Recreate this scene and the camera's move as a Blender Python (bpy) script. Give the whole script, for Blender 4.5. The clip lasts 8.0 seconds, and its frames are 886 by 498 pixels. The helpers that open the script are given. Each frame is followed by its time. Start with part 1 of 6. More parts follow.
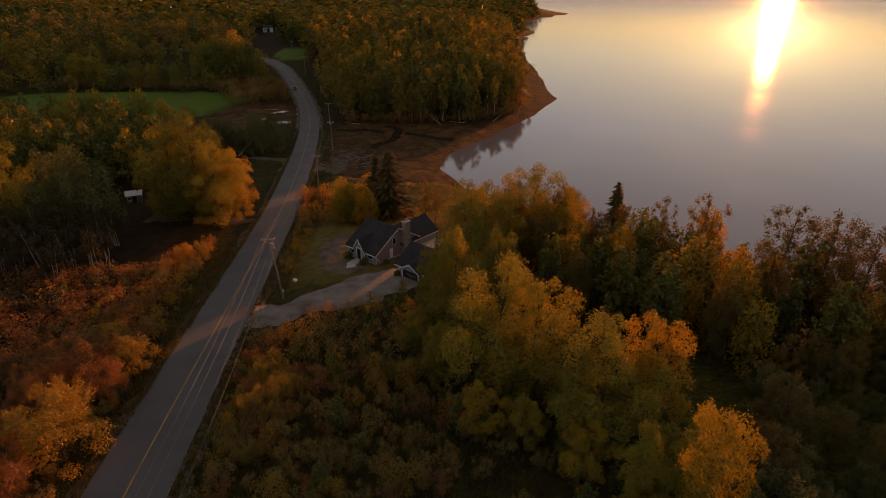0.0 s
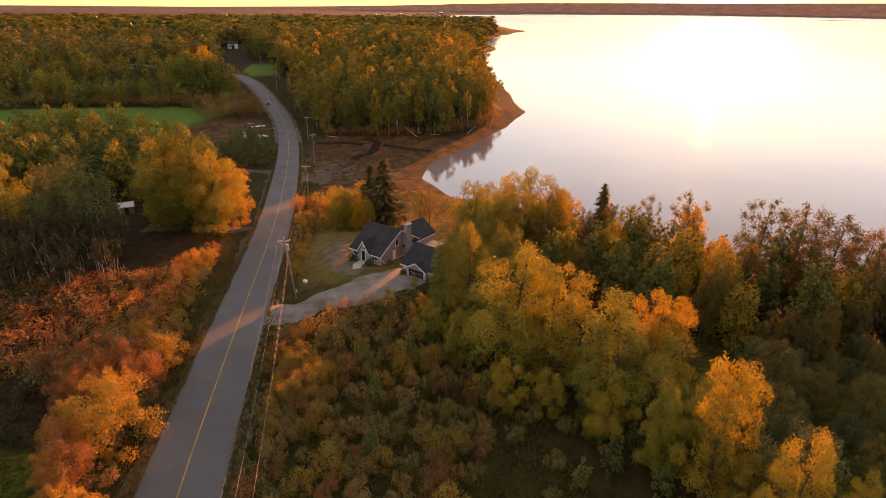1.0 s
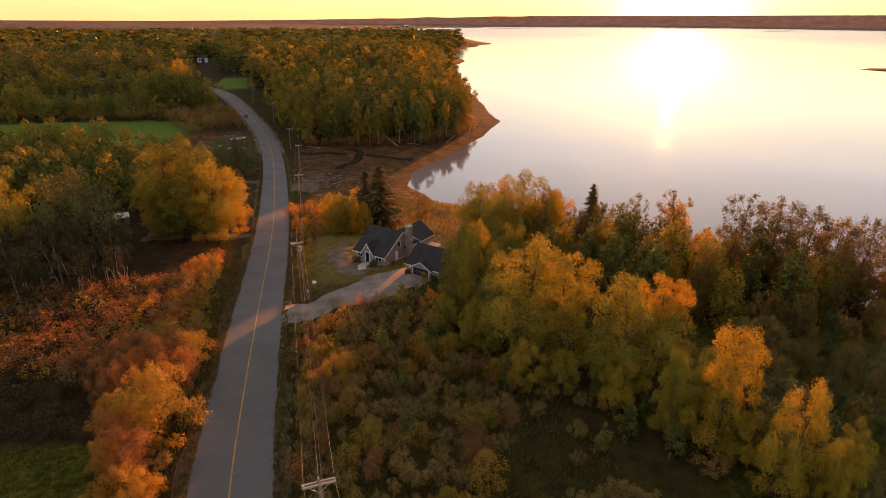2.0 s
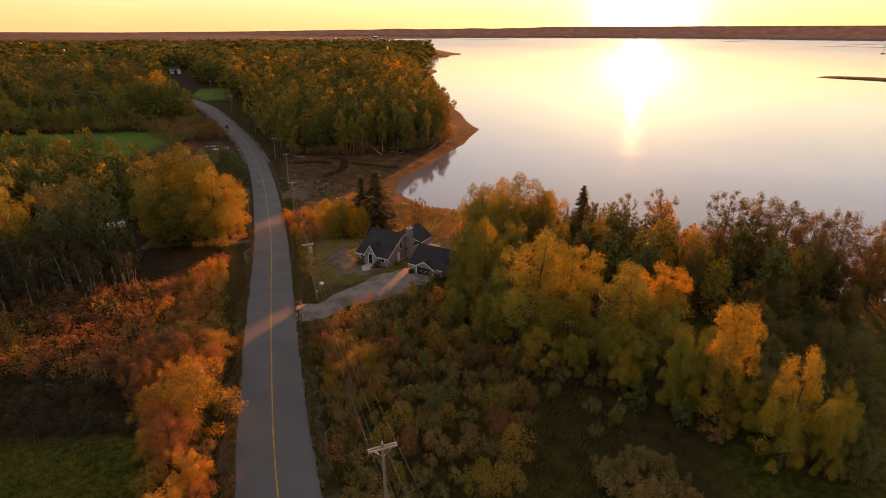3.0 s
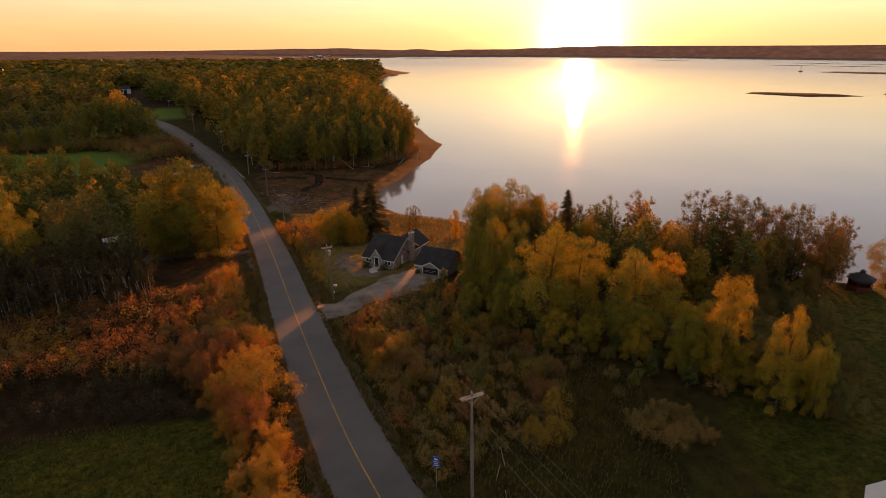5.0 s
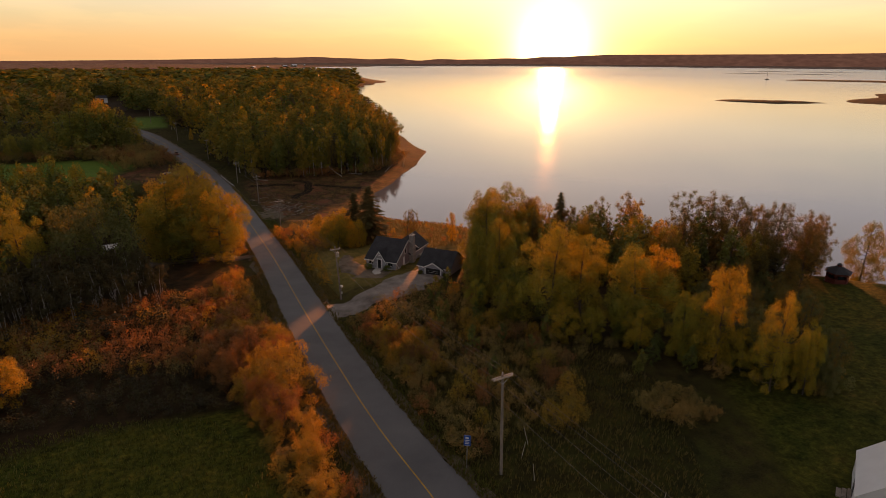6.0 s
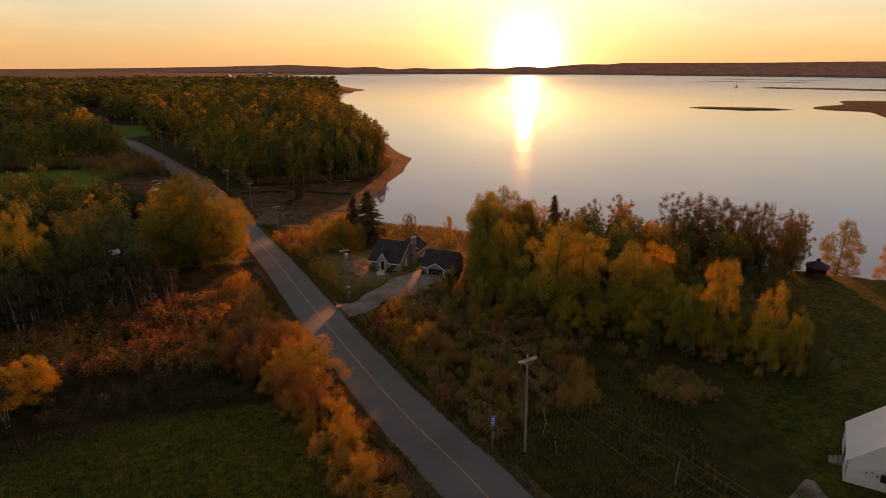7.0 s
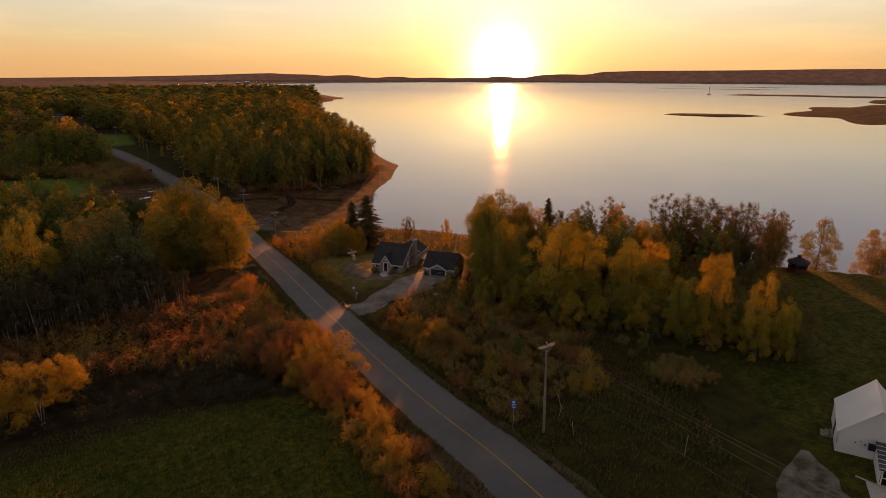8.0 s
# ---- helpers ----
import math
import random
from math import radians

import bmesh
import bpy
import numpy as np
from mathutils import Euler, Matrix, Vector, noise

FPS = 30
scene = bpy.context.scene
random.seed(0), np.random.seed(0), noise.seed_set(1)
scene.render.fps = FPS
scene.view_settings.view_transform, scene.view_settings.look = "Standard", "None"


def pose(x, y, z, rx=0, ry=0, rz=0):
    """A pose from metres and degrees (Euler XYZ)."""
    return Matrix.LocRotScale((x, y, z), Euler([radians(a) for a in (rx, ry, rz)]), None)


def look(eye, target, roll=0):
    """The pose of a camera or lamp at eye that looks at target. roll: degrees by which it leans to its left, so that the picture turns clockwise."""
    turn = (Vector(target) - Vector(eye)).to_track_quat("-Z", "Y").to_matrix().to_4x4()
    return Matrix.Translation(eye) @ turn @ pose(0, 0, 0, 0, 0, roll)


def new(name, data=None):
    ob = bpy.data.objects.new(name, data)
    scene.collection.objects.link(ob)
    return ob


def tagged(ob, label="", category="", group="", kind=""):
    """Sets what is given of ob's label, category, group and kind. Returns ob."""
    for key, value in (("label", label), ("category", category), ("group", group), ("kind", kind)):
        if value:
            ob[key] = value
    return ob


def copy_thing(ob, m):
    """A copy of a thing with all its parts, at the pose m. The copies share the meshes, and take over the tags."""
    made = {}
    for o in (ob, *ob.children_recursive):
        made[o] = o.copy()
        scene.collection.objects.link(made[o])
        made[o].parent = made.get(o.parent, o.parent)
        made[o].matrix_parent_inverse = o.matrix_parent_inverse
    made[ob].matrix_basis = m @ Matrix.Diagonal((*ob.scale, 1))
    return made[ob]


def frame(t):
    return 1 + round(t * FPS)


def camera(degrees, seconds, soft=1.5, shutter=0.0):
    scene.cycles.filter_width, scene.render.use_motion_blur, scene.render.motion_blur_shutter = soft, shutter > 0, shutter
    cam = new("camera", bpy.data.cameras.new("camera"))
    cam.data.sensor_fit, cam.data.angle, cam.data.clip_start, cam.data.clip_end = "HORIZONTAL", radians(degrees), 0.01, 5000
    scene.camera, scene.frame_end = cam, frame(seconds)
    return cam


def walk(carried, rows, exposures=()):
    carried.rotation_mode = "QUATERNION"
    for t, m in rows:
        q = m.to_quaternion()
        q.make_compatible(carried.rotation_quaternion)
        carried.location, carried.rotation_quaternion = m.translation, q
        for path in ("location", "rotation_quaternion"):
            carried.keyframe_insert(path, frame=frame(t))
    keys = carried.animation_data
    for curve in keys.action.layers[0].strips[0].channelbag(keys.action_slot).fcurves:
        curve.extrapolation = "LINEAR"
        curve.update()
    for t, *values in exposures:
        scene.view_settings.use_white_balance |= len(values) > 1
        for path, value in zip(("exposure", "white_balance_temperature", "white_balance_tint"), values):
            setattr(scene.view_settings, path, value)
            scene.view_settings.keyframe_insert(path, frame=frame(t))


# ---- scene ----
cam = camera(74.0, 8.0, soft=0.85)
PATH = [
    (0, (-2.259, 0.156, 33.46), (-1.963, 1.957, 32.643), 0.3),
    (0.5, (-6.38, -2.453, 33.36), (-6.016, -0.653, 32.568), 0.5),
    (1, (-10.342, -4.887, 33.265), (-9.917, -3.09, 32.496), 0.6),
    (1.5, (-14.037, -7.003, 33.206), (-13.558, -5.212, 32.457), 0.5),
    (3, (-24.447, -12.046, 33.156), (-23.825, -10.28, 32.455), 0.3),
    (3.5, (-27.869, -13.346, 33.139), (-27.202, -11.59, 32.454), 0.3),
    (4, (-31.253, -14.496, 33.105), (-30.543, -12.751, 32.434), 0.4),
    (4.5, (-34.677, -15.613, 33.042), (-33.926, -13.88, 32.384), 0.4),
    (6, (-44.805, -18.661, 33.073), (-43.939, -16.967, 32.454), 0.3),
    (6.5, (-48.267, -19.668, 33.099), (-47.366, -17.988, 32.493), 0.4),
    (7, (-51.768, -20.585, 33.15), (-50.832, -18.92, 32.556), 0.3),
    (7.5, (-55.188, -21.464, 33.182), (-54.219, -19.814, 32.6), 0.3),
    (8, (-58.573, -22.287, 33.205), (-57.573, -20.652, 32.636), 0.2),
]
EXPOSURE = 0.12
walk(cam, [(t, look(eye, target, roll)) for t, eye, target, roll in PATH],
     [(0.0, EXPOSURE - 0.3), (0.3, EXPOSURE + 0.72), (0.6, EXPOSURE + 1.22), (0.9, EXPOSURE + 1.24), (1.5, EXPOSURE + 1.08), (3.0, EXPOSURE + 0.65),
      (4.5, EXPOSURE + 0.32), (6.0, EXPOSURE + 0.04), (8.0, EXPOSURE - 0.17)])

# ---- light ----
SUN_AZ, SUN_EL = 37.0, 2.3   # degrees east of +y, degrees above the horizon
sun_dir = Vector((math.sin(radians(SUN_AZ)) * math.cos(radians(SUN_EL)), math.cos(radians(SUN_AZ)) * math.cos(radians(SUN_EL)), math.sin(radians(SUN_EL))))
sun_data = bpy.data.lights.new("sun", "SUN")
sun_data.energy, sun_data.angle, sun_data.color = 9.0, radians(1.2), (1.0, 0.295, 0.07)
sun = new("sun", sun_data)
sun.matrix_world = look(sun_dir * 200, (0, 0, 0))

world = bpy.data.worlds.new("sky")
scene.world = world
world.use_nodes = True


def build_sky(nt):
    nt.nodes.clear()
    N = nt.nodes.new
    out, bg = N("ShaderNodeOutputWorld"), N("ShaderNodeBackground")
    sky = N("ShaderNodeTexSky")
    sky.sky_type, sky.sun_disc = "NISHITA", False
    sky.sun_elevation, sky.sun_rotation = radians(SUN_EL), radians(SUN_AZ)
    sky.altitude, sky.air_density, sky.dust_density, sky.ozone_density = 30, 1.0, 2.5, 1.0
    # glow of the hazy air round the low sun
    tc, dot = N("ShaderNodeTexCoord"), N("ShaderNodeVectorMath")
    dot.operation = "DOT_PRODUCT"
    glow_dir = Vector((math.sin(radians(SUN_AZ)), math.cos(radians(SUN_AZ)), 0.016)).normalized()
    dot.inputs[1].default_value = glow_dir
    nt.links.new(tc.outputs["Generated"], dot.inputs[0])

    def lobe(power, colour, strength):
        mx, pw, mul = N("ShaderNodeMath"), N("ShaderNodeMath"), N("ShaderNodeVectorMath")
        mx.operation, pw.operation, mul.operation = "MAXIMUM", "POWER", "SCALE"
        mx.inputs[1].default_value = 0.0
        nt.links.new(dot.outputs["Value"], mx.inputs[0])
        nt.links.new(mx.outputs[0], pw.inputs[0])
        pw.inputs[1].default_value = power
        mul.inputs[0].default_value = [c * strength for c in colour]
        nt.links.new(pw.outputs[0], mul.inputs["Scale"])
        return mul.outputs[0]

    def add(a, b):
        n = N("ShaderNodeVectorMath")
        n.operation = "ADD"
        nt.links.new(a, n.inputs[0])
        nt.links.new(b, n.inputs[1])
        return n.outputs[0]

    # evening gradient: amber at the horizon, pale above
    sep, ramp = N("ShaderNodeSeparateXYZ"), N("ShaderNodeValToRGB")
    nt.links.new(tc.outputs["Generated"], sep.inputs[0])
    nt.links.new(sep.outputs["Z"], ramp.inputs[0])
    els = ramp.color_ramp.elements
    els[0].position, els[0].color = 0.0, (0.86, 0.46, 0.18, 1)
    els[1].position, els[1].color = 1.0, (0.265, 0.225, 0.205, 1)
    for p, c in ((0.025, (0.88, 0.52, 0.22)), (0.055, (0.82, 0.61, 0.33)), (0.10, (0.77, 0.68, 0.52)), (0.2, (0.62, 0.61, 0.645)), (0.36, (0.41, 0.41, 0.465)), (0.46, (0.36, 0.33, 0.34)), (0.62, (0.305, 0.258, 0.245))):
        e = els.new(p)
        e.color = (*c, 1)
    # thin high cloud
    noise_t, cr, mapv = N("ShaderNodeTexNoise"), N("ShaderNodeValToRGB"), N("ShaderNodeMapping")
    mapv.inputs["Scale"].default_value = (3.0, 3.0, 16.0)
    mapv.inputs["Rotation"].default_value = (0.25, 0.1, 0.4)
    nt.links.new(tc.outputs["Generated"], mapv.inputs[0])
    nt.links.new(mapv.outputs[0], noise_t.inputs["Vector"])
    noise_t.inputs["Scale"].default_value, noise_t.inputs["Detail"].default_value = 2.2, 8.0
    cr.color_ramp.elements[0].position, cr.color_ramp.elements[0].color = 0.48, (1, 1, 1, 1)
    cr.color_ramp.elements[1].position, cr.color_ramp.elements[1].color = 0.72, (1.16, 1.10, 1.04, 1)
    nt.links.new(noise_t.outputs[0], cr.inputs[0])
    cm = N("ShaderNodeVectorMath")
    cm.operation = "MULTIPLY"
    nt.links.new(ramp.outputs[0], cm.inputs[0])
    nt.links.new(cr.outputs[0], cm.inputs[1])
    scl = N("ShaderNodeVectorMath")
    scl.operation = "SCALE"
    scl.inputs["Scale"].default_value = 0.02
    nt.links.new(sky.outputs[0], scl.inputs[0])
    # the half of the sky away from the sun is dimmer
    side, cm2 = N("ShaderNodeMapRange"), N("ShaderNodeVectorMath")
    side.inputs["From Min"].default_value, side.inputs["From Max"].default_value = -0.35, 1.0
    side.inputs["To Min"].default_value, side.inputs["To Max"].default_value = 0.66, 1.02
    nt.links.new(dot.outputs["Value"], side.inputs["Value"])
    cm2.operation = "SCALE"
    nt.links.new(cm.outputs[0], cm2.inputs[0])
    nt.links.new(side.outputs[0], cm2.inputs["Scale"])
    total = add(scl.outputs[0], cm2.outputs[0])
    total = add(total, lobe(14.0, (1.0, 0.78, 0.45), 0.13))
    total = add(total, lobe(160.0, (1.0, 0.76, 0.30), 0.7))
    total = add(total, lobe(800.0, (1.0, 0.86, 0.45), 3.0))
    nt.links.new(total, bg.inputs[0])
    bg.inputs[1].default_value = 1.0
    nt.links.new(bg.outputs[0], out.inputs[0])


build_sky(world.node_tree)


# ---- materials ----
def material(name, rough=0.8, metal=0.0, spec=0.5):
    m = bpy.data.materials.new(name)
    m.use_nodes = True
    b = m.node_tree.nodes["Principled BSDF"]
    b.inputs["Roughness"].default_value, b.inputs["Metallic"].default_value = rough, metal
    b.inputs["Specular IOR Level"].default_value = spec
    return m, m.node_tree, b


def colour_ramp(nt, src, stops):
    r = nt.nodes.new("ShaderNodeValToRGB")
    els = r.color_ramp.elements
    els[0].position, els[0].color = stops[0][0], (*stops[0][1], 1)
    els[1].position, els[1].color = stops[-1][0], (*stops[-1][1], 1)
    for p, c in stops[1:-1]:
        els.new(p).color = (*c, 1)
    nt.links.new(src, r.inputs[0])
    return r.outputs[0]


def noise_node(nt, scale, detail=5, rough=0.6, coord="Object", stretch=None):
    tc, n = nt.nodes.new("ShaderNodeTexCoord"), nt.nodes.new("ShaderNodeTexNoise")
    n.inputs["Scale"].default_value, n.inputs["Detail"].default_value, n.inputs["Roughness"].default_value = scale, detail, rough
    src = tc.outputs[coord]
    if stretch:
        mp = nt.nodes.new("ShaderNodeMapping")
        mp.inputs["Scale"].default_value = stretch
        nt.links.new(src, mp.inputs[0])
        src = mp.outputs[0]
    nt.links.new(src, n.inputs["Vector"])
    return n.outputs[0]


def mix_rgb(nt, fac, a, b, mode="MIX"):
    m = nt.nodes.new("ShaderNodeMix")
    m.data_type, m.blend_type = "RGBA", mode
    for sock, v in ((m.inputs[0], fac), (m.inputs[6], a), (m.inputs[7], b)):
        if isinstance(v, (int, float)):
            sock.default_value = v
        elif isinstance(v, tuple):
            sock.default_value = (*v, 1)
        else:
            nt.links.new(v, sock)
    return m.outputs[2]


def bump(nt, b, height, strength, distance):
    n = nt.nodes.new("ShaderNodeBump")
    n.inputs["Strength"].default_value, n.inputs["Distance"].default_value = strength, distance
    nt.links.new(height, n.inputs["Height"])
    nt.links.new(n.outputs[0], b.inputs["Normal"])


def two_scale(name, stops, big, fine, rough=0.85, relief=0.3, depth=0.02, spec=0.3, metal=0.0, coord="Object", stretch=None):
    """Coarse patches of the stops' colours, fine grain over it, and relief from the grain."""
    m, nt, b = material(name, rough, metal, spec)
    c = colour_ramp(nt, noise_node(nt, big, 4, coord=coord, stretch=stretch), stops)
    g = noise_node(nt, fine, 6, 0.7, coord=coord, stretch=stretch)
    grain = colour_ramp(nt, g, [(0.3, (0.72, 0.72, 0.72)), (0.7, (1.2, 1.2, 1.2))])
    nt.links.new(mix_rgb(nt, 1.0, c, grain, "MULTIPLY"), b.inputs["Base Color"])
    bump(nt, b, g, relief, depth)
    return m


def leaf_material(name, stops, translucent=0.45, vary=0.35):
    """Leaves: colours by leaf and by tree, light passing through the blade."""
    m = bpy.data.materials.new(name)
    m.use_nodes = True
    nt = m.node_tree
    nt.nodes.clear()
    N = nt.nodes.new
    geo, obj = N("ShaderNodeNewGeometry"), N("ShaderNodeObjectInfo")
    # hue: mostly by the place in the crown and the tree, a little by the leaf
    def madd(a, k, c):
        n = N("ShaderNodeMath")
        n.operation = "MULTIPLY_ADD"
        nt.links.new(a, n.inputs[0])
        n.inputs[1].default_value = k
        if isinstance(c, float):
            n.inputs[2].default_value = c
        else:
            nt.links.new(c, n.inputs[2])
        return n.outputs[0]
    v = madd(geo.outputs["Random Per Island"], 0.2, 0.30 - vary / 2)
    v = madd(obj.outputs["Random"], vary, v)
    v = madd(noise_node(nt, 0.45, 4), 0.95, v)
    tint = N("ShaderNodeAttribute")   # a shift of hue from tree to tree in joined growth
    tint.attribute_name = "tint"
    v = madd(tint.outputs["Fac"], vary * 0.8, v)
    v = madd(v, 1.0, -0.375)
    col = colour_ramp(nt, v, stops)
    dif, tra, mix, out = N("ShaderNodeBsdfDiffuse"), N("ShaderNodeBsdfTranslucent"), N("ShaderNodeMixShader"), N("ShaderNodeOutputMaterial")
    nt.links.new(col, dif.inputs[0])
    hs = mix_rgb(nt, 1.0, col, (1.25, 1.12, 0.6), "MULTIPLY")
    nt.links.new(hs, tra.inputs[0])
    mix.inputs[0].default_value = translucent
    nt.links.new(dif.outputs[0], mix.inputs[1])
    nt.links.new(tra.outputs[0], mix.inputs[2])
    gl, mix2 = N("ShaderNodeBsdfGlossy"), N("ShaderNodeMixShader")
    gl.inputs["Roughness"].default_value = 0.5
    gl.inputs["Color"].default_value = (0.8, 0.8, 0.8, 1)
    mix2.inputs[0].default_value = 0.025
    nt.links.new(mix.outputs[0], mix2.inputs[1])
    nt.links.new(gl.outputs[0], mix2.inputs[2])
    nt.links.new(mix2.outputs[0], out.inputs[0])
    return m


LEAF_GOLD = leaf_material("leaf_gold", [(0.1, (0.15, 0.15, 0.016)), (0.4, (0.28, 0.225, 0.018)), (0.7, (0.46, 0.275, 0.016)), (0.95, (0.56, 0.235, 0.014))], 0.36)
LEAF_OLIVE = leaf_material("leaf_olive", [(0.1, (0.135, 0.158, 0.020)), (0.4, (0.245, 0.230, 0.024)), (0.65, (0.37, 0.27, 0.020)), (0.95, (0.52, 0.265, 0.016))], 0.34)
LEAF_DEEP = leaf_material("leaf_deep", [(0.1, (0.085, 0.112, 0.018)), (0.4, (0.165, 0.170, 0.022)), (0.65, (0.27, 0.22, 0.020)), (0.95, (0.44, 0.25, 0.016))], 0.32)
LEAF_WOOD = leaf_material("leaf_wood", [(0.05, (0.062, 0.070, 0.016)), (0.35, (0.135, 0.132, 0.020)), (0.65, (0.225, 0.185, 0.022)), (0.88, (0.32, 0.21, 0.022)), (1.0, (0.44, 0.20, 0.018))], 0.32, 0.5)
LEAF_GREEN = leaf_material("leaf_green", [(0.1, (0.060, 0.080, 0.018)), (0.5, (0.112, 0.132, 0.024)), (0.9, (0.21, 0.180, 0.028))], 0.3)
LEAF_GREY = leaf_material("leaf_grey", [(0.1, (0.068, 0.082, 0.027)), (0.5, (0.125, 0.132, 0.040)), (0.9, (0.20, 0.175, 0.055))], 0.3)
LEAF_ORANGE = leaf_material("leaf_orange", [(0.1, (0.14, 0.135, 0.022)), (0.4, (0.28, 0.20, 0.024)), (0.75, (0.44, 0.235, 0.022)), (0.95, (0.50, 0.20, 0.020))], 0.35)
LEAF_RUST = leaf_material("leaf_rust", [(0.1, (0.100, 0.066, 0.028)), (0.4, (0.195, 0.104, 0.036)), (0.7, (0.31, 0.135, 0.038)), (0.95, (0.44, 0.150, 0.032))], 0.36)
LEAF_BROWN = leaf_material("leaf_brown", [(0.1, (0.125, 0.120, 0.036)), (0.5, (0.25, 0.185, 0.054)), (0.9, (0.38, 0.20, 0.050))], 0.3)
# brown leaves darkened to stand for the shade of taller trees
LEAF_SHADED = leaf_material("leaf_dark", [(0.1, (0.028, 0.027, 0.011)), (0.5, (0.058, 0.048, 0.016)), (0.9, (0.12, 0.078, 0.022))], 0.25)
LEAF_DUSK = leaf_material("leaf_dusk", [(0.1, (0.070, 0.072, 0.018)), (0.5, (0.145, 0.115, 0.022)), (0.9, (0.27, 0.155, 0.020))], 0.33)
NEEDLES = leaf_material("needles", [(0.1, (0.050, 0.052, 0.022)), (0.5, (0.105, 0.090, 0.034)), (0.9, (0.18, 0.125, 0.046))], 0.15)
GRASS_BLADE = leaf_material("grass_blade", [(0.1, (0.07, 0.075, 0.018)), (0.5, (0.14, 0.11, 0.035)), (0.9, (0.22, 0.14, 0.045))], 0.35)
BARK = two_scale("bark", [(0.3, (0.05, 0.04, 0.032)), (0.7, (0.13, 0.105, 0.08))], 0.6, 9.0, 0.9, 0.6, 0.03, stretch=(1, 1, 0.25))
BIRCH_BARK = two_scale("birch_bark", [(0.36, (0.08, 0.07, 0.06)), (0.5, (0.50, 0.46, 0.41))], 1.2, 8.0, 0.8, 0.4, 0.02, stretch=(1, 1, 2.0))


# ---- mesh helpers ----
def mesh_of(name, verts, faces, mat, smooth=False):
    me = bpy.data.meshes.new(name)
    verts, faces = np.asarray(verts, np.float32), np.asarray(faces, np.int32)
    n, k = faces.shape
    me.vertices.add(len(verts))
    me.vertices.foreach_set("co", verts.ravel())
    me.loops.add(n * k)
    me.loops.foreach_set("vertex_index", faces.ravel())
    me.polygons.add(n)
    me.polygons.foreach_set("loop_start", np.arange(0, n * k, k, dtype=np.int32))
    me.update(calc_edges=True)
    if smooth:
        me.polygons.foreach_set("use_smooth", np.ones(n, bool))
    if mat:
        me.materials.append(mat)
    return me


def part(name, data, mat, parent, label=""):
    """Links a bmesh or a mesh as one part under a thing or a part."""
    if isinstance(data, bmesh.types.BMesh):
        me = bpy.data.meshes.new(name)
        data.to_mesh(me)
        data.free()
        me.materials.append(mat)
    else:
        me = data
    ob = new(name, me)
    ob.parent = parent
    return tagged(ob, label)


def thing(name, m, label, category, group="", kind=""):
    ob = new(name)
    ob.matrix_world = m
    return tagged(ob, label, category, group, kind)


def box(bm, x0, x1, y0, y1, z0, z1):
    v = [bm.verts.new((x, y, z)) for z in (z0, z1) for y in (y0, y1) for x in (x0, x1)]
    for f in ((0, 2, 3, 1), (4, 5, 7, 6), (0, 1, 5, 4), (2, 6, 7, 3), (0, 4, 6, 2), (1, 3, 7, 5)):
        bm.faces.new([v[i] for i in f])
    return v


def boxes(*dims):
    bm = bmesh.new()
    for d in dims:
        box(bm, *d)
    return bm


def prism(pts, axis, lo, hi):
    """A polygon of 2D points pushed from lo to hi along an axis (x, y or z)."""
    bm = bmesh.new()

    def at(p, h):
        return {"x": (h, p[0], p[1]), "y": (p[0], h, p[1]), "z": (p[0], p[1], h)}[axis]
    a, b = [bm.verts.new(at(p, lo)) for p in pts], [bm.verts.new(at(p, hi)) for p in pts]
    n = len(pts)
    bm.faces.new(a)
    bm.faces.new(b[::-1])
    for i in range(n):
        bm.faces.new((a[i], b[i], b[(i + 1) % n], a[(i + 1) % n]))
    bmesh.ops.recalc_face_normals(bm, faces=bm.faces)
    return bm


def tube(points, radii, sides=6):
    """Vertices and triangles of a tapering tube along points."""
    pts = np.asarray(points, float)
    V, F = [], []
    for i, p in enumerate(pts):
        d = pts[min(i + 1, len(pts) - 1)] - pts[max(i - 1, 0)]
        d = d / (np.linalg.norm(d) + 1e-9)
        ref = np.array((1.0, 0, 0)) if abs(d[0]) < 0.8 else np.array((0, 1.0, 0))
        a = np.cross(d, ref)
        a /= np.linalg.norm(a)
        b = np.cross(d, a)
        for k in range(sides):
            t = 2 * math.pi * k / sides
            V.append(p + radii[i] * (a * math.cos(t) + b * math.sin(t)))
    for i in range(len(pts) - 1):
        for k in range(sides):
            p, q = i * sides + k, i * sides + (k + 1) % sides
            F += [(p, q, q + sides), (p, q + sides, p + sides)]
    return np.array(V), np.array(F)


def tube_bm(points, radii, sides=8):
    V, F = tube(points, radii, sides)
    bm = bmesh.new()
    vs = [bm.verts.new(v) for v in V]
    for f in F:
        bm.faces.new([vs[i] for i in f])
    bm.faces.new(vs[:sides])
    bm.faces.new(vs[-sides:])
    bmesh.ops.recalc_face_normals(bm, faces=bm.faces)
    return bm


def joined(pieces):
    V, F, n = [], [], 0
    for v, f in pieces:
        V.append(v)
        F.append(np.asarray(f) + n)
        n += len(v)
    return np.concatenate(V), np.concatenate(F)


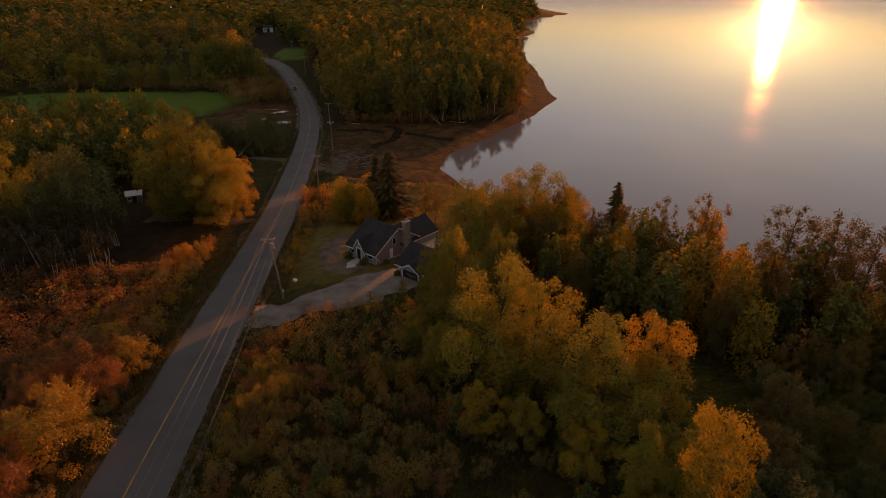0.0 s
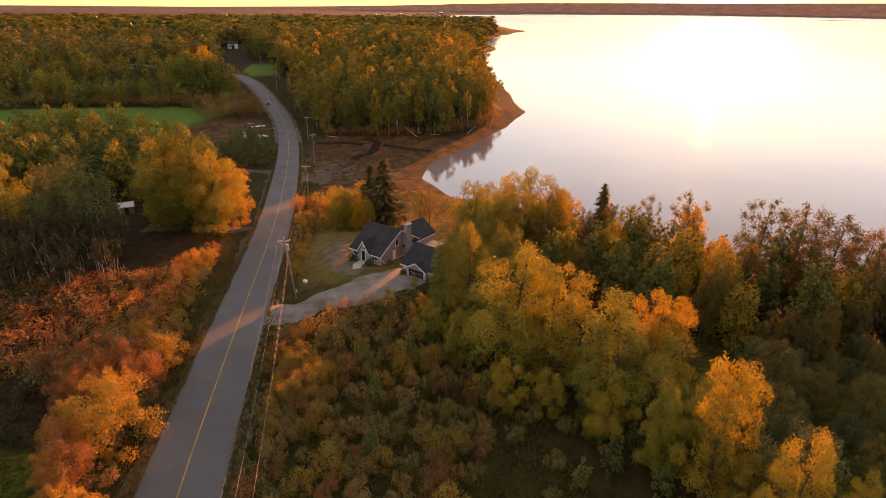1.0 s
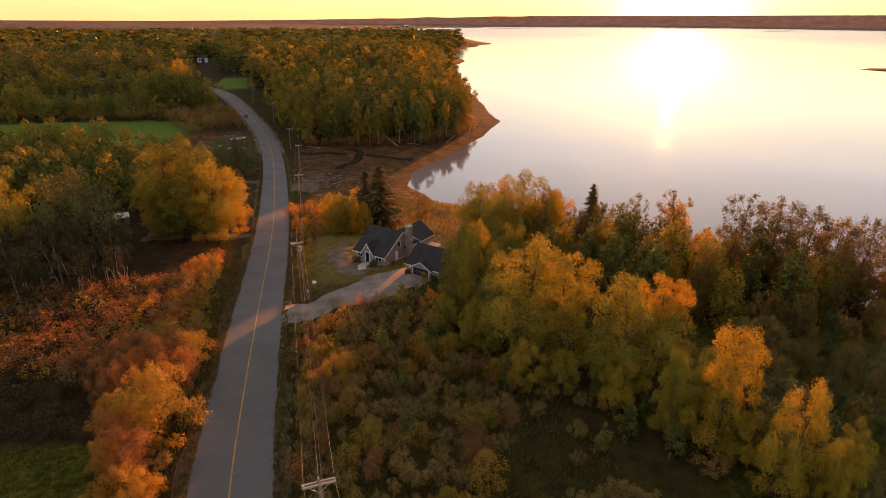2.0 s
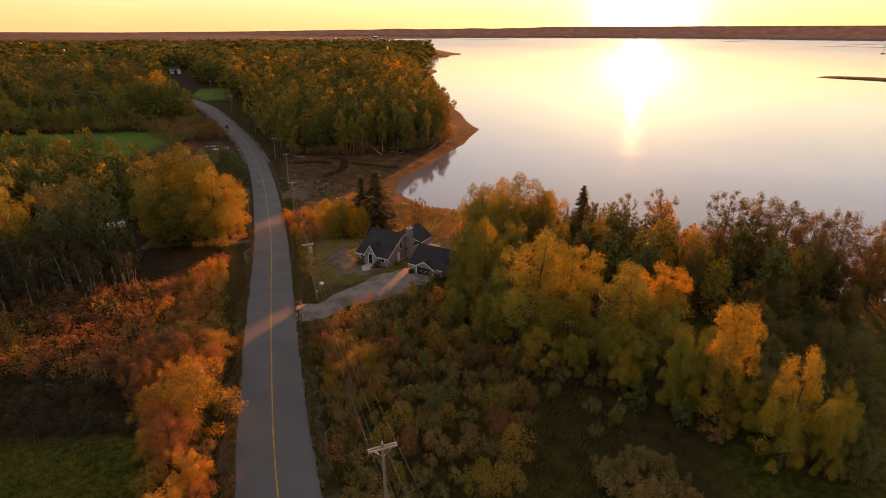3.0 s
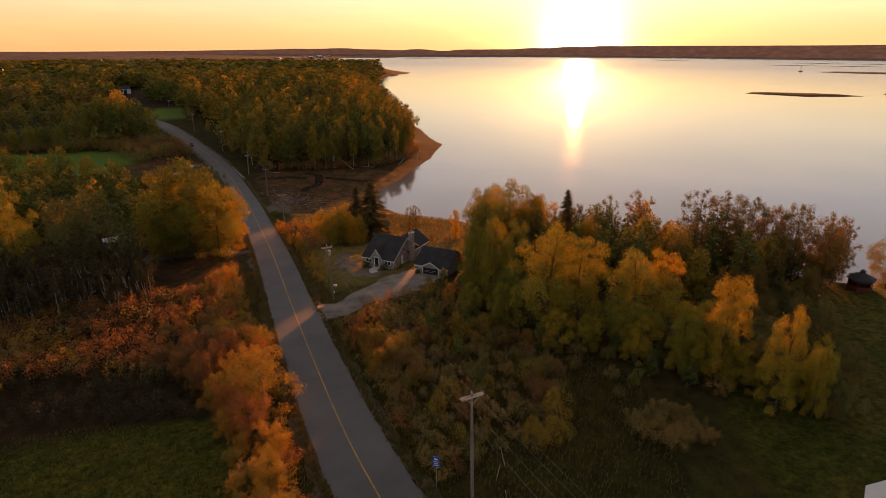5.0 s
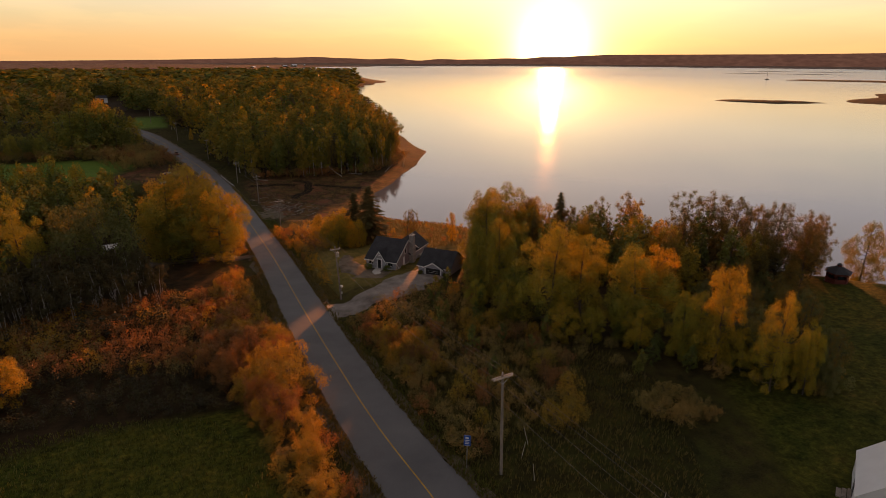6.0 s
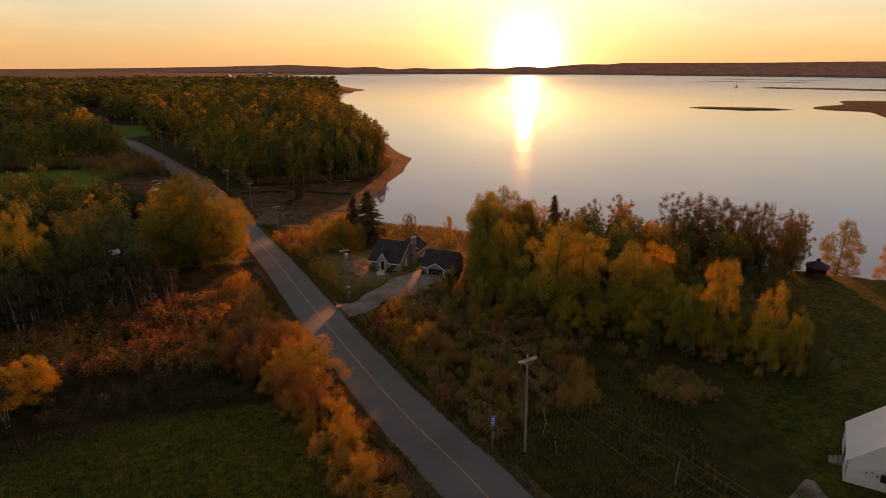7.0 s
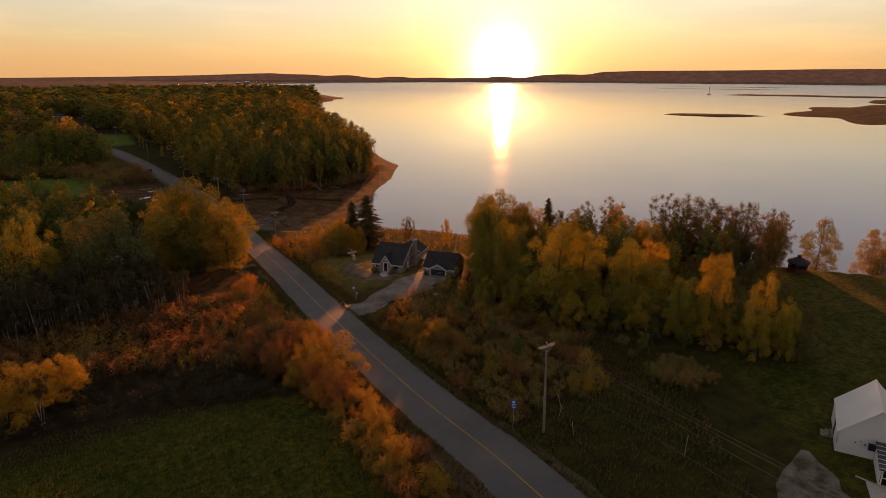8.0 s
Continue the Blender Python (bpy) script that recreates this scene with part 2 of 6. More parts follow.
# ---- the lie of the land ----
WATER = -21.5
ROAD = np.array([(-24.9, -260), (-24.5, -60), (-24.3, 14), (-24.45, 37), (-23.6, 57), (-22.0, 84), (-20.2, 111), (-18.9, 135), (-18.0, 162),
                 (-17.2, 200), (-17.5, 245), (-20.3, 288), (-27.3, 333), (-35.4, 374), (-43.0, 402), (-56, 428), (-78, 452), (-112, 476), (-170, 505), (-260, 540)], float)
ROAD_Z = np.array([(-260, -6.5), (-60, -7.2), (23, -7.4), (85, -11.9), (150, -16), (230, -19.2), (270, -19.4), (330, -17.5), (420, -12), (500, -9.5), (700, -7.5)], float)
SHORE = np.array([(260, -700), (200, -300), (160, -80), (132, 0), (114, 36), (97, 62), (78, 86), (62, 110), (49, 140), (40, 152), (32, 164), (28, 174), (27, 184),
                  (33, 202), (45, 217), (54, 227), (68, 246), (84, 266), (98, 288), (108, 303), (110, 312), (112, 330), (122, 366), (135, 430), (150, 502),
                  (182, 625), (214, 722), (255, 792), (263, 803), (247, 830), (236, 862), (252, 891), (300, 1000), (365, 1143), (470, 1310), (499, 1345),
                  (420, 1440), (400, 1600), (455, 2000), (470, 2575), (560, 2900), (760, 3250), (1000, 3700)], float)


def smooth_line(pts, step):
    """A soft curve through points, with about step between its points."""
    out = []
    P = np.vstack([2 * pts[0] - pts[1], pts, 2 * pts[-1] - pts[-2]])
    for i in range(1, len(P) - 2):
        n = max(2, int(np.linalg.norm(P[i + 1] - P[i]) / step))
        for k in range(n):
            t = k / n
            out.append(0.5 * (2 * P[i] + (P[i + 1] - P[i - 1]) * t + (2 * P[i - 1] - 5 * P[i] + 4 * P[i + 1] - P[i + 2]) * t * t
                              + (3 * P[i] - P[i - 1] - 3 * P[i + 1] + P[i + 2]) * t ** 3))
    out.append(P[-2])
    return np.array(out)


road_line = smooth_line(ROAD, 4.0)
shore_line = smooth_line(SHORE, 8.0)
_rng = np.random.default_rng(5)
_wob = np.cumsum(_rng.normal(0, 1, (len(shore_line), 2)), 0)
_wob -= np.array([np.convolve(_wob[:, k], np.ones(9) / 9, "same") for k in (0, 1)]).T
shore_line = shore_line + np.clip(_wob, -2.5, 2.5) * 0.7


def wave(x, y, s, seed=0):
    """Cheap smooth noise in about -1..1 over a length s."""
    r = np.random.default_rng(seed)
    v = 0
    for k in range(5):
        a, p = r.uniform(0, 6.28, 2)
        f = (0.7 + 0.3 * k) / s * 3
        v = v + np.sin(f * (x * np.cos(a) + y * np.sin(a)) + p)
    return v / 3.0


def ease(v, lo, hi):
    t = np.clip((v - lo) / (hi - lo), 0, 1)
    return t * t * (3 - 2 * t)


def line_dist(x, y, line):
    """Distance to a polyline, and the side (positive: to the left of its way)."""
    x, y = np.asarray(x, float).ravel(), np.asarray(y, float).ravel()
    best, side = np.full(x.shape, 1e18), np.ones(x.shape)
    for (ax, ay), (bx, by) in zip(line[:-1], line[1:]):
        dx, dy = bx - ax, by - ay
        t = np.clip(((x - ax) * dx + (y - ay) * dy) / (dx * dx + dy * dy + 1e-12), 0, 1)
        ex, ey = x - ax - t * dx, y - ay - t * dy
        d = ex * ex + ey * ey
        m = d < best
        best[m] = d[m]
        side[m] = np.sign(dx * (y[m] - ay) - dy * (x[m] - ax))
    return np.sqrt(best), side


def ell(x, y, cx, cy, rx, ry):
    return np.clip(1.6 - 1.6 * (((x - cx) / rx) ** 2 + ((y - cy) / ry) ** 2) ** 0.5, 0, 1)


def mud_at(x, y):
    return np.clip(ell(x, y, 22, 212, 62, 58) * ease(x, -12, -6) + ell(x, y, -40, 258, 30, 55) * ease(-x, 22, 27), 0, 1)


def land(x, y):
    """Height of the ground."""
    shp = np.shape(x)
    x, y = np.asarray(x, float).ravel(), np.asarray(y, float).ravel()
    g = np.interp(y, ROAD_Z[:, 0], ROAD_Z[:, 1])
    g = g + 1.1 * ease(x, -16, -8) * ease(y, 62, 84) * ease(-y, -135, -112)
    g = g + 0.9 * np.clip(wave(x, y, 160, 1), -1, 1) * ease(np.abs(x + 20), 25, 90) + 0.18 * wave(x, y, 14, 2)
    g = np.maximum(g, np.where(y > 190, -19.8, g))
    g = g - 10.5 * ease(np.hypot(x, y), 1100, 1900)   # the far flats lie low
    rd, _ = line_dist(x, y, road_line)
    rz = np.interp(y, ROAD_Z[:, 0], ROAD_Z[:, 1])
    w = 1 - ease(rd, 6, 13)
    g = g * (1 - w) + (rz - 0.12 - 0.35 * ease(rd, 4.2, 7)) * w
    d, s = line_dist(x, y, shore_line)
    d = d * s
    beach = 4 + 9 * ease(y, 190, 260) + 150 * mud_at(x, y)
    f = np.where(d < beach, 0.05 * d, 0.05 * beach + 0.55 * (d - beach))
    f = np.maximum(f, -4)
    f = f + 0.12 * wave(x, y, 9, 3) * ease(d, 0.5, 6)
    r = np.hypot(x, y)
    az = np.degrees(np.arctan2(x, y))
    rise = ease(az, -5, 45)
    hills = (8 * rise + 2 * wave(az * 10, r * 0.1, 130, 4)) * ease(r, 3300, 4750)
    z = WATER + np.minimum(g - WATER + hills * (r > 2500), f)
    # the far shore closes the bay
    ring = np.interp(az, (0, 7, 13.4, 23.7, 34, 44, 53, 61, 78, 110), (3000, 3000, 3360, 3950, 4560, 4460, 4280, 4400, 4200, 3400)) + 60 * wave(az * 40, 0 * az, 300, 6)
    far = WATER + 0.5 + (3 + 3 * ease(az, 2, 42) + 1 * wave(az * 10, 0 * az, 130, 4)) * ease(r - ring, 0, 500)
    z = np.where(r > ring, np.maximum(z, far), z)
    return z.reshape(shp)


def ground_z(x, y):
    return float(land(np.array([x]), np.array([y]))[0])


def axis_steps(lo, hi, fine_lo, fine_hi, step, grow=1.09):
    a = list(np.arange(fine_lo, fine_hi + 0.01, step))
    s, v = step, fine_hi
    while v < hi:
        s *= grow
        v += s
        a.append(min(v, hi))
    s, v = step, fine_lo
    while v > lo:
        s *= grow
        v -= s
        a.insert(0, max(v, lo))
    return np.array(a)


# ---- ground, water, road ----
def zone_colours(m, nt, b):
    """The ground: wild grass and litter, with lawn, mud and gravel where the land has them."""
    lawn, mud, wood, hill, flat, fresh, dry = [nt.nodes.new("ShaderNodeAttribute") for _ in range(7)]
    flat.attribute_name, fresh.attribute_name, dry.attribute_name = "flat", "fresh", "dry"
    lawn.attribute_name, mud.attribute_name, wood.attribute_name, hill.attribute_name = "lawn", "mud", "wood", "hill"
    big, mid, fine = noise_node(nt, 0.06, 5), noise_node(nt, 0.5, 5), noise_node(nt, 5.0, 6, 0.75)
    wild = colour_ramp(nt, mid, [(0.25, (0.020, 0.021, 0.010)), (0.45, (0.040, 0.036, 0.015)), (0.6, (0.050, 0.052, 0.016)), (0.8, (0.080, 0.058, 0.022))])
    patch = colour_ramp(nt, big, [(0.35, (0.8, 0.85, 0.7)), (0.65, (1.25, 1.05, 0.9))])
    wild = mix_rgb(nt, 1.0, wild, patch, "MULTIPLY")
    turf = colour_ramp(nt, mid, [(0.25, (0.040, 0.060, 0.012)), (0.55, (0.072, 0.084, 0.016)), (0.8, (0.110, 0.100, 0.024))])
    turf = mix_rgb(nt, 1.0, turf, patch, "MULTIPLY")
    clump = noise_node(nt, 1.3, 4, 0.6)
    turf = mix_rgb(nt, 1.0, turf, colour_ramp(nt, clump, [(0.35, (0.45, 0.45, 0.42)), (0.52, (0.95, 0.92, 0.85)), (0.68, (1.6, 1.35, 1.1))]), "MULTIPLY")
    turf = mix_rgb(nt, fresh.outputs["Fac"], turf, colour_ramp(nt, mid, [(0.3, (0.085, 0.150, 0.026)), (0.7, (0.13, 0.190, 0.034))]))
    silt = colour_ramp(nt, mid, [(0.3, (0.030, 0.017, 0.012)), (0.45, (0.052, 0.029, 0.020)), (0.6, (0.044, 0.034, 0.017)), (0.75, (0.072, 0.041, 0.029))])
    silt = mix_rgb(nt, 1.0, silt, colour_ramp(nt, noise_node(nt, 0.09, 6, 0.65), [(0.30, (1.25, 0.82, 0.72)), (0.42, (0.9, 0.8, 0.7)), (0.5, (0.42, 0.46, 0.34)), (0.58, (0.95, 0.92, 0.62)), (0.7, (1.15, 0.9, 0.78))]), "MULTIPLY")
    litter = colour_ramp(nt, mid, [(0.3, (0.022, 0.017, 0.010)), (0.7, (0.055, 0.036, 0.018))])
    c = mix_rgb(nt, wood.outputs["Fac"], wild, litter)
    c = mix_rgb(nt, lawn.outputs["Fac"], c, turf)
    # dry grass of yard and bank, lightened to stand for low sun on it
    sunlit_hay = colour_ramp(nt, mid, [(0.3, (0.115, 0.100, 0.028)), (0.5, (0.185, 0.145, 0.044)), (0.7, (0.25, 0.175, 0.062))])
    c = mix_rgb(nt, dry.outputs["Fac"], c, sunlit_hay)
    # flats lightened to offset the wood's shade on them; the sunlit beach stays dark
    silt = mix_rgb(nt, flat.outputs["Fac"], silt, mix_rgb(nt, 1.0, silt, (2.7, 2.5, 2.3), "MULTIPLY"))
    c = mix_rgb(nt, mud.outputs["Fac"], c, silt)
    # far land: woods colour made paler and mauve, haze put into the colour
    hazed_canopy = colour_ramp(nt, noise_node(nt, 0.012, 8, 0.7), [(0.35, (0.09, 0.055, 0.042)), (0.5, (0.16, 0.095, 0.068)), (0.65, (0.22, 0.135, 0.09))])
    c = mix_rgb(nt, hill.outputs["Fac"], c, hazed_canopy)
    grain = colour_ramp(nt, fine, [(0.3, (0.6, 0.6, 0.6)), (0.7, (1.35, 1.35, 1.35))])
    nt.links.new(mix_rgb(nt, 1.0, c, grain, "MULTIPLY"), b.inputs["Base Color"])
    rough = nt.nodes.new("ShaderNodeMapRange")
    rough.inputs["To Min"].default_value, rough.inputs["To Max"].default_value = 0.95, 0.8
    nt.links.new(mud.outputs["Fac"], rough.inputs["Value"])
    nt.links.new(rough.outputs[0], b.inputs["Roughness"])
    bump(nt, b, fine, 0.7, 0.12)


GROUND, _nt, _b = material("ground", 0.95, 0, 0.04)
zone_colours(GROUND, _nt, _b)


def field_at(x, y):
    """Mown field beside the road, meadow beyond the trees, lawns round the houses."""
    near = ease(-x, 36, 38.5) * ease(53.5 - np.abs(x + 55) * 0.09 - y + 1.5 * wave(x, y, 20, 11), 0, 3)
    meadow = (np.abs((x + 112) / 62) ** 3 + np.abs((y - 303 + 0.06 * (x + 112)) / 31) ** 3 + 0.12 * wave(x, y, 30, 13)) < 1
    second = (np.hypot((x + 165) / 30, (y - 395) / 12) < 1) | (np.hypot((x + 36) / 13, (y - 450) / 34) < 1)
    yard = ell(x, y, -3, 104, 17, 24) * ease(x, -18.5, -17) > 0.35
    right = ease(x - 7 - 0.55 * (y - 8) + 2 * wave(x, y, 12, 12), 0, 4) * ease(62 - y, 0, 6) * ease(x, -16, -10)
    return np.clip(near + meadow * 1.0 + second * 1.0 + yard * 0.5 + right * 0.7, 0, 1)


def wood_at(x, y):
    return np.clip(ease(y, 240, 262) * ease(x, 0, 8) + ease(y, 60, 75) * ease(-x, 30, 36) * ease(-y, -230, -200)
                   + ease(y + np.abs(x + 55) * 0.09, 51, 55) * ease(-x, 33, 36) * ease(-y, -80, -70) + ell(x, y, 32, 70, 30, 62) + ease(y, 460, 480), 0, 1)


gx, gy = axis_steps(-4950, 4950, -82, 112, 2.0), axis_steps(-4950, 4950, -30, 302, 2.0)
GX, GY = np.meshgrid(gx, gy)
GZ = land(GX, GY)
nx_, ny_ = len(gx), len(gy)
idx = np.arange(nx_ * ny_).reshape(ny_, nx_)
quads = np.stack([idx[:-1, :-1], idx[:-1, 1:], idx[1:, 1:], idx[1:, :-1]], -1).reshape(-1, 4)
ground_mesh = mesh_of("ground", np.stack([GX, GY, GZ], -1).reshape(-1, 3), quads, GROUND, True)
_sd, _ss = line_dist(GX, GY, shore_line)
_shore = (_sd * _ss).reshape(GX.shape)
for nm, val in (("lawn", field_at(GX, GY)), ("mud", np.maximum(np.clip(mud_at(GX, GY) * 2.2 - 0.1, 0, 1), 1 - ease(_shore, 6, 15))), ("wood", wood_at(GX, GY)), ("dry", np.clip(ell(GX, GY, -4, 106, 17, 26) * 0.9 * ease(GX, -18, -16) + ell(GX, GY, 22, 130, 34, 40), 0, 0.8)), ("fresh", ease(GY, 240, 260) * ease(-GX, 25, 30)), ("flat", np.clip(mud_at(GX, GY) * 2 - 0.3, 0, 1)), ("hill", ease(np.hypot(GX, GY), 1500, 2600))):
    at = ground_mesh.attributes.new(nm, "FLOAT", "POINT")
    at.data.foreach_set("value", np.asarray(val, np.float32).ravel())
ground = tagged(new("ground", ground_mesh), "wild grass, mown fields and brown tidal mud sloping to the bay", "ground", kind="structure")

WATER_MAT, _nt, _b = material("water", 0.06, 0.0, 0.5)
_b.inputs["Base Color"].default_value = (0.20, 0.175, 0.18, 1)
_b.inputs["IOR"].default_value = 1.5
_n1, _n2 = noise_node(_nt, 0.9, 3, stretch=(1, 1, 1)), noise_node(_nt, 0.02, 4)
_h = mix_rgb(_nt, 0.03, _n1, _n2)
bump(_nt, _b, _h, 0.14, 0.05)
_rr = colour_ramp(_nt, _n2, [(0.4, (0.032, 0.032, 0.032)), (0.65, (0.048, 0.048, 0.048))])
# wind ripples roughen the open bay; the coves lie calm
_pos, _len, _mr, _add = _nt.nodes.new("ShaderNodeTexCoord"), _nt.nodes.new("ShaderNodeVectorMath"), _nt.nodes.new("ShaderNodeMapRange"), _nt.nodes.new("ShaderNodeMath")
_len.operation, _add.operation = "LENGTH", "ADD"
_nt.links.new(_pos.outputs["Object"], _len.inputs[0])
_nt.links.new(_len.outputs["Value"], _mr.inputs["Value"])
_mr.inputs["From Min"].default_value, _mr.inputs["From Max"].default_value = 300.0, 2200.0
_mr.inputs["To Min"].default_value, _mr.inputs["To Max"].default_value = 0.0, 0.22
_nt.links.new(_rr, _add.inputs[0])
_nt.links.new(_mr.outputs[0], _add.inputs[1])
_nt.links.new(_add.outputs[0], _b.inputs["Roughness"])
wx, wy = np.linspace(-1200, 4950, 42), np.linspace(-2500, 4950, 50)
WX, WY = np.meshgrid(wx, wy)
widx = np.arange(WX.size).reshape(WX.shape)
wq = np.stack([widx[:-1, :-1], widx[:-1, 1:], widx[1:, 1:], widx[1:, :-1]], -1).reshape(-1, 4)
tagged(new("water", mesh_of("water", np.stack([WX, WY, 0 * WX + WATER], -1).reshape(-1, 3), wq, WATER_MAT)),
       "calm tidal bay mirroring the sunset sky", "water", kind="structure")

ASPHALT = two_scale("asphalt", [(0.3, (0.078, 0.077, 0.084)), (0.5, (0.102, 0.100, 0.108)), (0.7, (0.124, 0.120, 0.126))], 0.12, 14.0, 0.75, 0.35, 0.01, 0.4)
GRAVEL = two_scale("gravel", [(0.3, (0.13, 0.11, 0.098)), (0.5, (0.215, 0.188, 0.172)), (0.7, (0.29, 0.258, 0.238))], 0.35, 9.0, 0.95, 0.6, 0.03, 0.2)
PALE_GRAVEL = two_scale("pale_gravel", [(0.38, (0.07, 0.07, 0.035)), (0.5, (0.15, 0.135, 0.115)), (0.68, (0.23, 0.21, 0.19))], 0.5, 7.0, 0.95, 0.6, 0.03, 0.1)
EARTH_GRAVEL = two_scale("earth_gravel", [(0.3, (0.085, 0.068, 0.042)), (0.5, (0.15, 0.12, 0.092)), (0.7, (0.20, 0.165, 0.13))], 0.5, 7.0, 0.95, 0.6, 0.03, 0.1)
SHOULDER = two_scale("shoulder_gravel", [(0.3, (0.065, 0.050, 0.030)), (0.5, (0.12, 0.095, 0.068)), (0.7, (0.10, 0.085, 0.035))], 0.5, 6.0, 0.95, 0.6, 0.04, 0.2)
YELLOW_PAINT = two_scale("yellow_road_paint", [(0.3, (0.30, 0.17, 0.02)), (0.6, (0.50, 0.30, 0.03))], 0.4, 12.0, 0.7, 0.2, 0.005)


def along(line, offsets, lift, mat, name, zfun=None, wobble=0.0, seed=3):
    """A ribbon: cross-offsets (left negative) along a line, laid on the road's or the ground's height."""
    r = np.random.default_rng(seed)
    d = np.gradient(line, axis=0)
    d /= np.linalg.norm(d, axis=1, keepdims=True)
    nrm = np.stack([d[:, 1], -d[:, 0]], 1)
    cols = []
    for k, o in enumerate(offsets):
        o = np.asarray(o, float) * np.ones(len(line))
        if wobble and k in (0, len(offsets) - 1):
            o = o + r.normal(0, wobble, len(line))
        cols.append(line + nrm * o[:, None])
    P = np.stack(cols, 1)
    z = zfun(P[..., 0], P[..., 1]) + np.asarray(lift)
    V = np.concatenate([P, z[..., None]], -1).reshape(-1, 3)
    n, k = P.shape[:2]
    i = np.arange(n * k).reshape(n, k)
    F = np.stack([i[:-1, :-1], i[:-1, 1:], i[1:, 1:], i[1:, :-1]], -1).reshape(-1, 4)
    return mesh_of(name, V, F, mat, True)


def road_height(x, y):
    return np.interp(y, ROAD_Z[:, 0], ROAD_Z[:, 1])


fine_road = smooth_line(ROAD, 2.0)
fine_road = fine_road[(fine_road[:, 1] > -150)]
tagged(new("road", along(fine_road, (-3.9, -2, 0, 2, 3.9), (0.0, 0.04, 0.07, 0.04, 0.0), ASPHALT, "road", road_height, 0.10)),
       "worn grey asphalt country road with two lanes", "road", kind="structure")
tagged(new("road_shoulder", along(fine_road, (-5.6, -4.6, -3.7), (-0.30, -0.12, -0.03), SHOULDER, "road_shoulder", road_height, 0.25, 4)),
       "gravel and dry grass shoulder of the road", "road shoulder", kind="structure")
tagged(new("road_shoulder", along(fine_road, (3.7, 4.6, 5.6), (-0.03, -0.12, -0.30), SHOULDER, "road_shoulder", road_height, 0.25, 5)),
       "gravel and dry grass shoulder of the road", "road shoulder", kind="structure")
tagged(new("centre_line", along(fine_road, (-0.07, 0.07), (0.074, 0.074), YELLOW_PAINT, "centre_line", road_height)),
       "worn yellow centre line painted on the road", "road marking", kind="structure")


def lane(name, pts, widths, mat, label, lift=0.09, wobble=0.55, seed=1):
    line = smooth_line(np.array(pts, float), 1.5)
    w = np.interp(np.linspace(0, 1, len(line)), np.linspace(0, 1, len(widths)), widths)
    me = along(line, (-w, -w * 0.85, -w * 0.4, 0 * w, w * 0.4, w * 0.85, w), (lift - 0.12, lift, lift, lift, lift, lift, lift - 0.12), mat, name, land, wobble, seed)
    return tagged(new(name, me), label, "driveway", kind="structure")


lane("driveway", [(-20, 79.5), (-14, 80), (-6, 81.5), (0, 85), (6, 88)], [4.2, 3.4, 4.0, 5.0, 4.4], GRAVEL, "pale gravel driveway from the road to the garage")
lane("gravel_path", [(-1.5, 92), (-5.0, 96), (-6.6, 102), (-5.8, 108), (-4.0, 112)], [3.0, 3.2, 2.8, 2.0, 0.6], EARTH_GRAVEL, "pale gravel parking loop on the lawn before the house", seed=2)
lane("turnout", [(-14, 174), (-9, 180), (-6, 190), (-9, 200)], [1.6, 3.4, 3.0, 0.8], SHOULDER, "gravel turnout beside the road at the cove", seed=3)
lane("side_lane", [(-22, 128), (-28, 129), (-36, 131), (-48, 134)], [2.4, 1.8, 1.8, 3.5], SHOULDER, "earth lane into the trees", seed=4)
lane("side_lane", [(-20, 190), (-26, 191), (-34, 194)], [2.6, 2.0, 1.6], SHOULDER, "earth lane into the marsh", seed=5)
lane("yard_gravel", [(-8, -6), (-2, 0.0), (2.8, 3.0), (6.0, 5.0)], [3.5, 4.2, 3.2, 0.5], PALE_GRAVEL, "pale gravel yard beside the white house", seed=6)


# ---- plants ----
def leaves(rng, centres, spread, count, size, up=0.35):
    """Vertices and quads of pointed leaves about clump centres."""
    pick = rng.integers(0, len(centres), count)
    c, s = np.asarray(centres)[pick], np.asarray(spread)
    s = s[pick] if s.ndim == 2 else s
    q = rng.normal(0, 1, (count, 3))
    q *= (1.75 * rng.uniform(0, 1, count) ** 0.5 / (np.linalg.norm(q, axis=1) + 1e-9))[:, None]
    p = c + q * s
    n = rng.normal(0, 0.42, (count, 3)) + q * 1.0 + np.array((0, 0, up))
    n /= np.linalg.norm(n, axis=1, keepdims=True)
    a = np.cross(n, rng.normal(0, 1, (count, 3)))
    a /= np.linalg.norm(a, axis=1, keepdims=True) + 1e-9
    b = np.cross(n, a)
    k = (size * rng.uniform(0.6, 1.25, count))[:, None]
    V = np.stack([p + a * k, p + b * k * 0.62 + n * k * 0.12, p - a * k, p - b * k * 0.62 + n * k * 0.12], 1).reshape(-1, 3)
    return V, np.arange(count * 4).reshape(-1, 4)


def envelope(kind, f):
    """Crown radius (0..1) by height within the crown (0..1)."""
    if kind == "round":
        return max(0.05, 1 - abs((f - 0.40) / 0.62) ** 2.4) ** 0.65
    if kind == "tall":
        return max(0.05, 1 - abs((f - 0.36) / 0.68) ** 1.8) ** 0.8
    if kind == "spread":
        return max(0.1, 1 - abs((f - 0.6) / 0.62) ** 2.5) ** 0.5
    return 0.45 + 0.55 * f   # brush


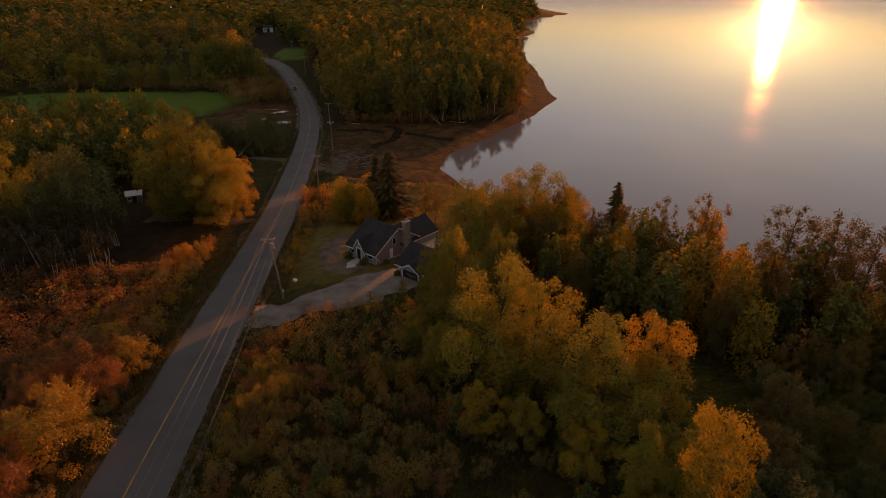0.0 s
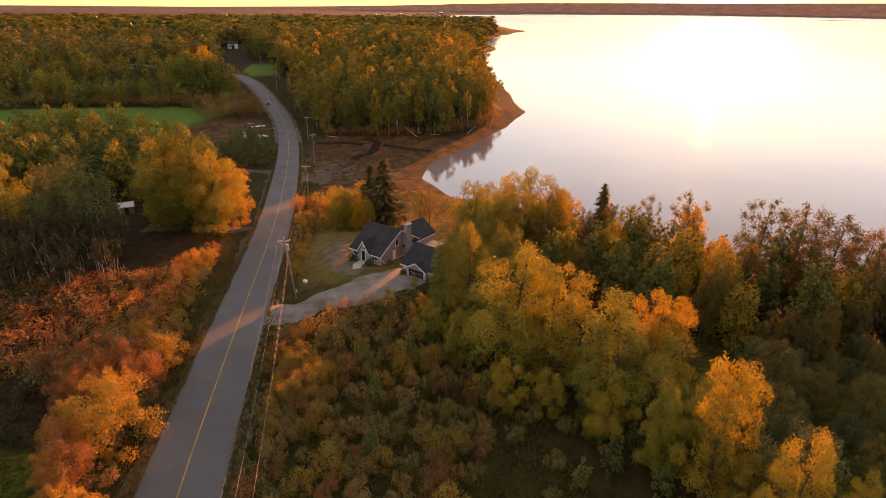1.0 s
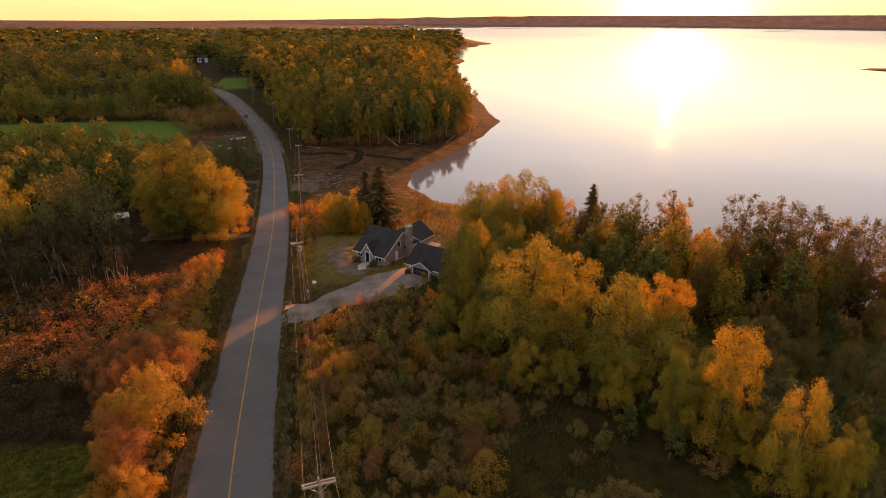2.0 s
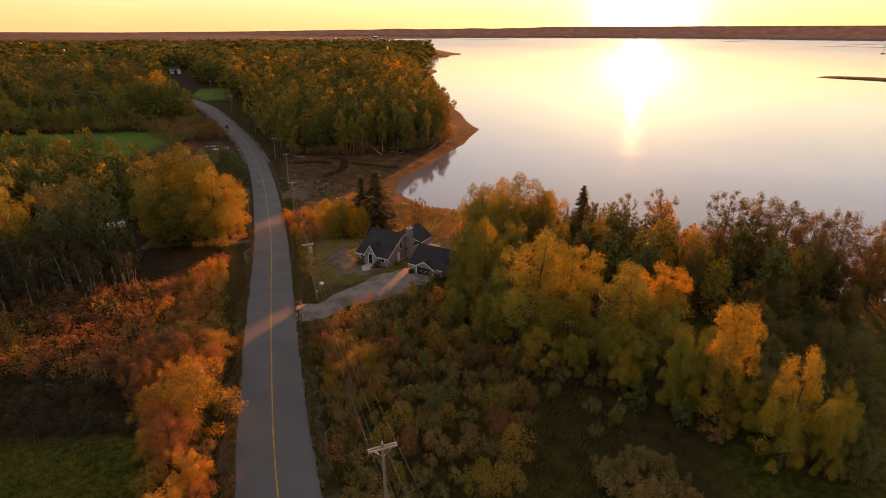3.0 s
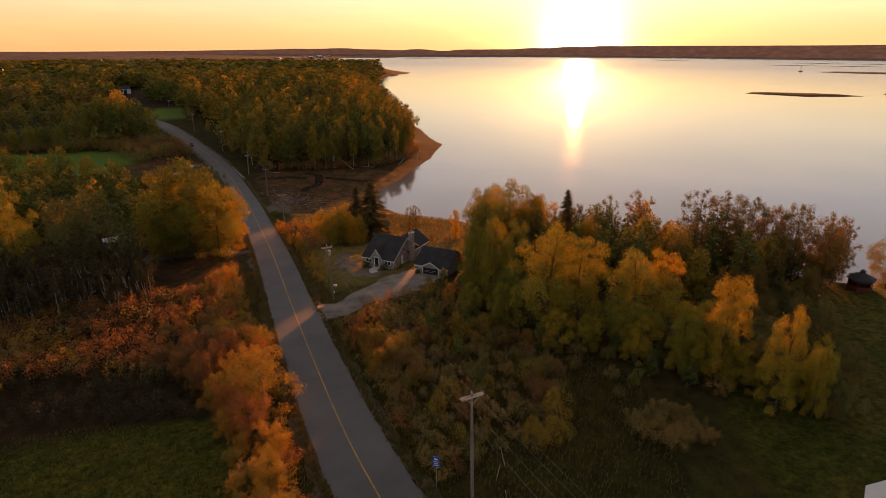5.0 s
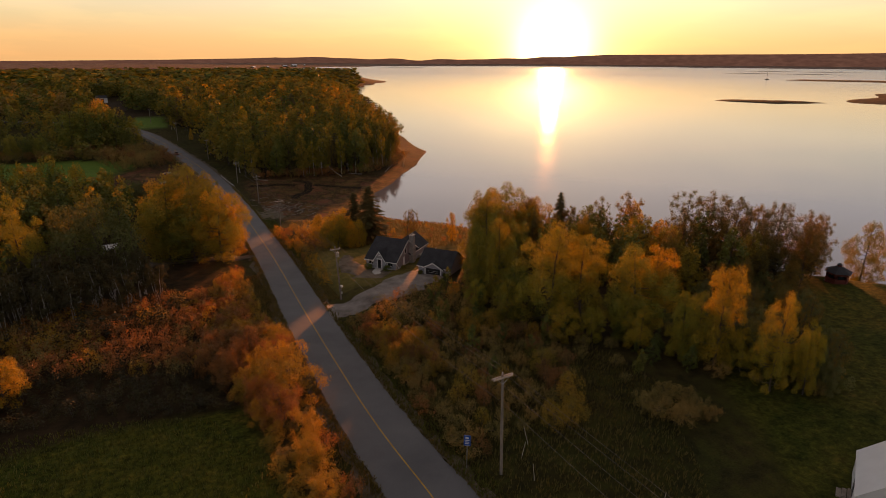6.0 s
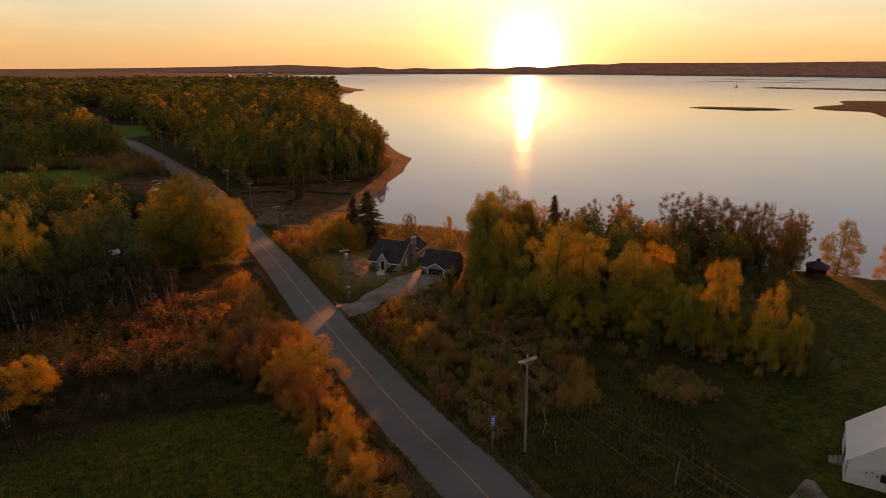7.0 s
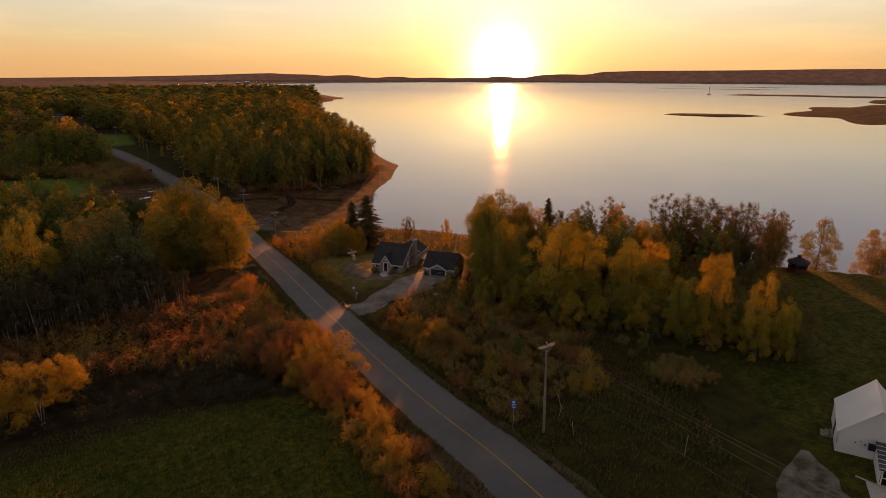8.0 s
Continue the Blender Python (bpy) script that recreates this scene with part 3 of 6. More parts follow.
def tree_arrays(seed, H, R, base, count, size, kind, lobes=40, stems=1, trunk_r=0.22, fill=0.27, sides=6, twigs=True, tall=1.2, gaps=0.12, inner=0.45, ruffle=0.5):
    """Bark (vertices, triangles) and leaves (vertices, quads) of a broadleaf tree or shrub: a trunk, limbs, and a
    crown of leafy boughs with hollows between them."""
    rng = np.random.default_rng(seed)
    bark, spines = [], []
    for s in range(stems):
        lean = rng.normal(0, 0.03 if stems == 1 else 0.10, 2) * H
        foot = rng.normal(0, 0.0 if stems == 1 else 0.10 * R, 2)
        top = 0.92 * H * (1 if s == 0 else rng.uniform(0.75, 1))
        ts = np.linspace(0, 1, 7)
        wig = np.cumsum(rng.normal(0, 0.010 * H, (7, 2)), 0) * (ts[:, None] > 0)
        spine = np.column_stack([foot[0] + lean[0] * ts + wig[:, 0], foot[1] + lean[1] * ts + wig[:, 1], ts * top])
        spine[0, 2] = -0.4
        rad = trunk_r * (1 - 0.88 * ts) * (1 if stems == 1 else 0.6)
        rad[0] *= 1.35
        bark.append(tube(spine, rad, sides))
        spines.append(spine)
    fs = np.linspace(0, 1, 60)
    cum = np.cumsum([envelope(kind, f) ** 1.4 + 0.08 for f in fs])
    cen, rad = [], []
    squash = rng.uniform(0.72, 1.16, 9)   # the crown bulges here and draws in there
    for i in range(lobes):
        f = float(np.interp((i + rng.uniform(0, 1)) / lobes, cum / cum[-1], fs))
        a = i * 2.399 + rng.uniform(-0.5, 0.5)
        e = envelope(kind, f) * squash[int((a / 6.283 * 3) % 3) + 3 * min(2, int(f * 3))]
        r = R * fill * rng.uniform(0.7, 1.3) * (0.62 + 0.38 * e)
        ln = max(0.0, R * e * rng.uniform(0.68, 1.14) - r * 0.6) * (0.35 if i % 6 == 5 else 1.0)
        sp = spines[i % stems]
        z = min(H * (base + (0.97 - base) * f), H - r * tall * 1.15)
        root = np.array([np.interp(z * 0.84, sp[:, 2], sp[:, k]) for k in (0, 1, 2)])
        off = np.array([np.interp(z, sp[:, 2], sp[:, k]) for k in (0, 1)])
        c = np.array((off[0] + ln * math.cos(a), off[1] + ln * math.sin(a), max(z, r * 0.7)))
        cen.append(c)
        rad.append(r)
        if twigs:
            r0 = max(0.018, trunk_r * 0.34 * (1 - 0.6 * f))
            mid = (root + c) / 2 + np.array((0, 0, -0.10 * ln))
            bark.append(tube([root, mid, c], [r0, r0 * 0.6, r0 * 0.25], 4))
            for _ in range(2):
                u = rng.normal(0, 1, 3) + (c - root) / (np.linalg.norm(c - root) + 1e-6)
                bark.append(tube([c, c + u / np.linalg.norm(u) * r * 0.95], [r0 * 0.25, r0 * 0.08], 3))
    for sp in spines:
        cen.append(sp[-1] + np.array((0, 0, -0.02 * H)))
        rad.append(R * fill * 0.62)
    cen, rad = np.array(cen), np.array(rad)
    n = int(count * 2.2)
    w = rad ** 2
    k = rng.choice(len(cen), n, p=w / w.sum())
    u = rng.normal(0, 1, (n, 3))
    u /= np.linalg.norm(u, axis=1, keepdims=True)
    ph = rng.uniform(0, 6.28, (len(cen), 3))[k]
    lump = 1 + 0.24 * np.sin(5.1 * u[:, 0] + ph[:, 0]) * np.sin(4.3 * u[:, 1] + ph[:, 1]) + 0.18 * np.sin(9.0 * u[:, 2] + 7.0 * u[:, 0] + ph[:, 2])
    rho = rad[k] * lump * (1 - np.abs(rng.normal(0, gaps * 1.6, n))) * (1 + 0.24 * rng.uniform(0, 1, n) ** 6)
    p = cen[k] + u * rho[:, None] * (1, 1, tall)
    p[:, 2] += rad[k] * 0.35 * np.clip(u[:, 2], 0, 1) ** 3
    # leaves wanted: those outside the other boughs, fewer on the undersides
    d = np.full(n, 9.0)
    for j in range(len(cen)):
        dj = np.linalg.norm((p - cen[j]) / (1, 1, tall), axis=1) / rad[j]
        d = np.where(k == j, d, np.minimum(d, dj))
    keep = np.flatnonzero((d > 0.72 + rng.normal(0, 0.12, n)) & ((u[:, 2] > -0.25) | (rng.uniform(0, 1, n) < inner)) & (p[:, 2] > 0.02 * H))
    keep = keep[:count]
    p, u = p[keep], u[keep]
    m = len(p)
    nn = u * 0.8 + rng.normal(0, ruffle, (m, 3)) + np.array((0, 0, 0.3))
    nn /= np.linalg.norm(nn, axis=1, keepdims=True)
    a = np.cross(nn, rng.normal(0, 1, (m, 3)))
    a /= np.linalg.norm(a, axis=1, keepdims=True) + 1e-9
    b = np.cross(nn, a)
    q = (size * rng.uniform(0.6, 1.25, m))[:, None]
    L = np.stack([p + a * q, p + b * q * 0.66 + nn * q * 0.12, p - a * q, p - b * q * 0.66 + nn * q * 0.12], 1).reshape(-1, 3)
    return joined(bark), (L, np.arange(m * 4).reshape(-1, 4))


def spruce_arrays(seed, H, R, whorls, per, card=0.5):
    rng = np.random.default_rng(seed)
    ts = np.linspace(0, 1, 6)
    V, F = tube(np.column_stack([0 * ts, 0 * ts, ts * H - 0.3 * (ts == 0)]), 0.17 * (1 - 0.93 * ts) * H / 12, 6)
    vs, n = [], 0
    for w in range(whorls):
        f = (w + 0.5) / whorls
        z = H * (0.06 + 0.93 * f)
        rr = R * (1 - f) ** 0.72 + 0.1
        for k in range(per):
            a = rng.uniform(0, 6.283)
            ln = rr * rng.uniform(0.65, 1.15)
            m = max(2, int(ln / (card * 0.55)))
            for q in range(m):
                t = (q + 0.6) / m
                c = np.array((ln * t * math.cos(a), ln * t * math.sin(a), z - ln * t * 0.30 + rng.normal(0, 0.06)))
                u = np.array((math.cos(a), math.sin(a), -0.3)) * card * rng.uniform(0.7, 1.2)
                s = np.array((-math.sin(a), math.cos(a), rng.uniform(-0.5, 0.5))) * card * 0.55 * (1.15 - 0.5 * t)
                vs.append([c + u, c + s + np.array((0, 0, -0.1)), c - u * 0.7, c - s + np.array((0, 0, -0.1))])
    L = np.array(vs).reshape(-1, 3)
    return (V, F), (L, np.arange(len(L)).reshape(-1, 4))


LIB, ARRAYS, BAKED = {}, {}, {}


def plant(key, arrays, mats, name, label, category, group):
    """Builds a library plant once, far below the ground's use: returns the first thing."""
    (bv, bf), (lv, lf) = arrays
    ob = thing(name, Matrix.Identity(4), label, category, group)
    part("trunk" if category != "shrub" else "stem", mesh_of(key + "_trunk", bv, bf, mats[0], True), mats[0], ob)
    part("crown", mesh_of(key + "_crown", lv, lf, mats[1]), mats[1], ob)
    LIB[key] = [ob, False]
    ARRAYS[key] = (arrays, mats)
    return ob


def put(key, x, y, z, scale, turn, lean=0.0, wide=1.0):
    """Stands a library plant at a place; the first use takes the thing itself, later ones copies."""
    m = Matrix.Translation((x, y, z - 0.05)) @ Euler((lean, 0, turn)).to_matrix().to_4x4() @ Matrix.Diagonal((scale * wide, scale * wide, scale, 1))
    ob, used = LIB[key]
    if not used:
        LIB[key][1] = True
        ob.matrix_world = m
        return ob
    c = copy_thing(LIB[key][0], Matrix.Identity(4))
    c.matrix_basis = m
    return c


for i in range(3):
    plant(f"poplar{i}", tree_arrays(10 + i, 15, 4.9, 0.04, 23000, 0.108, "round", 34, trunk_r=0.24, fill=0.275, tall=0.95, gaps=0.14, inner=0.12), (BARK, LEAF_OLIVE), "poplar_tree",
          "tall poplar turning from green to gold, leafy to the ground", "tree", "poplars and aspens")
    plant(f"deep{i}", tree_arrays(14 + i, 15, 4.9, 0.04, 23000, 0.108, "round", 34, trunk_r=0.24, fill=0.275, tall=1.0, gaps=0.14, inner=0.12), (BARK, LEAF_DEEP), "poplar_tree",
          "tall poplar still deep green with gold along its edge", "tree", "poplars and aspens")
    plant(f"gold{i}", tree_arrays(20 + i, 15, 5.2, 0.04, 23000, 0.108, "round", 32, trunk_r=0.28, fill=0.285, tall=0.95, gaps=0.14, inner=0.12), (BARK, LEAF_GOLD), "poplar_tree",
          "broad poplar in golden autumn leaf by the shore", "tree", "golden poplars")
    plant(f"aspen{i}", tree_arrays(30 + i, 15, 2.6, 0.22, 900, 0.36, "tall", 20, trunk_r=0.17, fill=0.30, tall=1.3), (BIRCH_BARK, LEAF_WOOD), "aspen_tree",
          "slender pale-stemmed aspen with olive and yellow leaves", "tree", "trees of the wood")
    plant(f"woodgold{i}", tree_arrays(40 + i, 15, 2.6, 0.30, 800, 0.36, "tall", 18, trunk_r=0.17, fill=0.30, tall=1.3), (BIRCH_BARK, LEAF_GOLD), "aspen_tree",
          "slender pale-stemmed aspen in yellow autumn leaf", "tree", "trees of the wood")
    plant(f"green{i}", tree_arrays(50 + i, 14, 3.7, 0.08, 1300, 0.38, "round", 26, trunk_r=0.2, fill=0.3), (BARK, LEAF_GREEN), "broadleaf_tree",
          "round dark green broadleaf tree in the wood", "tree", "trees of the wood")
    plant(f"sparse{i}", tree_arrays(60 + i, 15, 3.4, 0.30, 6000, 0.11, "round", 50, trunk_r=0.16, fill=0.21, tall=1.3, gaps=0.5), (BARK, LEAF_DUSK), "thin_tree",
          "thinly leaved tree with its branches showing", "tree", "thin trees at the shore")
    plant(f"birch{i}", tree_arrays(70 + i, 10, 2.3, 0.45, 1800, 0.16, "tall", 20, 3, trunk_r=0.15, fill=0.26, tall=1.4, gaps=0.25, twigs=False), (BIRCH_BARK, LEAF_SHADED), "birch_tree",
          "birch clump with white stems and thin brown leaves", "tree", "birches")
    plant(f"bigshrub{i}", tree_arrays(75 + i, 5.0, 2.4, 0.04, 8000, 0.064, "round", 26, 3, trunk_r=0.07, fill=0.28, tall=1.05, gaps=0.18, inner=0.15), (BARK, LEAF_ORANGE), "tall_shrub",
          "tall rounded roadside shrub in orange and yellow leaf", "shrub", "roadside shrubs")
    plant(f"rustbig{i}", tree_arrays(77 + i, 5.0, 2.4, 0.04, 8000, 0.062, "round", 28, 4, trunk_r=0.06, fill=0.25, tall=1.35, gaps=0.22), (BARK, LEAF_RUST), "tall_shrub",
          "tall twiggy roadside shrub in rust-brown leaf", "shrub", "roadside shrubs")
    plant(f"shrub{i}", tree_arrays(80 + i, 3.4, 1.9, 0.05, 2600, 0.068, "round", 16, 3, trunk_r=0.05, fill=0.32), (BARK, LEAF_ORANGE), "shrub",
          "rounded roadside shrub in orange and yellow leaf", "shrub", "roadside shrubs")
    plant(f"rust{i}", tree_arrays(90 + i, 3.0, 1.6, 0.05, 2000, 0.058, "brush", 16, 4, trunk_r=0.035, fill=0.28, tall=1.6, gaps=0.25), (BARK, LEAF_RUST), "shrub",
          "twiggy rust-red shrub in a thicket", "shrub", "rust-red thicket")
    plant(f"brush{i}", tree_arrays(100 + i, 2.0, 1.5, 0.02, 1700, 0.058, "brush", 14, 3, trunk_r=0.03, fill=0.28, tall=1.3, gaps=0.25), (BARK, LEAF_BROWN), "shrub",
          "low brown shrub among dry weeds", "shrub", "brown undergrowth")
    plant(f"sapling{i}", tree_arrays(110 + i, 4.0, 0.9, 0.05, 700, 0.12, "tall", 14, trunk_r=0.05, fill=0.34, tall=1.5), (BARK, LEAF_GREEN), "sapling",
          "young green tree among dry weeds", "sapling", "saplings")
    plant(f"grey{i}", tree_arrays(120 + i, 9, 3.4, 0.04, 8500, 0.115, "round", 36, 3, trunk_r=0.12, fill=0.23, tall=1.4), (BARK, LEAF_GREY), "willow_tree",
          "grey-green bushy willow among the trees", "tree", "willows")
    plant(f"spruce{i}", spruce_arrays(130 + i, 14, 3.2, 30, 14, 0.6), (BARK, NEEDLES), "spruce_tree",
          "dark pointed spruce among autumn trees", "tree", "spruces")
    for tag, mat, sd in (("wa", LEAF_WOOD, 200), ("wg", LEAF_GOLD, 220)):
        plant(f"{tag}{i}", tree_arrays(sd + i, 15, 3.3, 0.10, 370, 0.47, "round", 14, trunk_r=0.15, sides=3, twigs=False, fill=0.34, tall=1.2, inner=0.2, ruffle=0.38), (BARK, mat), "aspen_tree",
              "slender aspen with olive and yellow leaves in the wood" if tag == "wa" else "slender aspen in yellow autumn leaf in the wood", "tree", "trees of the wood")
    plant(f"wd{i}", tree_arrays(240 + i, 14, 3.9, 0.05, 300, 0.60, "round", 13, trunk_r=0.18, sides=4, twigs=False, fill=0.36, ruffle=0.38), (BARK, LEAF_GREEN), "broadleaf_tree",
          "round dark green broadleaf tree in the wood", "tree", "trees of the wood")
    plant(f"wf{i}", tree_arrays(205 + i, 15, 3.1, 0.14, 1500, 0.25, "round", 24, trunk_r=0.15, sides=5, fill=0.28, tall=1.15, inner=0.2, ruffle=0.45), (BARK, LEAF_WOOD), "aspen_tree",
          "slender aspen with olive and yellow leaves in the wood", "tree", "trees of the wood")
    plant(f"wl{i}", tree_arrays(245 + i, 14, 3.9, 0.05, 230, 0.70, "round", 12, trunk_r=0.18, sides=3, twigs=False, fill=0.36, ruffle=0.38), (BARK, LEAF_WOOD), "broadleaf_tree",
          "round autumn broadleaf tree beside the fields", "tree", "trees of the wood")
    plant(f"low{i}", tree_arrays(330 + i, 2.2, 1.7, 0.03, 230, 0.13, "brush", 6, 2, trunk_r=0.03, sides=4, fill=0.36), (BARK, LEAF_SHADED), "shrub",
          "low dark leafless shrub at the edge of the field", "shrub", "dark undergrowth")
    plant(f"ws{i}", spruce_arrays(250 + i, 14, 2.8, 15, 7, 0.95), (BARK, NEEDLES), "spruce_tree", "dark pointed spruce among autumn trees", "tree", "spruces")
    plant(f"mid{i}", tree_arrays(260 + i, 15, 4.7, 0.05, 3200, 0.27, "round", 42, trunk_r=0.22, fill=0.27, tall=1.25), (BARK, LEAF_DEEP), "poplar_tree",
          "tall poplar turning from green to gold, leafy to the ground", "tree", "poplars and aspens")
    plant(f"dusk{i}", tree_arrays(310 + i, 15, 4.3, 0.10, 13000, 0.125, "round", 58, trunk_r=0.22, fill=0.23, tall=1.35, gaps=0.26, inner=0.25), (BARK, LEAF_DUSK), "poplar_tree",
          "brown-leaved tree standing dark against the bay", "tree", "brown trees at the shore")
    plant(f"midgold{i}", tree_arrays(270 + i, 15, 4.7, 0.05, 3200, 0.27, "round", 42, trunk_r=0.22, fill=0.27, tall=1.25), (BARK, LEAF_GOLD), "poplar_tree",
          "broad poplar in golden autumn leaf by the shore", "tree", "golden poplars")
    for tag, mat, sd, kind in (("tr", LEAF_RUST, 280, "brush"), ("tb", LEAF_BROWN, 290, "brush"), ("to", LEAF_ORANGE, 300, "round")):
        plant(f"{tag}{i}", tree_arrays(sd + i, 2.9, 1.7, 0.04, 440, 0.108, kind, 11, 3, trunk_r=0.035, sides=3, twigs=False, fill=0.32, tall=1.4 if kind == "brush" else 1.1, gaps=0.2), (BARK, mat), "shrub",
              "twiggy rust-red shrub in a thicket", "shrub", "rust-red thicket")


COARSE = {"rust": "tr", "brush": "tb", "shrub": "to"}   # lighter kinds for the joined thickets


def bake(key, x, y, z, scale, turn, lean, wide, pool):
    """Adds a plant to a joined growth that nobody could count."""
    m = Matrix.Translation((x, y, z - 0.05)) @ Euler((lean, 0, turn)).to_matrix().to_4x4() @ Matrix.Diagonal((scale * wide, scale * wide, scale, 1))
    A = np.array(m)
    (bark, leaf), mats = ARRAYS[key]
    for (v, f), mat in ((bark, mats[0]), (leaf, mats[1])):
        BAKED.setdefault((pool, mat.name, f.shape[1]), []).append((v @ A[:3, :3].T + A[:3, 3], f, math.sin(x * 12.9898 + y * 78.233) * 0.5))


def inside(x, y, poly):
    r = np.zeros(np.shape(x), bool)
    p = np.asarray(poly, float)
    for (ax, ay), (bx, by) in zip(p, np.roll(p, -1, 0)):
        c = ((ay > y) != (by > y)) & (x < (bx - ax) * (y - ay) / (by - ay + 1e-12) + ax)
        r ^= c
    return r


def scatter(rng, poly, gap, tries=6000, keep=None):
    """Random places in a polygon, no two nearer than gap."""
    p = np.asarray(poly, float)
    q = rng.uniform(p.min(0), p.max(0), (tries, 2))
    q = q[inside(q[:, 0], q[:, 1], p)]
    if keep is not None:
        q = q[keep(q[:, 0], q[:, 1])]
    cell, out = {}, []
    for a in q:
        k = (int(a[0] // gap), int(a[1] // gap))
        if all((a - b) @ (a - b) > gap * gap for i in (-1, 0, 1) for j in (-1, 0, 1) for b in cell.get((k[0] + i, k[1] + j), ())):
            cell.setdefault(k, []).append(a)
            out.append(a)
    return np.array(out).reshape(-1, 2)


def stand(rng, spots, keys, height, natural, spread=0.15, wide=(0.9, 1.15), single=None, pool="woods"):
    """Stands plants at spots, chosen by chance among keys."""
    if not len(spots):
        return
    zs = land(spots[:, 0], spots[:, 1])
    for (x, y), z in zip(spots, zs):
        s = height / natural * rng.uniform(1 - spread, 1 + spread)
        args = (keys[rng.integers(0, len(keys))], x, y, z, s, rng.uniform(0, 6.28), rng.normal(0, 0.03), rng.uniform(*wide))
        if single is None or single(x, y):
            put(*args)
        else:
            bake(COARSE.get(args[0][:-1], args[0][:-1]) + args[0][-1], *args[1:], pool)


rng = np.random.default_rng(11)
# the trees that stand out: kind, x, y, height of the top, width
HERO = [
    ("deep0", -37.0, 131.5, 8.5, 1.15), ("poplar2", -31.0, 126, 4.0, 1.0), ("deep1", -42.5, 134, 7.0, 1.05), ("gold1", -28.5, 131, 1.0, 0.9),
    ("grey0", -53.5, 120, 5.5, 0.85), ("poplar2", -71, 126, 5.5, 0.8), ("grey1", -62, 127, 3.0, 0.9),
    ("deep0", 14.2, 78, 8.2, 0.72), ("deep1", 10.7, 66.6, 6.3, 0.62), ("deep2", 8.6, 71, 3.0, 0.7), ("deep2", 18.5, 85, 6.0, 0.9), ("poplar2", 29.8, 96, 5.1, 1.15), ("poplar0", 23.5, 88, 5.4, 0.95), ("gold0", 33.1, 88, 3.2, 0.85), ("poplar1", 36, 93, 1.0, 0.85), ("deep0", 17, 72, 3.4, 0.75),
    ("poplar2", 12.8, 54.0, 7.6, 1.0), ("poplar1", 16.5, 51, 6.6, 0.9), ("poplar0", 21.0, 43.5, 6.1, 1.0), ("gold1", 26, 45, 5.0, 0.85),
    ("gold2", 22.3, 29.4, 7.1, 0.6), ("poplar1", 19.8, 33, 2.5, 0.65), ("poplar2", 23.0, 21.3, 5.9, 0.55), ("poplar0", 28.5, 20.5, 1.5, 0.6), ("poplar1", 25.8, 18.8, 1.5, 0.55), ("grey2", 27, 25, 1.5, 0.9), ("grey0", 30, 19.5, -2.0, 0.85),
    ("sparse0", 51.6, 78, 4.6, 1.0), ("sparse1", 47, 81, 3.4, 0.9), ("sparse2", 57, 68, 7.0, 1.15), ("dusk1", 61, 63, 6.8, 0.9), ("dusk0", 64, 59, 6.0, 0.95), ("dusk2", 67, 57, 4.5, 0.9),
    ("dusk2", 67.8, 53.2, 6.0, 0.95), ("dusk1", 72.5, 49, 4.6, 1.0), ("dusk0", 69, 46.5, 2.5, 0.9), ("sparse1", 77.5, 49.5, 3.0, 1.0), ("dusk2", 79.5, 51.5, 0.5, 0.85), ("dusk2", 62, 52, 3.0, 0.85), ("gold1", 44, 82, -1.0, 0.8), ("gold0", 38, 76, 1.0, 0.8), ("dusk0", 52, 62, 3.0, 0.9), ("dusk1", 47, 68, 2.0, 0.9),
    ("spruce0", 44.2, 92.6, 2.2, 1.05), ("spruce1", 6.1, 123.7, 1.3, 1.6), ("spruce2", 3.4, 128, -0.9, 1.3),
    ("midgold0", -2.8, 120.6, -4.3, 0.9), ("midgold2", 1.5, 118.5, -5.5, 0.9), ("sparse2", 12.5, 114, -3.2, 0.75), ("sparse0", 15, 115, -3.6, 0.75), ("gold2", 24.3, 111.2, -5.0, 0.55),
    ("gold1", -70, 62.5, -2.0, 1.2), ("gold2", -74.5, 66, -1.5, 1.2), ("gold0", -65, 66, -3.0, 1.2), ("birch0", -68, 61, -3, 0.9), ("birch2", -72, 64, -2.5, 0.9),
    ("deep1", 89.5, 46.5, 1.4, 0.72), ("poplar1", 98, 38, -1.0, 0.8), ("poplar0", 103, 33, 1.5, 0.8), ("poplar2", 112, 22, 2, 0.9),
]
NATURAL = {"poplar": 15, "deep": 15, "gold": 15, "grey": 9, "sparse": 15, "spruce": 14, "birch": 10, "dusk": 15, "midgold": 15}
_hx = np.array([h[1] for h in HERO])
_hy = np.array([h[2] for h in HERO])
for (key, x, y, top, wide), z in zip(HERO, land(_hx, _hy)):
    put(key, x, y, z, (top - z) / NATURAL[key[:-1]] / 0.98, rng.uniform(0, 6.28), 0, wide)

near_shrub = lambda x, y: y < 62 and x > -42
not_road = lambda x, y: line_dist(x, y, road_line)[0] > 6.5
# woods on the point across the cove
front = [(-3, 256), (18, 250), (48, 254), (68, 268), (84, 292), (93, 316), (102, 365), (0, 365), (-14, 330), (-8, 290)]
s = scatter(rng, front, 5.2, 7000, not_road)
stand(rng, s[s[:, 1] < 290], ["wf0", "wf1", "wf2", "wf0", "green1", "wf2", "aspen0", "wf1", "wf0", "ws1"], 18.0, 14.5, 0.22, (0.75, 1.15))
stand(rng, s[s[:, 1] >= 290], ["wa0", "wa1", "wa2", "wa0", "wd0", "wa2", "wa1", "wg0", "wa1", "wa2", "wa0", "ws1"], 18.5, 14.5, 0.24, (0.85, 1.25), lambda x, y: False)
s = scatter(rng, [(20, 249), (48, 252), (70, 268), (86, 294), (80, 296), (60, 268), (20, 255)], 4.5)
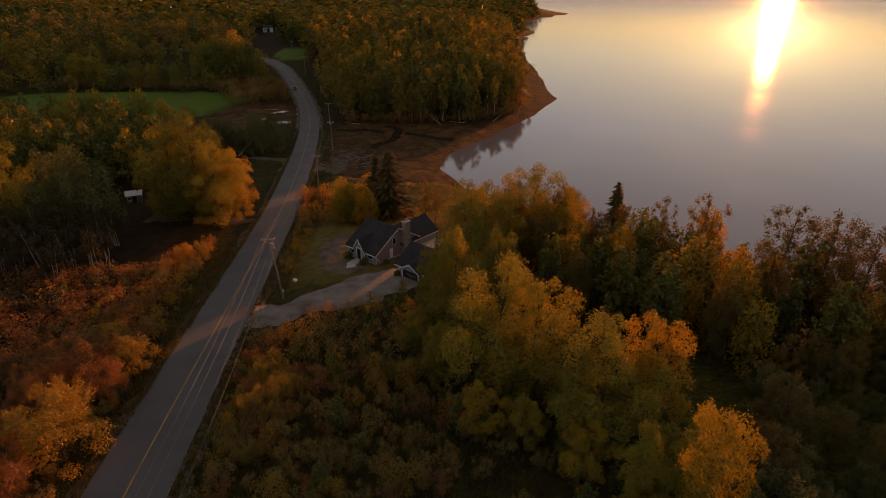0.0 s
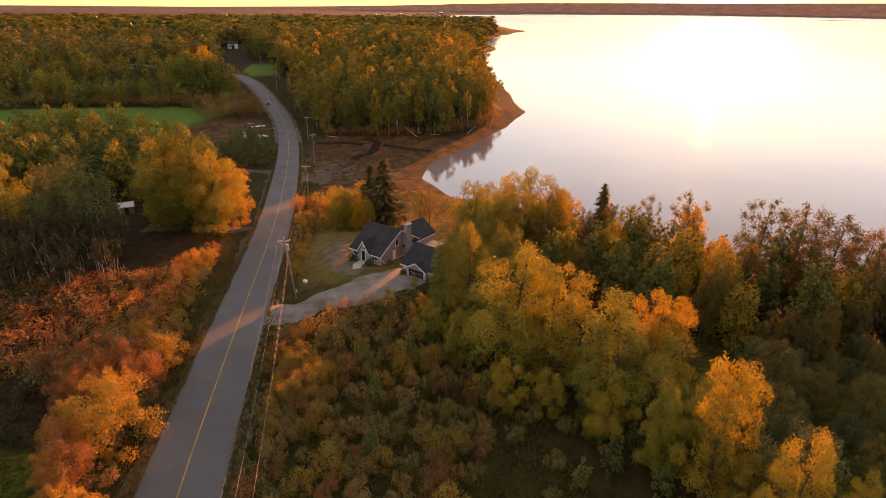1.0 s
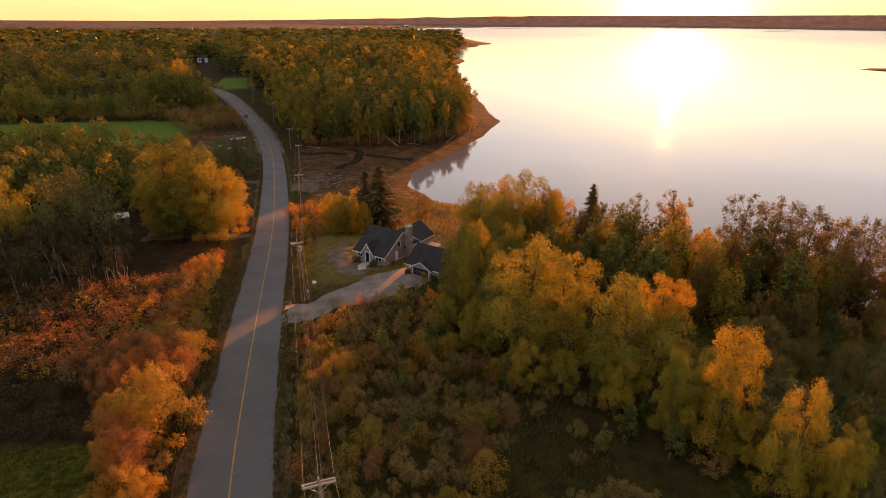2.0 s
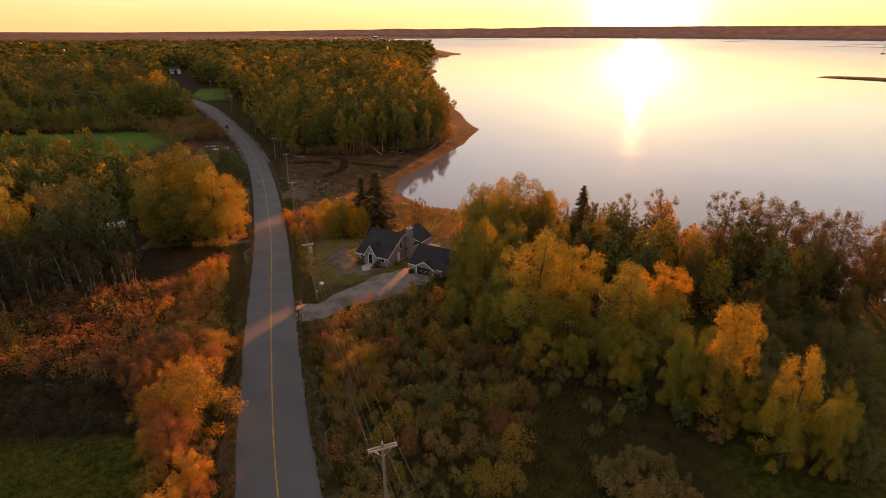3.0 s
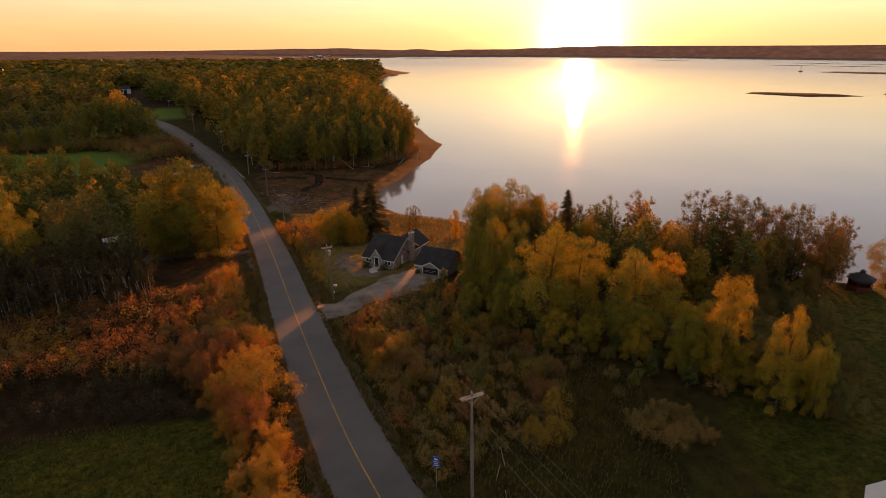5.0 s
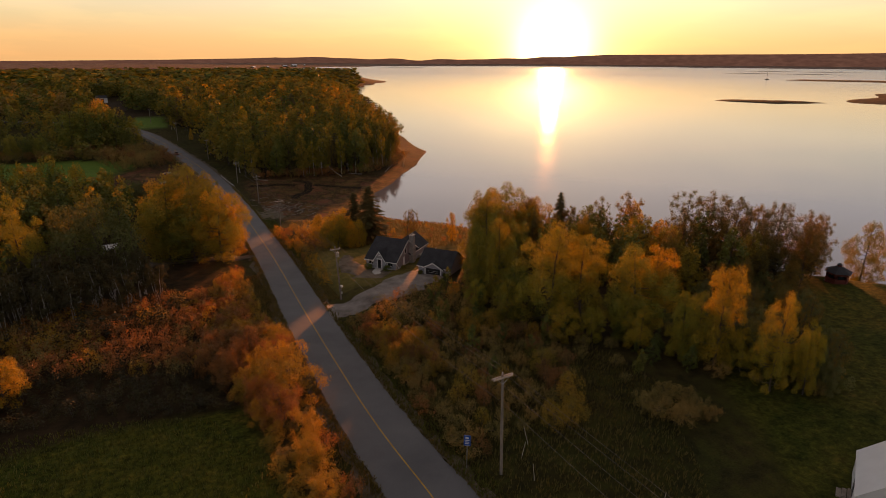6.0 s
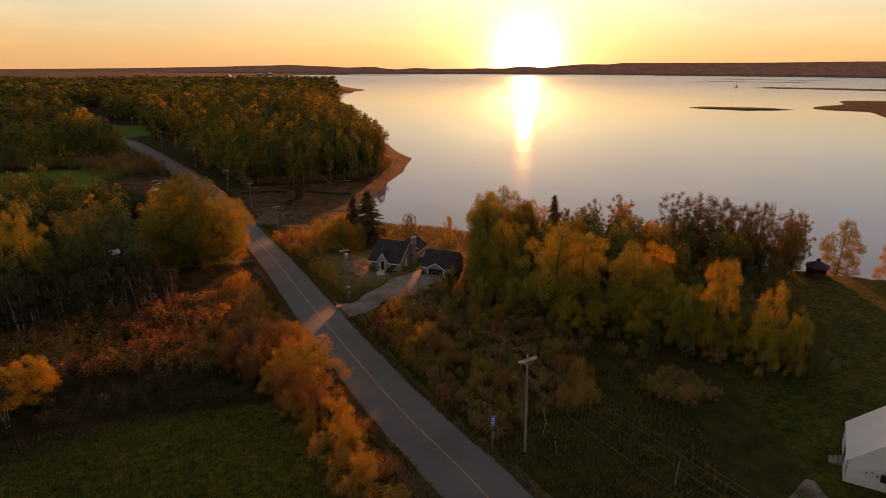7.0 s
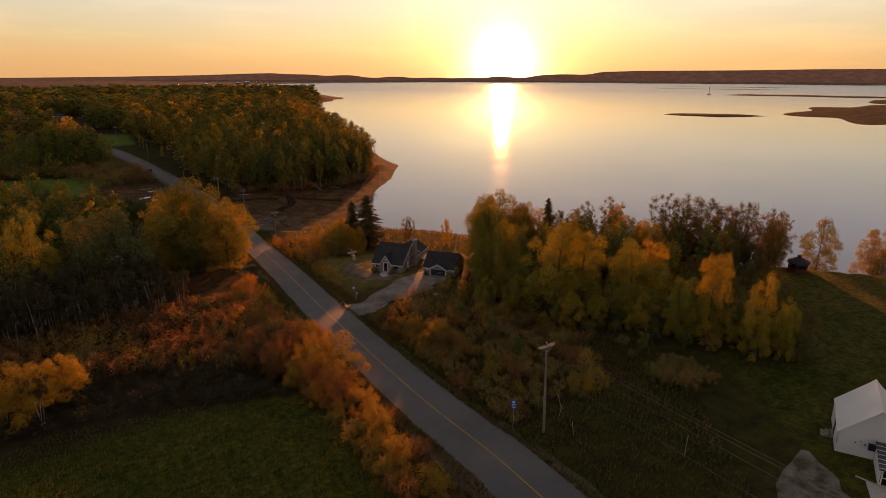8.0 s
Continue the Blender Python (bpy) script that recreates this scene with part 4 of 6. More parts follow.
stand(rng, s, ["aspen0", "aspen1", "woodgold0", "aspen2", "sparse0", "birch0"], 14.0, 14.5, 0.3, (0.8, 1.0))
s = scatter(rng, [(-3, 252), (18, 246), (50, 250), (72, 265), (88, 290), (82, 294), (66, 270), (48, 256), (18, 252), (0, 258)], 2.4)
stand(rng, s, ["rust0", "brush0", "rust1", "brush2"], 3.6, 2.9, 0.35, (1.0, 1.3), lambda x, y: False, "thicket")
back = [(0, 365), (102, 365), (124, 440), (138, 500), (-30, 500), (-24, 440), (-14, 400)]
s = scatter(rng, back, 7.6, 6000, not_road)
stand(rng, s, ["wa0", "wa1", "wa2", "wa1", "wd0", "wd2", "wg2", "ws2"], 18.5, 14.5, 0.25, (1.1, 1.5), lambda x, y: False)
# trees west of the road
for poly, gap, keys, hgt in (
        ([(-52, 160), (-90, 165), (-100, 200), (-75, 215), (-52, 195)], 5.0, ["wa0", "wd1", "green0", "wa2", "green1", "wa1"], 14),
        ([(-75, 120), (-120, 120), (-150, 200), (-110, 240), (-95, 160)], 7, ["wa0", "wg1", "wd0", "wa2", "sparse0"], 13),
        ([(-58, 372), (-92, 372), (-100, 430), (-66, 410)], 6.0, ["wd0", "wd1", "wl2", "wa1"], 9),
        ([(-80, 345), (-135, 345), (-140, 380), (-80, 378)], 6.0, ["wd0", "wd1", "wa0"], 9),
        ([(-140, 380), (-220, 330), (-300, 500), (-140, 500)], 8.0, ["wl0", "wd1", "wl1", "wl2", "ws2"], 14),
        ([(-44, 96), (-78, 88), (-82, 112), (-48, 116)], 3.6, ["birch0", "birch1", "birch2"], 13),
        ([(-150, 90), (-80, 88), (-82, 116), (-150, 130)], 5.0, ["birch0", "wd1", "grey1"], 12),
        ([(-36, 138), (-45, 140), (-46, 156), (-38, 152)], 4.5, ["green1", "mid0", "midgold1"], 15)):
    stand(rng, scatter(rng, poly, gap, 4000, not_road), keys, hgt, 14, 0.18, (0.9, 1.2), lambda x, y: x > -90 and y < 230)
wild = lambda x, y: (field_at(x, y) < 0.2) & (line_dist(x, y, road_line)[0] > 9)
s = scatter(rng, [(-230, 235), (-150, 240), (-60, 240), (-62, 345), (-60, 400), (-100, 470), (-320, 470), (-320, 300)], 8.5, 5000, lambda x, y: wild(x, y) & (ell(x, y, -40, 258, 44, 70) <= 0) & (ell(x, y, -95, 372, 62, 50) <= 0.3))
stand(rng, s, ["wl0", "wl1", "wl2", "wd2"], 9.5, 14, 0.35, (1.0, 1.5), lambda x, y: False)
s = scatter(rng, [(-62, 330), (-150, 342), (-150, 352), (-60, 345)], 3.6)
stand(rng, s, ["tb0", "tb1", "tr2"], 4.5, 2.9, 0.3, (0.9, 1.3), lambda x, y: False, "thicket")
# a lone aspen and a small orange tree beside the far road
for key, x, y, top, wide in (("woodgold0", -25.8, 411, -3.5, 0.8), ("midgold1", -17.6, 369, -8.0, 0.6), ("aspen0", -24, 405, -5.0, 0.8)):
    z = ground_z(x, y)
    put(key, x, y, z, (top - z) / 14.5, 1.0, 0, wide)
# the grove beside the far road, the row behind the meadow, the trees before it: kind, x, y, height of the top, width
for key, x, y, top, wide in (("mid0", -62, 353, 9.0, 0.9), ("mid1", -70, 354, 7.0, 0.9), ("mid2", -54.5, 352, 6.0, 0.85), ("mid1", -78, 357, 5.0, 0.9), ("mid0", -47.5, 351, 1.5, 0.95),
                             ("green0", -66, 345, 2.0, 1.0), ("green1", -57, 344, -1.0, 1.1), ("mid2", -72, 362, 8.0, 0.9), ("midgold0", -63, 364, 10.5, 0.8), ("green2", -50, 344, -4.0, 1.1),
                             ("mid2", -126, 341, -4.5, 1.0), ("green1", -118, 343, -6.0, 1.1), ("mid0", -111, 345, -6.5, 1.05), ("mid1", -103.5, 344, -5.0, 1.0), ("green0", -97, 343, -6.0, 1.1),
                             ("mid2", -91, 342, -5.5, 0.95), ("green2", -86, 341, -8.5, 1.1), ("mid1", -134, 350, -1.0, 1.0), ("mid0", -143, 352, 0.0, 1.0),
                             ("mid1", -92, 234, -0.8, 0.8), ("mid0", -75.5, 227, -0.5, 0.8), ("midgold2", -84, 231, -2.5, 0.8), ("mid2", -105, 247, -3.0, 0.85), ("midgold1", -66, 224, -3.5, 0.75),
                             ("mid1", -58, 221, -5.0, 0.75), ("grey1", -98, 238, -4.5, 0.9)):
    z = ground_z(x, y)
    put(key, x, y, z, (top - z) / (9 if key[:4] == "grey" else 14 if key[:5] == "green" else 15) / 0.97, x * 1.7 + y, 0, wide)
# fill between the shore trees
s = scatter(rng, [(24, 76), (36, 60), (44, 52), (66, 50), (58, 66), (48, 84), (36, 100), (26, 100)], 4.6)
stand(rng, s, ["mid0", "dusk1", "midgold2", "dusk0", "green2"], 12.0, 15, 0.2, (0.7, 1.0))
s = scatter(rng, [(98, 40), (110, 20), (130, -30), (120, -30), (103, 15), (94, 36)], 6)
stand(rng, s, ["mid0", "mid1", "midgold2"], 11, 15, 0.2, (0.8, 1.0))
# shrubs: golden rows beside the road, rust thicket behind them, undergrowth to the east
for k, (x, y, top) in enumerate(((-33.7, 33.2, -3.5), (-32.6, 38.6, -4.4), (-34.2, 43.5, -3.4), (-32.1, 50.6, -1.9), (-34.2, 55.5, -3.2), (-31.6, 61, -4.9), (-30.4, 67, -5.9), (-34.0, 64, -4.2),
                                 (-37.2, 59, -4.6), (-37.5, 68, -6.0), (-31.0, 76, -8.0), (-31.6, 87, -9.0), (-32.4, 101, -7.9), (-30.5, 106, -9.6), (-34.2, 27, -4.4), (-32.8, 20.5, -5.0), (-34.4, 13.5, -4.4),
                                 (-35.6, 48.5, -4.2), (-36.8, 52, -4.8), (-14.1, 54, -5.8), (-13.0, 60.5, -6.9), (-12.0, 48, -7.9), (-15.4, 65, -8.0), (-10.4, 56, -8.2),
                                 (-39.0, 57, -5.4), (-41.0, 62.5, -5.8), (-39.5, 67, -6.2), (-43.5, 66.5, -6.6), (-36.6, 62, -4.9), (-36.2, 45, -5.2), (-34.2, 72, -6.6), (-36.5, 77, -7.6))):
    z = ground_z(x, y)
    put(f"{'rustbig' if k in (2, 5, 7, 8, 9, 11, 16, 17, 21, 22, 23, 24, 25, 26, 27, 28, 31) else 'bigshrub'}{k % 3}", x, y, z, (top - z) / 5.0, 1.3 * k, 0, 1.0 + 0.12 * (k % 4 - 1.5))
s = scatter(rng, [(-32.2, 2), (-36.5, 2), (-37, 56), (-33, 72), (-30.8, 60)], 2.2)
stand(rng, s, ["shrub0", "shrub1", "shrub2", "shrub0", "rust0", "brush1"], 2.3, 3.4, 0.3, (1.0, 1.3), near_shrub, "thicket")
s = scatter(rng, [(-31, 68), (-34, 60), (-36, 102), (-29.5, 112)], 2.4)
stand(rng, s, ["shrub0", "shrub1", "rust0", "brush1"], 3.6, 3.4, 0.3, (0.9, 1.15), near_shrub, "thicket")
s = scatter(rng, [(-34, 57), (-42, 62), (-52, 68), (-62, 72), (-70, 68), (-80, 90), (-60, 98), (-44, 98), (-33, 100)], 2.1)
stand(rng, s, ["rust0", "rust1", "rust2", "rust0", "brush0", "shrub2"], 3.2, 2.8, 0.3, (0.9, 1.15), near_shrub, "thicket")
s = scatter(rng, [(-70, 62), (-140, 66), (-140, 90), (-78, 88)], 3.2)
stand(rng, s, ["rust0", "rust1", "shrub2", "brush0"], 3.6, 2.8, 0.3, (0.9, 1.15), near_shrub, "thicket")
s = scatter(rng, [(-18, 30), (-5, 26), (8, 44), (12, 74), (-2, 77), (-14, 74)], 2.3)
stand(rng, s, ["brush0", "brush1", "brush2", "rust1", "brush0", "shrub1"], 2.0, 2.2, 0.3, (0.9, 1.15), near_shrub, "thicket")
s = scatter(rng, [(-17, 48), (-11, 46), (-9, 70), (-14.5, 73)], 2.3)
stand(rng, s, ["shrub0", "shrub1", "rust0", "shrub2"], 2.9, 3.4, 0.3, (0.9, 1.15), near_shrub, "thicket")
s = scatter(rng, [(-8, 40), (6, 40), (12, 70), (4, 76), (-4, 70)], 6.0)
stand(rng, s, ["sapling0", "sapling1", "sapling2"], 5.0, 4.0, 0.3)
s = scatter(rng, [(8, 30), (14, 34), (28, 16), (33, 22), (30, 36), (14, 74), (9, 70)], 3.0)
stand(rng, s, ["brush0", "brush1", "sapling1", "sapling2"], 3.4, 4.0, 0.3, (0.9, 1.15), near_shrub, "thicket")
s = scatter(rng, [(4, 22), (11, 20), (12, 26), (5, 26)], 2.0)
stand(rng, s, ["brush0", "brush1", "brush2"], 2.2, 2.0, 0.2, (0.9, 1.15), near_shrub, "thicket")
s = scatter(rng, [(-14, 94), (-10, 118), (-2, 122), (3, 132), (-6, 150), (-14, 150)], 2.6)
stand(rng, s, ["shrub0", "shrub1", "brush0", "rust2", "shrub2"], 3.0, 3.0, 0.35, (0.9, 1.15), near_shrub, "thicket")
s = scatter(rng, [(-4, 118), (2, 118), (2, 134), (-6, 134)], 4.0)
stand(rng, s, ["midgold0", "midgold1"], 8.0, 15, 0.2, (0.9, 1.2))
s = scatter(rng, [(10, 114), (30, 110), (40, 118), (30, 140), (14, 150), (6, 134)], 4.6)
stand(rng, s, ["shrub0", "rust0", "rust2", "rust1"], 1.3, 3.0, 0.4, (0.9, 1.15), near_shrub, "thicket")
s = scatter(rng, [(-24, 200), (-34, 196), (-60, 215), (-58, 232), (-40, 225), (-26, 225)], 3.2)
stand(rng, s, ["brush0", "rust1", "brush2", "grey2"], 3.0, 3.0, 0.3, (0.9, 1.15), near_shrub, "thicket")
s = scatter(rng, [(-55, 292), (-30, 300), (-40, 350), (-75, 345)], 4.0)
stand(rng, s, ["brush0", "rust1", "brush2"], 4.0, 2.2, 0.3, (0.9, 1.15), near_shrub, "thicket")


# scrub on the bank between the road and the undergrowth
s = scatter(rng, [(-18.6, 27), (-15.5, 27), (-13, 72), (-17.0, 72)], 1.5)
stand(rng, s, ["brush0", "rust1", "brush2", "brush1"], 1.2, 2.2, 0.3, (0.9, 1.3), lambda x, y: False, "thicket")
# bushes filling the gap under the shore trees, shade put into their colour
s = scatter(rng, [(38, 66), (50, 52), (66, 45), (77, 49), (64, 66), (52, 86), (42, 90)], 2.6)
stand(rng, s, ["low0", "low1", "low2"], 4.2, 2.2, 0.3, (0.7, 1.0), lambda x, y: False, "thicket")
# undergrowth between the thicket and the mown field, its leaves darkened for shade
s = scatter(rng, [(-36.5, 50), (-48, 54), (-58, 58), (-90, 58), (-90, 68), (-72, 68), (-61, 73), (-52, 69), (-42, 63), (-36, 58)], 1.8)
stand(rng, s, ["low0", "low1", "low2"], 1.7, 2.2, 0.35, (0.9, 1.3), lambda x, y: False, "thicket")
# more of the shade-darkened shrubs at the foot of the birches
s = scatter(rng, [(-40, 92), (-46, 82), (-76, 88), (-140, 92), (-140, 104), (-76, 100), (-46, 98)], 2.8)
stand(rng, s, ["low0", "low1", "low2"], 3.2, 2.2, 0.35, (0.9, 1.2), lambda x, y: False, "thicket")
# young poplars and bushes at the foot of the tall ones: kind, x, y, height, width
for k, (key, x, y, h, wide) in enumerate((("poplar0", 9.5, 47, 7.0, 0.8), ("poplar1", 13.5, 44.5, 6.0, 0.9), ("poplar2", 17.5, 38.5, 7.0, 0.8), ("poplar0", 20.5, 34.0, 6.0, 0.9), ("poplar1", 17.8, 41.5, 8.5, 0.75),
                                          ("poplar2", 24.2, 26.6, 6.5, 0.8), ("poplar0", 26.4, 23.0, 5.5, 0.9), ("grey0", 28.8, 18.2, 4.5, 1.0), ("deep1", 6.5, 58, 8.0, 0.75), ("deep0", 9.5, 61, 9.0, 0.75),
                                          ("poplar2", 4.5, 65, 6.5, 0.8), ("poplar2", 25.5, 35.0, 9.0, 0.8), ("grey2", 29.5, 30.5, 7.5, 0.9), ("dusk1", 33, 34, 8.0, 1.0), ("dusk0", 38, 40, 9.0, 1.0))):
    put(key, x, y, ground_z(x, y), h / (9 if key[:4] == "grey" else 15), 2.1 * k, 0, wide * 1.25)
# edge of the lawn: willows and low trees
s = scatter(rng, [(27, 18), (33, 17), (44, 27), (66, 46), (58, 52), (44, 50), (30, 38)], 3.4)
stand(rng, s, ["grey0", "grey1", "dusk0", "grey2", "sparse1", "dusk2"], 4.6, 11, 0.25, (0.9, 1.2))
# ---- growth joined into masses ----
def set_tint(me, runs):
    """A shift of hue for each joined plant: (number of its vertices, shift)."""
    at = me.attributes.new("tint", "FLOAT", "POINT")
    at.data.foreach_set("value", np.repeat(np.array([v for _, v in runs], np.float32), [n for n, _ in runs]))


for (pool, mat_name, k), pieces in BAKED.items():
    V, F = joined([p[:2] for p in pieces])
    lab, cat = {"woods": ("mass of autumn trees of the wood beyond the cove", "woods"), "thicket": ("tangled thicket of rust-red and brown shrubs", "thicket")}[pool]
    me = mesh_of(pool, V, F, bpy.data.materials[mat_name])
    set_tint(me, [(len(p[0]), p[2]) for p in pieces])
    tagged(new(pool, me), lab, cat, kind="stuff")


# ---- far woods: too many to count ----
def far_woods(name, poly, gap, height, mats, count, size, seed, label, tries=60000):
    r = np.random.default_rng(seed)
    spots = scatter(r, poly, gap, tries, lambda x, y: (line_dist(x, y, road_line)[0] > 8) & (line_dist(x, y, shore_line)[1] * line_dist(x, y, shore_line)[0] > 12) & (field_at(x, y) < 0.3) & (ell(x, y, -66, 590, 22, 90) <= 0))
    base = [tree_arrays(seed * 7 + k, 15, 3.9, 0.12, count, size, "round" if k % 2 else "tall", 9, twigs=False, fill=0.40, ruffle=0.32)[1] for k in range(5)]
    zs = land(spots[:, 0], spots[:, 1])
    for m, mat in enumerate(mats):
        pieces, runs = [], []
        for i in range(m, len(spots), len(mats)):
            V, F = base[r.integers(0, 5)]
            a, sc, wd = r.uniform(0, 6.28), height / 15 * r.uniform(0.68, 1.25), r.uniform(0.95, 1.35) * gap / 7
            R2 = np.array(((math.cos(a), -math.sin(a), 0), (math.sin(a), math.cos(a), 0), (0, 0, 1)))
            pieces.append(((V * (sc * wd, sc * wd, sc)) @ R2.T + (spots[i, 0], spots[i, 1], zs[i]), F))
            runs.append((len(V), r.uniform(-0.5, 0.5)))
        if pieces:
            V, F = joined(pieces)
            me = mesh_of(name, V, F, mat)
            set_tint(me, runs)
            tagged(new(name, me), label, "woods", kind="stuff")


SHORE_WOODS = "dense autumn woods along the shore, green, olive and gold"
FIELD_WOODS = "dense autumn woods beyond the fields"
far_woods("far_woods", [(-30, 500), (150, 500), (182, 625), (205, 700), (-130, 700), (-80, 560)], 9.5, 18, (LEAF_WOOD, LEAF_WOOD, LEAF_GREEN), 230, 0.66, 3, SHORE_WOODS)
far_woods("far_woods", [(-130, 700), (205, 700), (240, 800), (230, 860), (250, 900), (365, 1150), (400, 1330), (-200, 1300)], 14, 18, (LEAF_WOOD, LEAF_GREEN), 56, 1.6, 7, SHORE_WOODS)
far_woods("far_woods", [(-140, 500), (-70, 480), (-130, 700), (-420, 700), (-320, 470)], 9.5, 15, (LEAF_WOOD, LEAF_GREEN, LEAF_BROWN), 210, 0.68, 4, FIELD_WOODS)
far_woods("far_woods", [(-420, 700), (-130, 700), (-200, 1300), (-900, 1200), (-700, 500), (-320, 470)], 15, 16, (LEAF_WOOD, LEAF_GREEN), 56, 1.7, 8, FIELD_WOODS)
far_woods("far_woods", [(-150, 90), (-150, 240), (-220, 330), (-300, 300), (-600, 400), (-600, 60), (-160, 60)], 12, 15, (LEAF_WOOD, LEAF_GREEN, LEAF_RUST), 80, 1.1, 5, "dense mixed autumn woods beyond the fields")
far_woods("distant_woods", [(-900, 1200), (400, 1340), (390, 1600), (440, 2000), (460, 2500), (-1500, 2500), (-1800, 1200)], 40, 9, (LEAF_BROWN, LEAF_WOOD), 36, 2.5, 6, "distant woods on the flat shore")

# library plants that never stood anywhere go
for ob, used in LIB.values():
    if not used:
        for o in (*ob.children, ob):
            bpy.data.objects.remove(o)


# ---- the hills across the bay: a plain backdrop of distance, haze put in as emission ----
HAZE_GLOW_HILLS, _nt, _b = material("far_hills", 1.0, 0, 0.0)
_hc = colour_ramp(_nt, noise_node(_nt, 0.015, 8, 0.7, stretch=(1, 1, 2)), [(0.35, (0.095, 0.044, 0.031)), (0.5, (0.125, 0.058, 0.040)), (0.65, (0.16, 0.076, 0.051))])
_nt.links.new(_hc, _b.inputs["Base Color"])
# the hills glow in their own colour to stand for lit hazy air
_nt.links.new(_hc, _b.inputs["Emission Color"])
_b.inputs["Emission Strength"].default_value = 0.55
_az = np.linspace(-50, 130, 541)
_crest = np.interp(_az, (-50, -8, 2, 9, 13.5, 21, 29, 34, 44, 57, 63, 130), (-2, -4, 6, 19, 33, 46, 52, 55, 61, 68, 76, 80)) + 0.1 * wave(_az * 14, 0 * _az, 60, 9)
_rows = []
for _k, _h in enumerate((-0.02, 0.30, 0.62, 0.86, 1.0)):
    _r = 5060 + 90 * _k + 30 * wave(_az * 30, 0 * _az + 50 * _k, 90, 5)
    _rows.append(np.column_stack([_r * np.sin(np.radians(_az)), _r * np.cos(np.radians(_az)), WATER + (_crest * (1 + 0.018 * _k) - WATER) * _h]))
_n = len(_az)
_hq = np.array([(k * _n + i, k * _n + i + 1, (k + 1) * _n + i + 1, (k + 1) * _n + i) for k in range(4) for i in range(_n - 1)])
tagged(new("backdrop", mesh_of("far_hills", np.vstack(_rows), _hq, HAZE_GLOW_HILLS, True)), "low wooded hills in haze across the bay", "hills", kind="structure")


# ---- buildings ----
SHINGLE = two_scale("roof_shingle", [(0.3, (0.030, 0.030, 0.036)), (0.7, (0.050, 0.050, 0.058))], 0.7, 14.0, 0.9, 0.5, 0.02, 0.3)
SIDING = two_scale("grey_siding", [(0.3, (0.26, 0.25, 0.28)), (0.7, (0.32, 0.31, 0.34))], 0.4, 10.0, 0.7, 0.1, 0.005)
WARM_SIDING = two_scale("gable_siding", [(0.3, (0.22, 0.19, 0.20)), (0.7, (0.28, 0.24, 0.25))], 0.4, 10.0, 0.7, 0.1, 0.005)
TRIM = two_scale("white_trim", [(0.3, (0.72, 0.71, 0.70)), (0.7, (0.80, 0.79, 0.78))], 0.8, 8.0, 0.6, 0.05, 0.003)
STONE = two_scale("chimney_stone", [(0.3, (0.20, 0.18, 0.17)), (0.5, (0.30, 0.28, 0.27)), (0.7, (0.36, 0.33, 0.31))], 2.0, 12.0, 0.9, 0.6, 0.03)
DARK_DOOR = two_scale("dark_door_paint", [(0.3, (0.015, 0.015, 0.017)), (0.7, (0.025, 0.025, 0.028))], 1.0, 9.0, 0.5, 0.05, 0.003)
CONCRETE = two_scale("concrete", [(0.3, (0.42, 0.40, 0.38)), (0.7, (0.55, 0.53, 0.50))], 0.6, 8.0, 0.9, 0.2, 0.01)
WHITE_METAL, _nt, _b = material("white_sheet_metal", 0.45, 0.0, 0.4)
_nt.links.new(colour_ramp(_nt, noise_node(_nt, 0.5, 5), [(0.3, (0.64, 0.65, 0.68)), (0.7, (0.71, 0.72, 0.75))]), _b.inputs["Base Color"])
bump(_nt, _b, noise_node(_nt, 6.0, 3), 0.05, 0.004)
WOOD_GREY = two_scale("weathered_wood", [(0.3, (0.16, 0.13, 0.11)), (0.7, (0.34, 0.29, 0.25))], 0.9, 9.0, 0.9, 0.5, 0.01, stretch=(1, 1, 0.2))
WOOD_PALE = two_scale("pale_plank", [(0.3, (0.36, 0.32, 0.27)), (0.7, (0.50, 0.45, 0.38))], 1.5, 12.0, 0.85, 0.3, 0.005)
WOOD_RED = two_scale("dark_red_wood", [(0.3, (0.09, 0.022, 0.016)), (0.7, (0.15, 0.035, 0.024))], 1.5, 10.0, 0.75, 0.2, 0.005)
STEEL = two_scale("galvanised_steel", [(0.3, (0.42, 0.42, 0.43)), (0.7, (0.58, 0.58, 0.58))], 2.0, 20.0, 0.45, 0.05, 0.002, metal=0.8)
PORCELAIN = two_scale("porcelain", [(0.3, (0.5, 0.48, 0.46)), (0.7, (0.62, 0.6, 0.58))], 3.0, 20.0, 0.3, 0.02, 0.001)
WIRE = two_scale("aluminium_wire", [(0.3, (0.16, 0.14, 0.13)), (0.7, (0.24, 0.21, 0.19))], 1.0, 9.0, 0.8, 0.05, 0.001, metal=0.2)
BLUE_SIGN = two_scale("blue_sign_sheet", [(0.3, (0.012, 0.07, 0.36)), (0.7, (0.016, 0.09, 0.42))], 1.0, 9.0, 0.4, 0.02, 0.001)
GLASS, _nt, _b = material("window_glass", 0.06, 0.0, 0.6)
_b.inputs["Base Color"].default_value = (0.012, 0.014, 0.018, 1)
TINTED, _nt, _b = material("tinted_corrugated_sheet", 0.35, 0.0, 0.5)
_nt.links.new(colour_ramp(_nt, noise_node(_nt, 3.0, 5), [(0.3, (0.020, 0.026, 0.040)), (0.7, (0.05, 0.06, 0.085))]), _b.inputs["Base Color"])


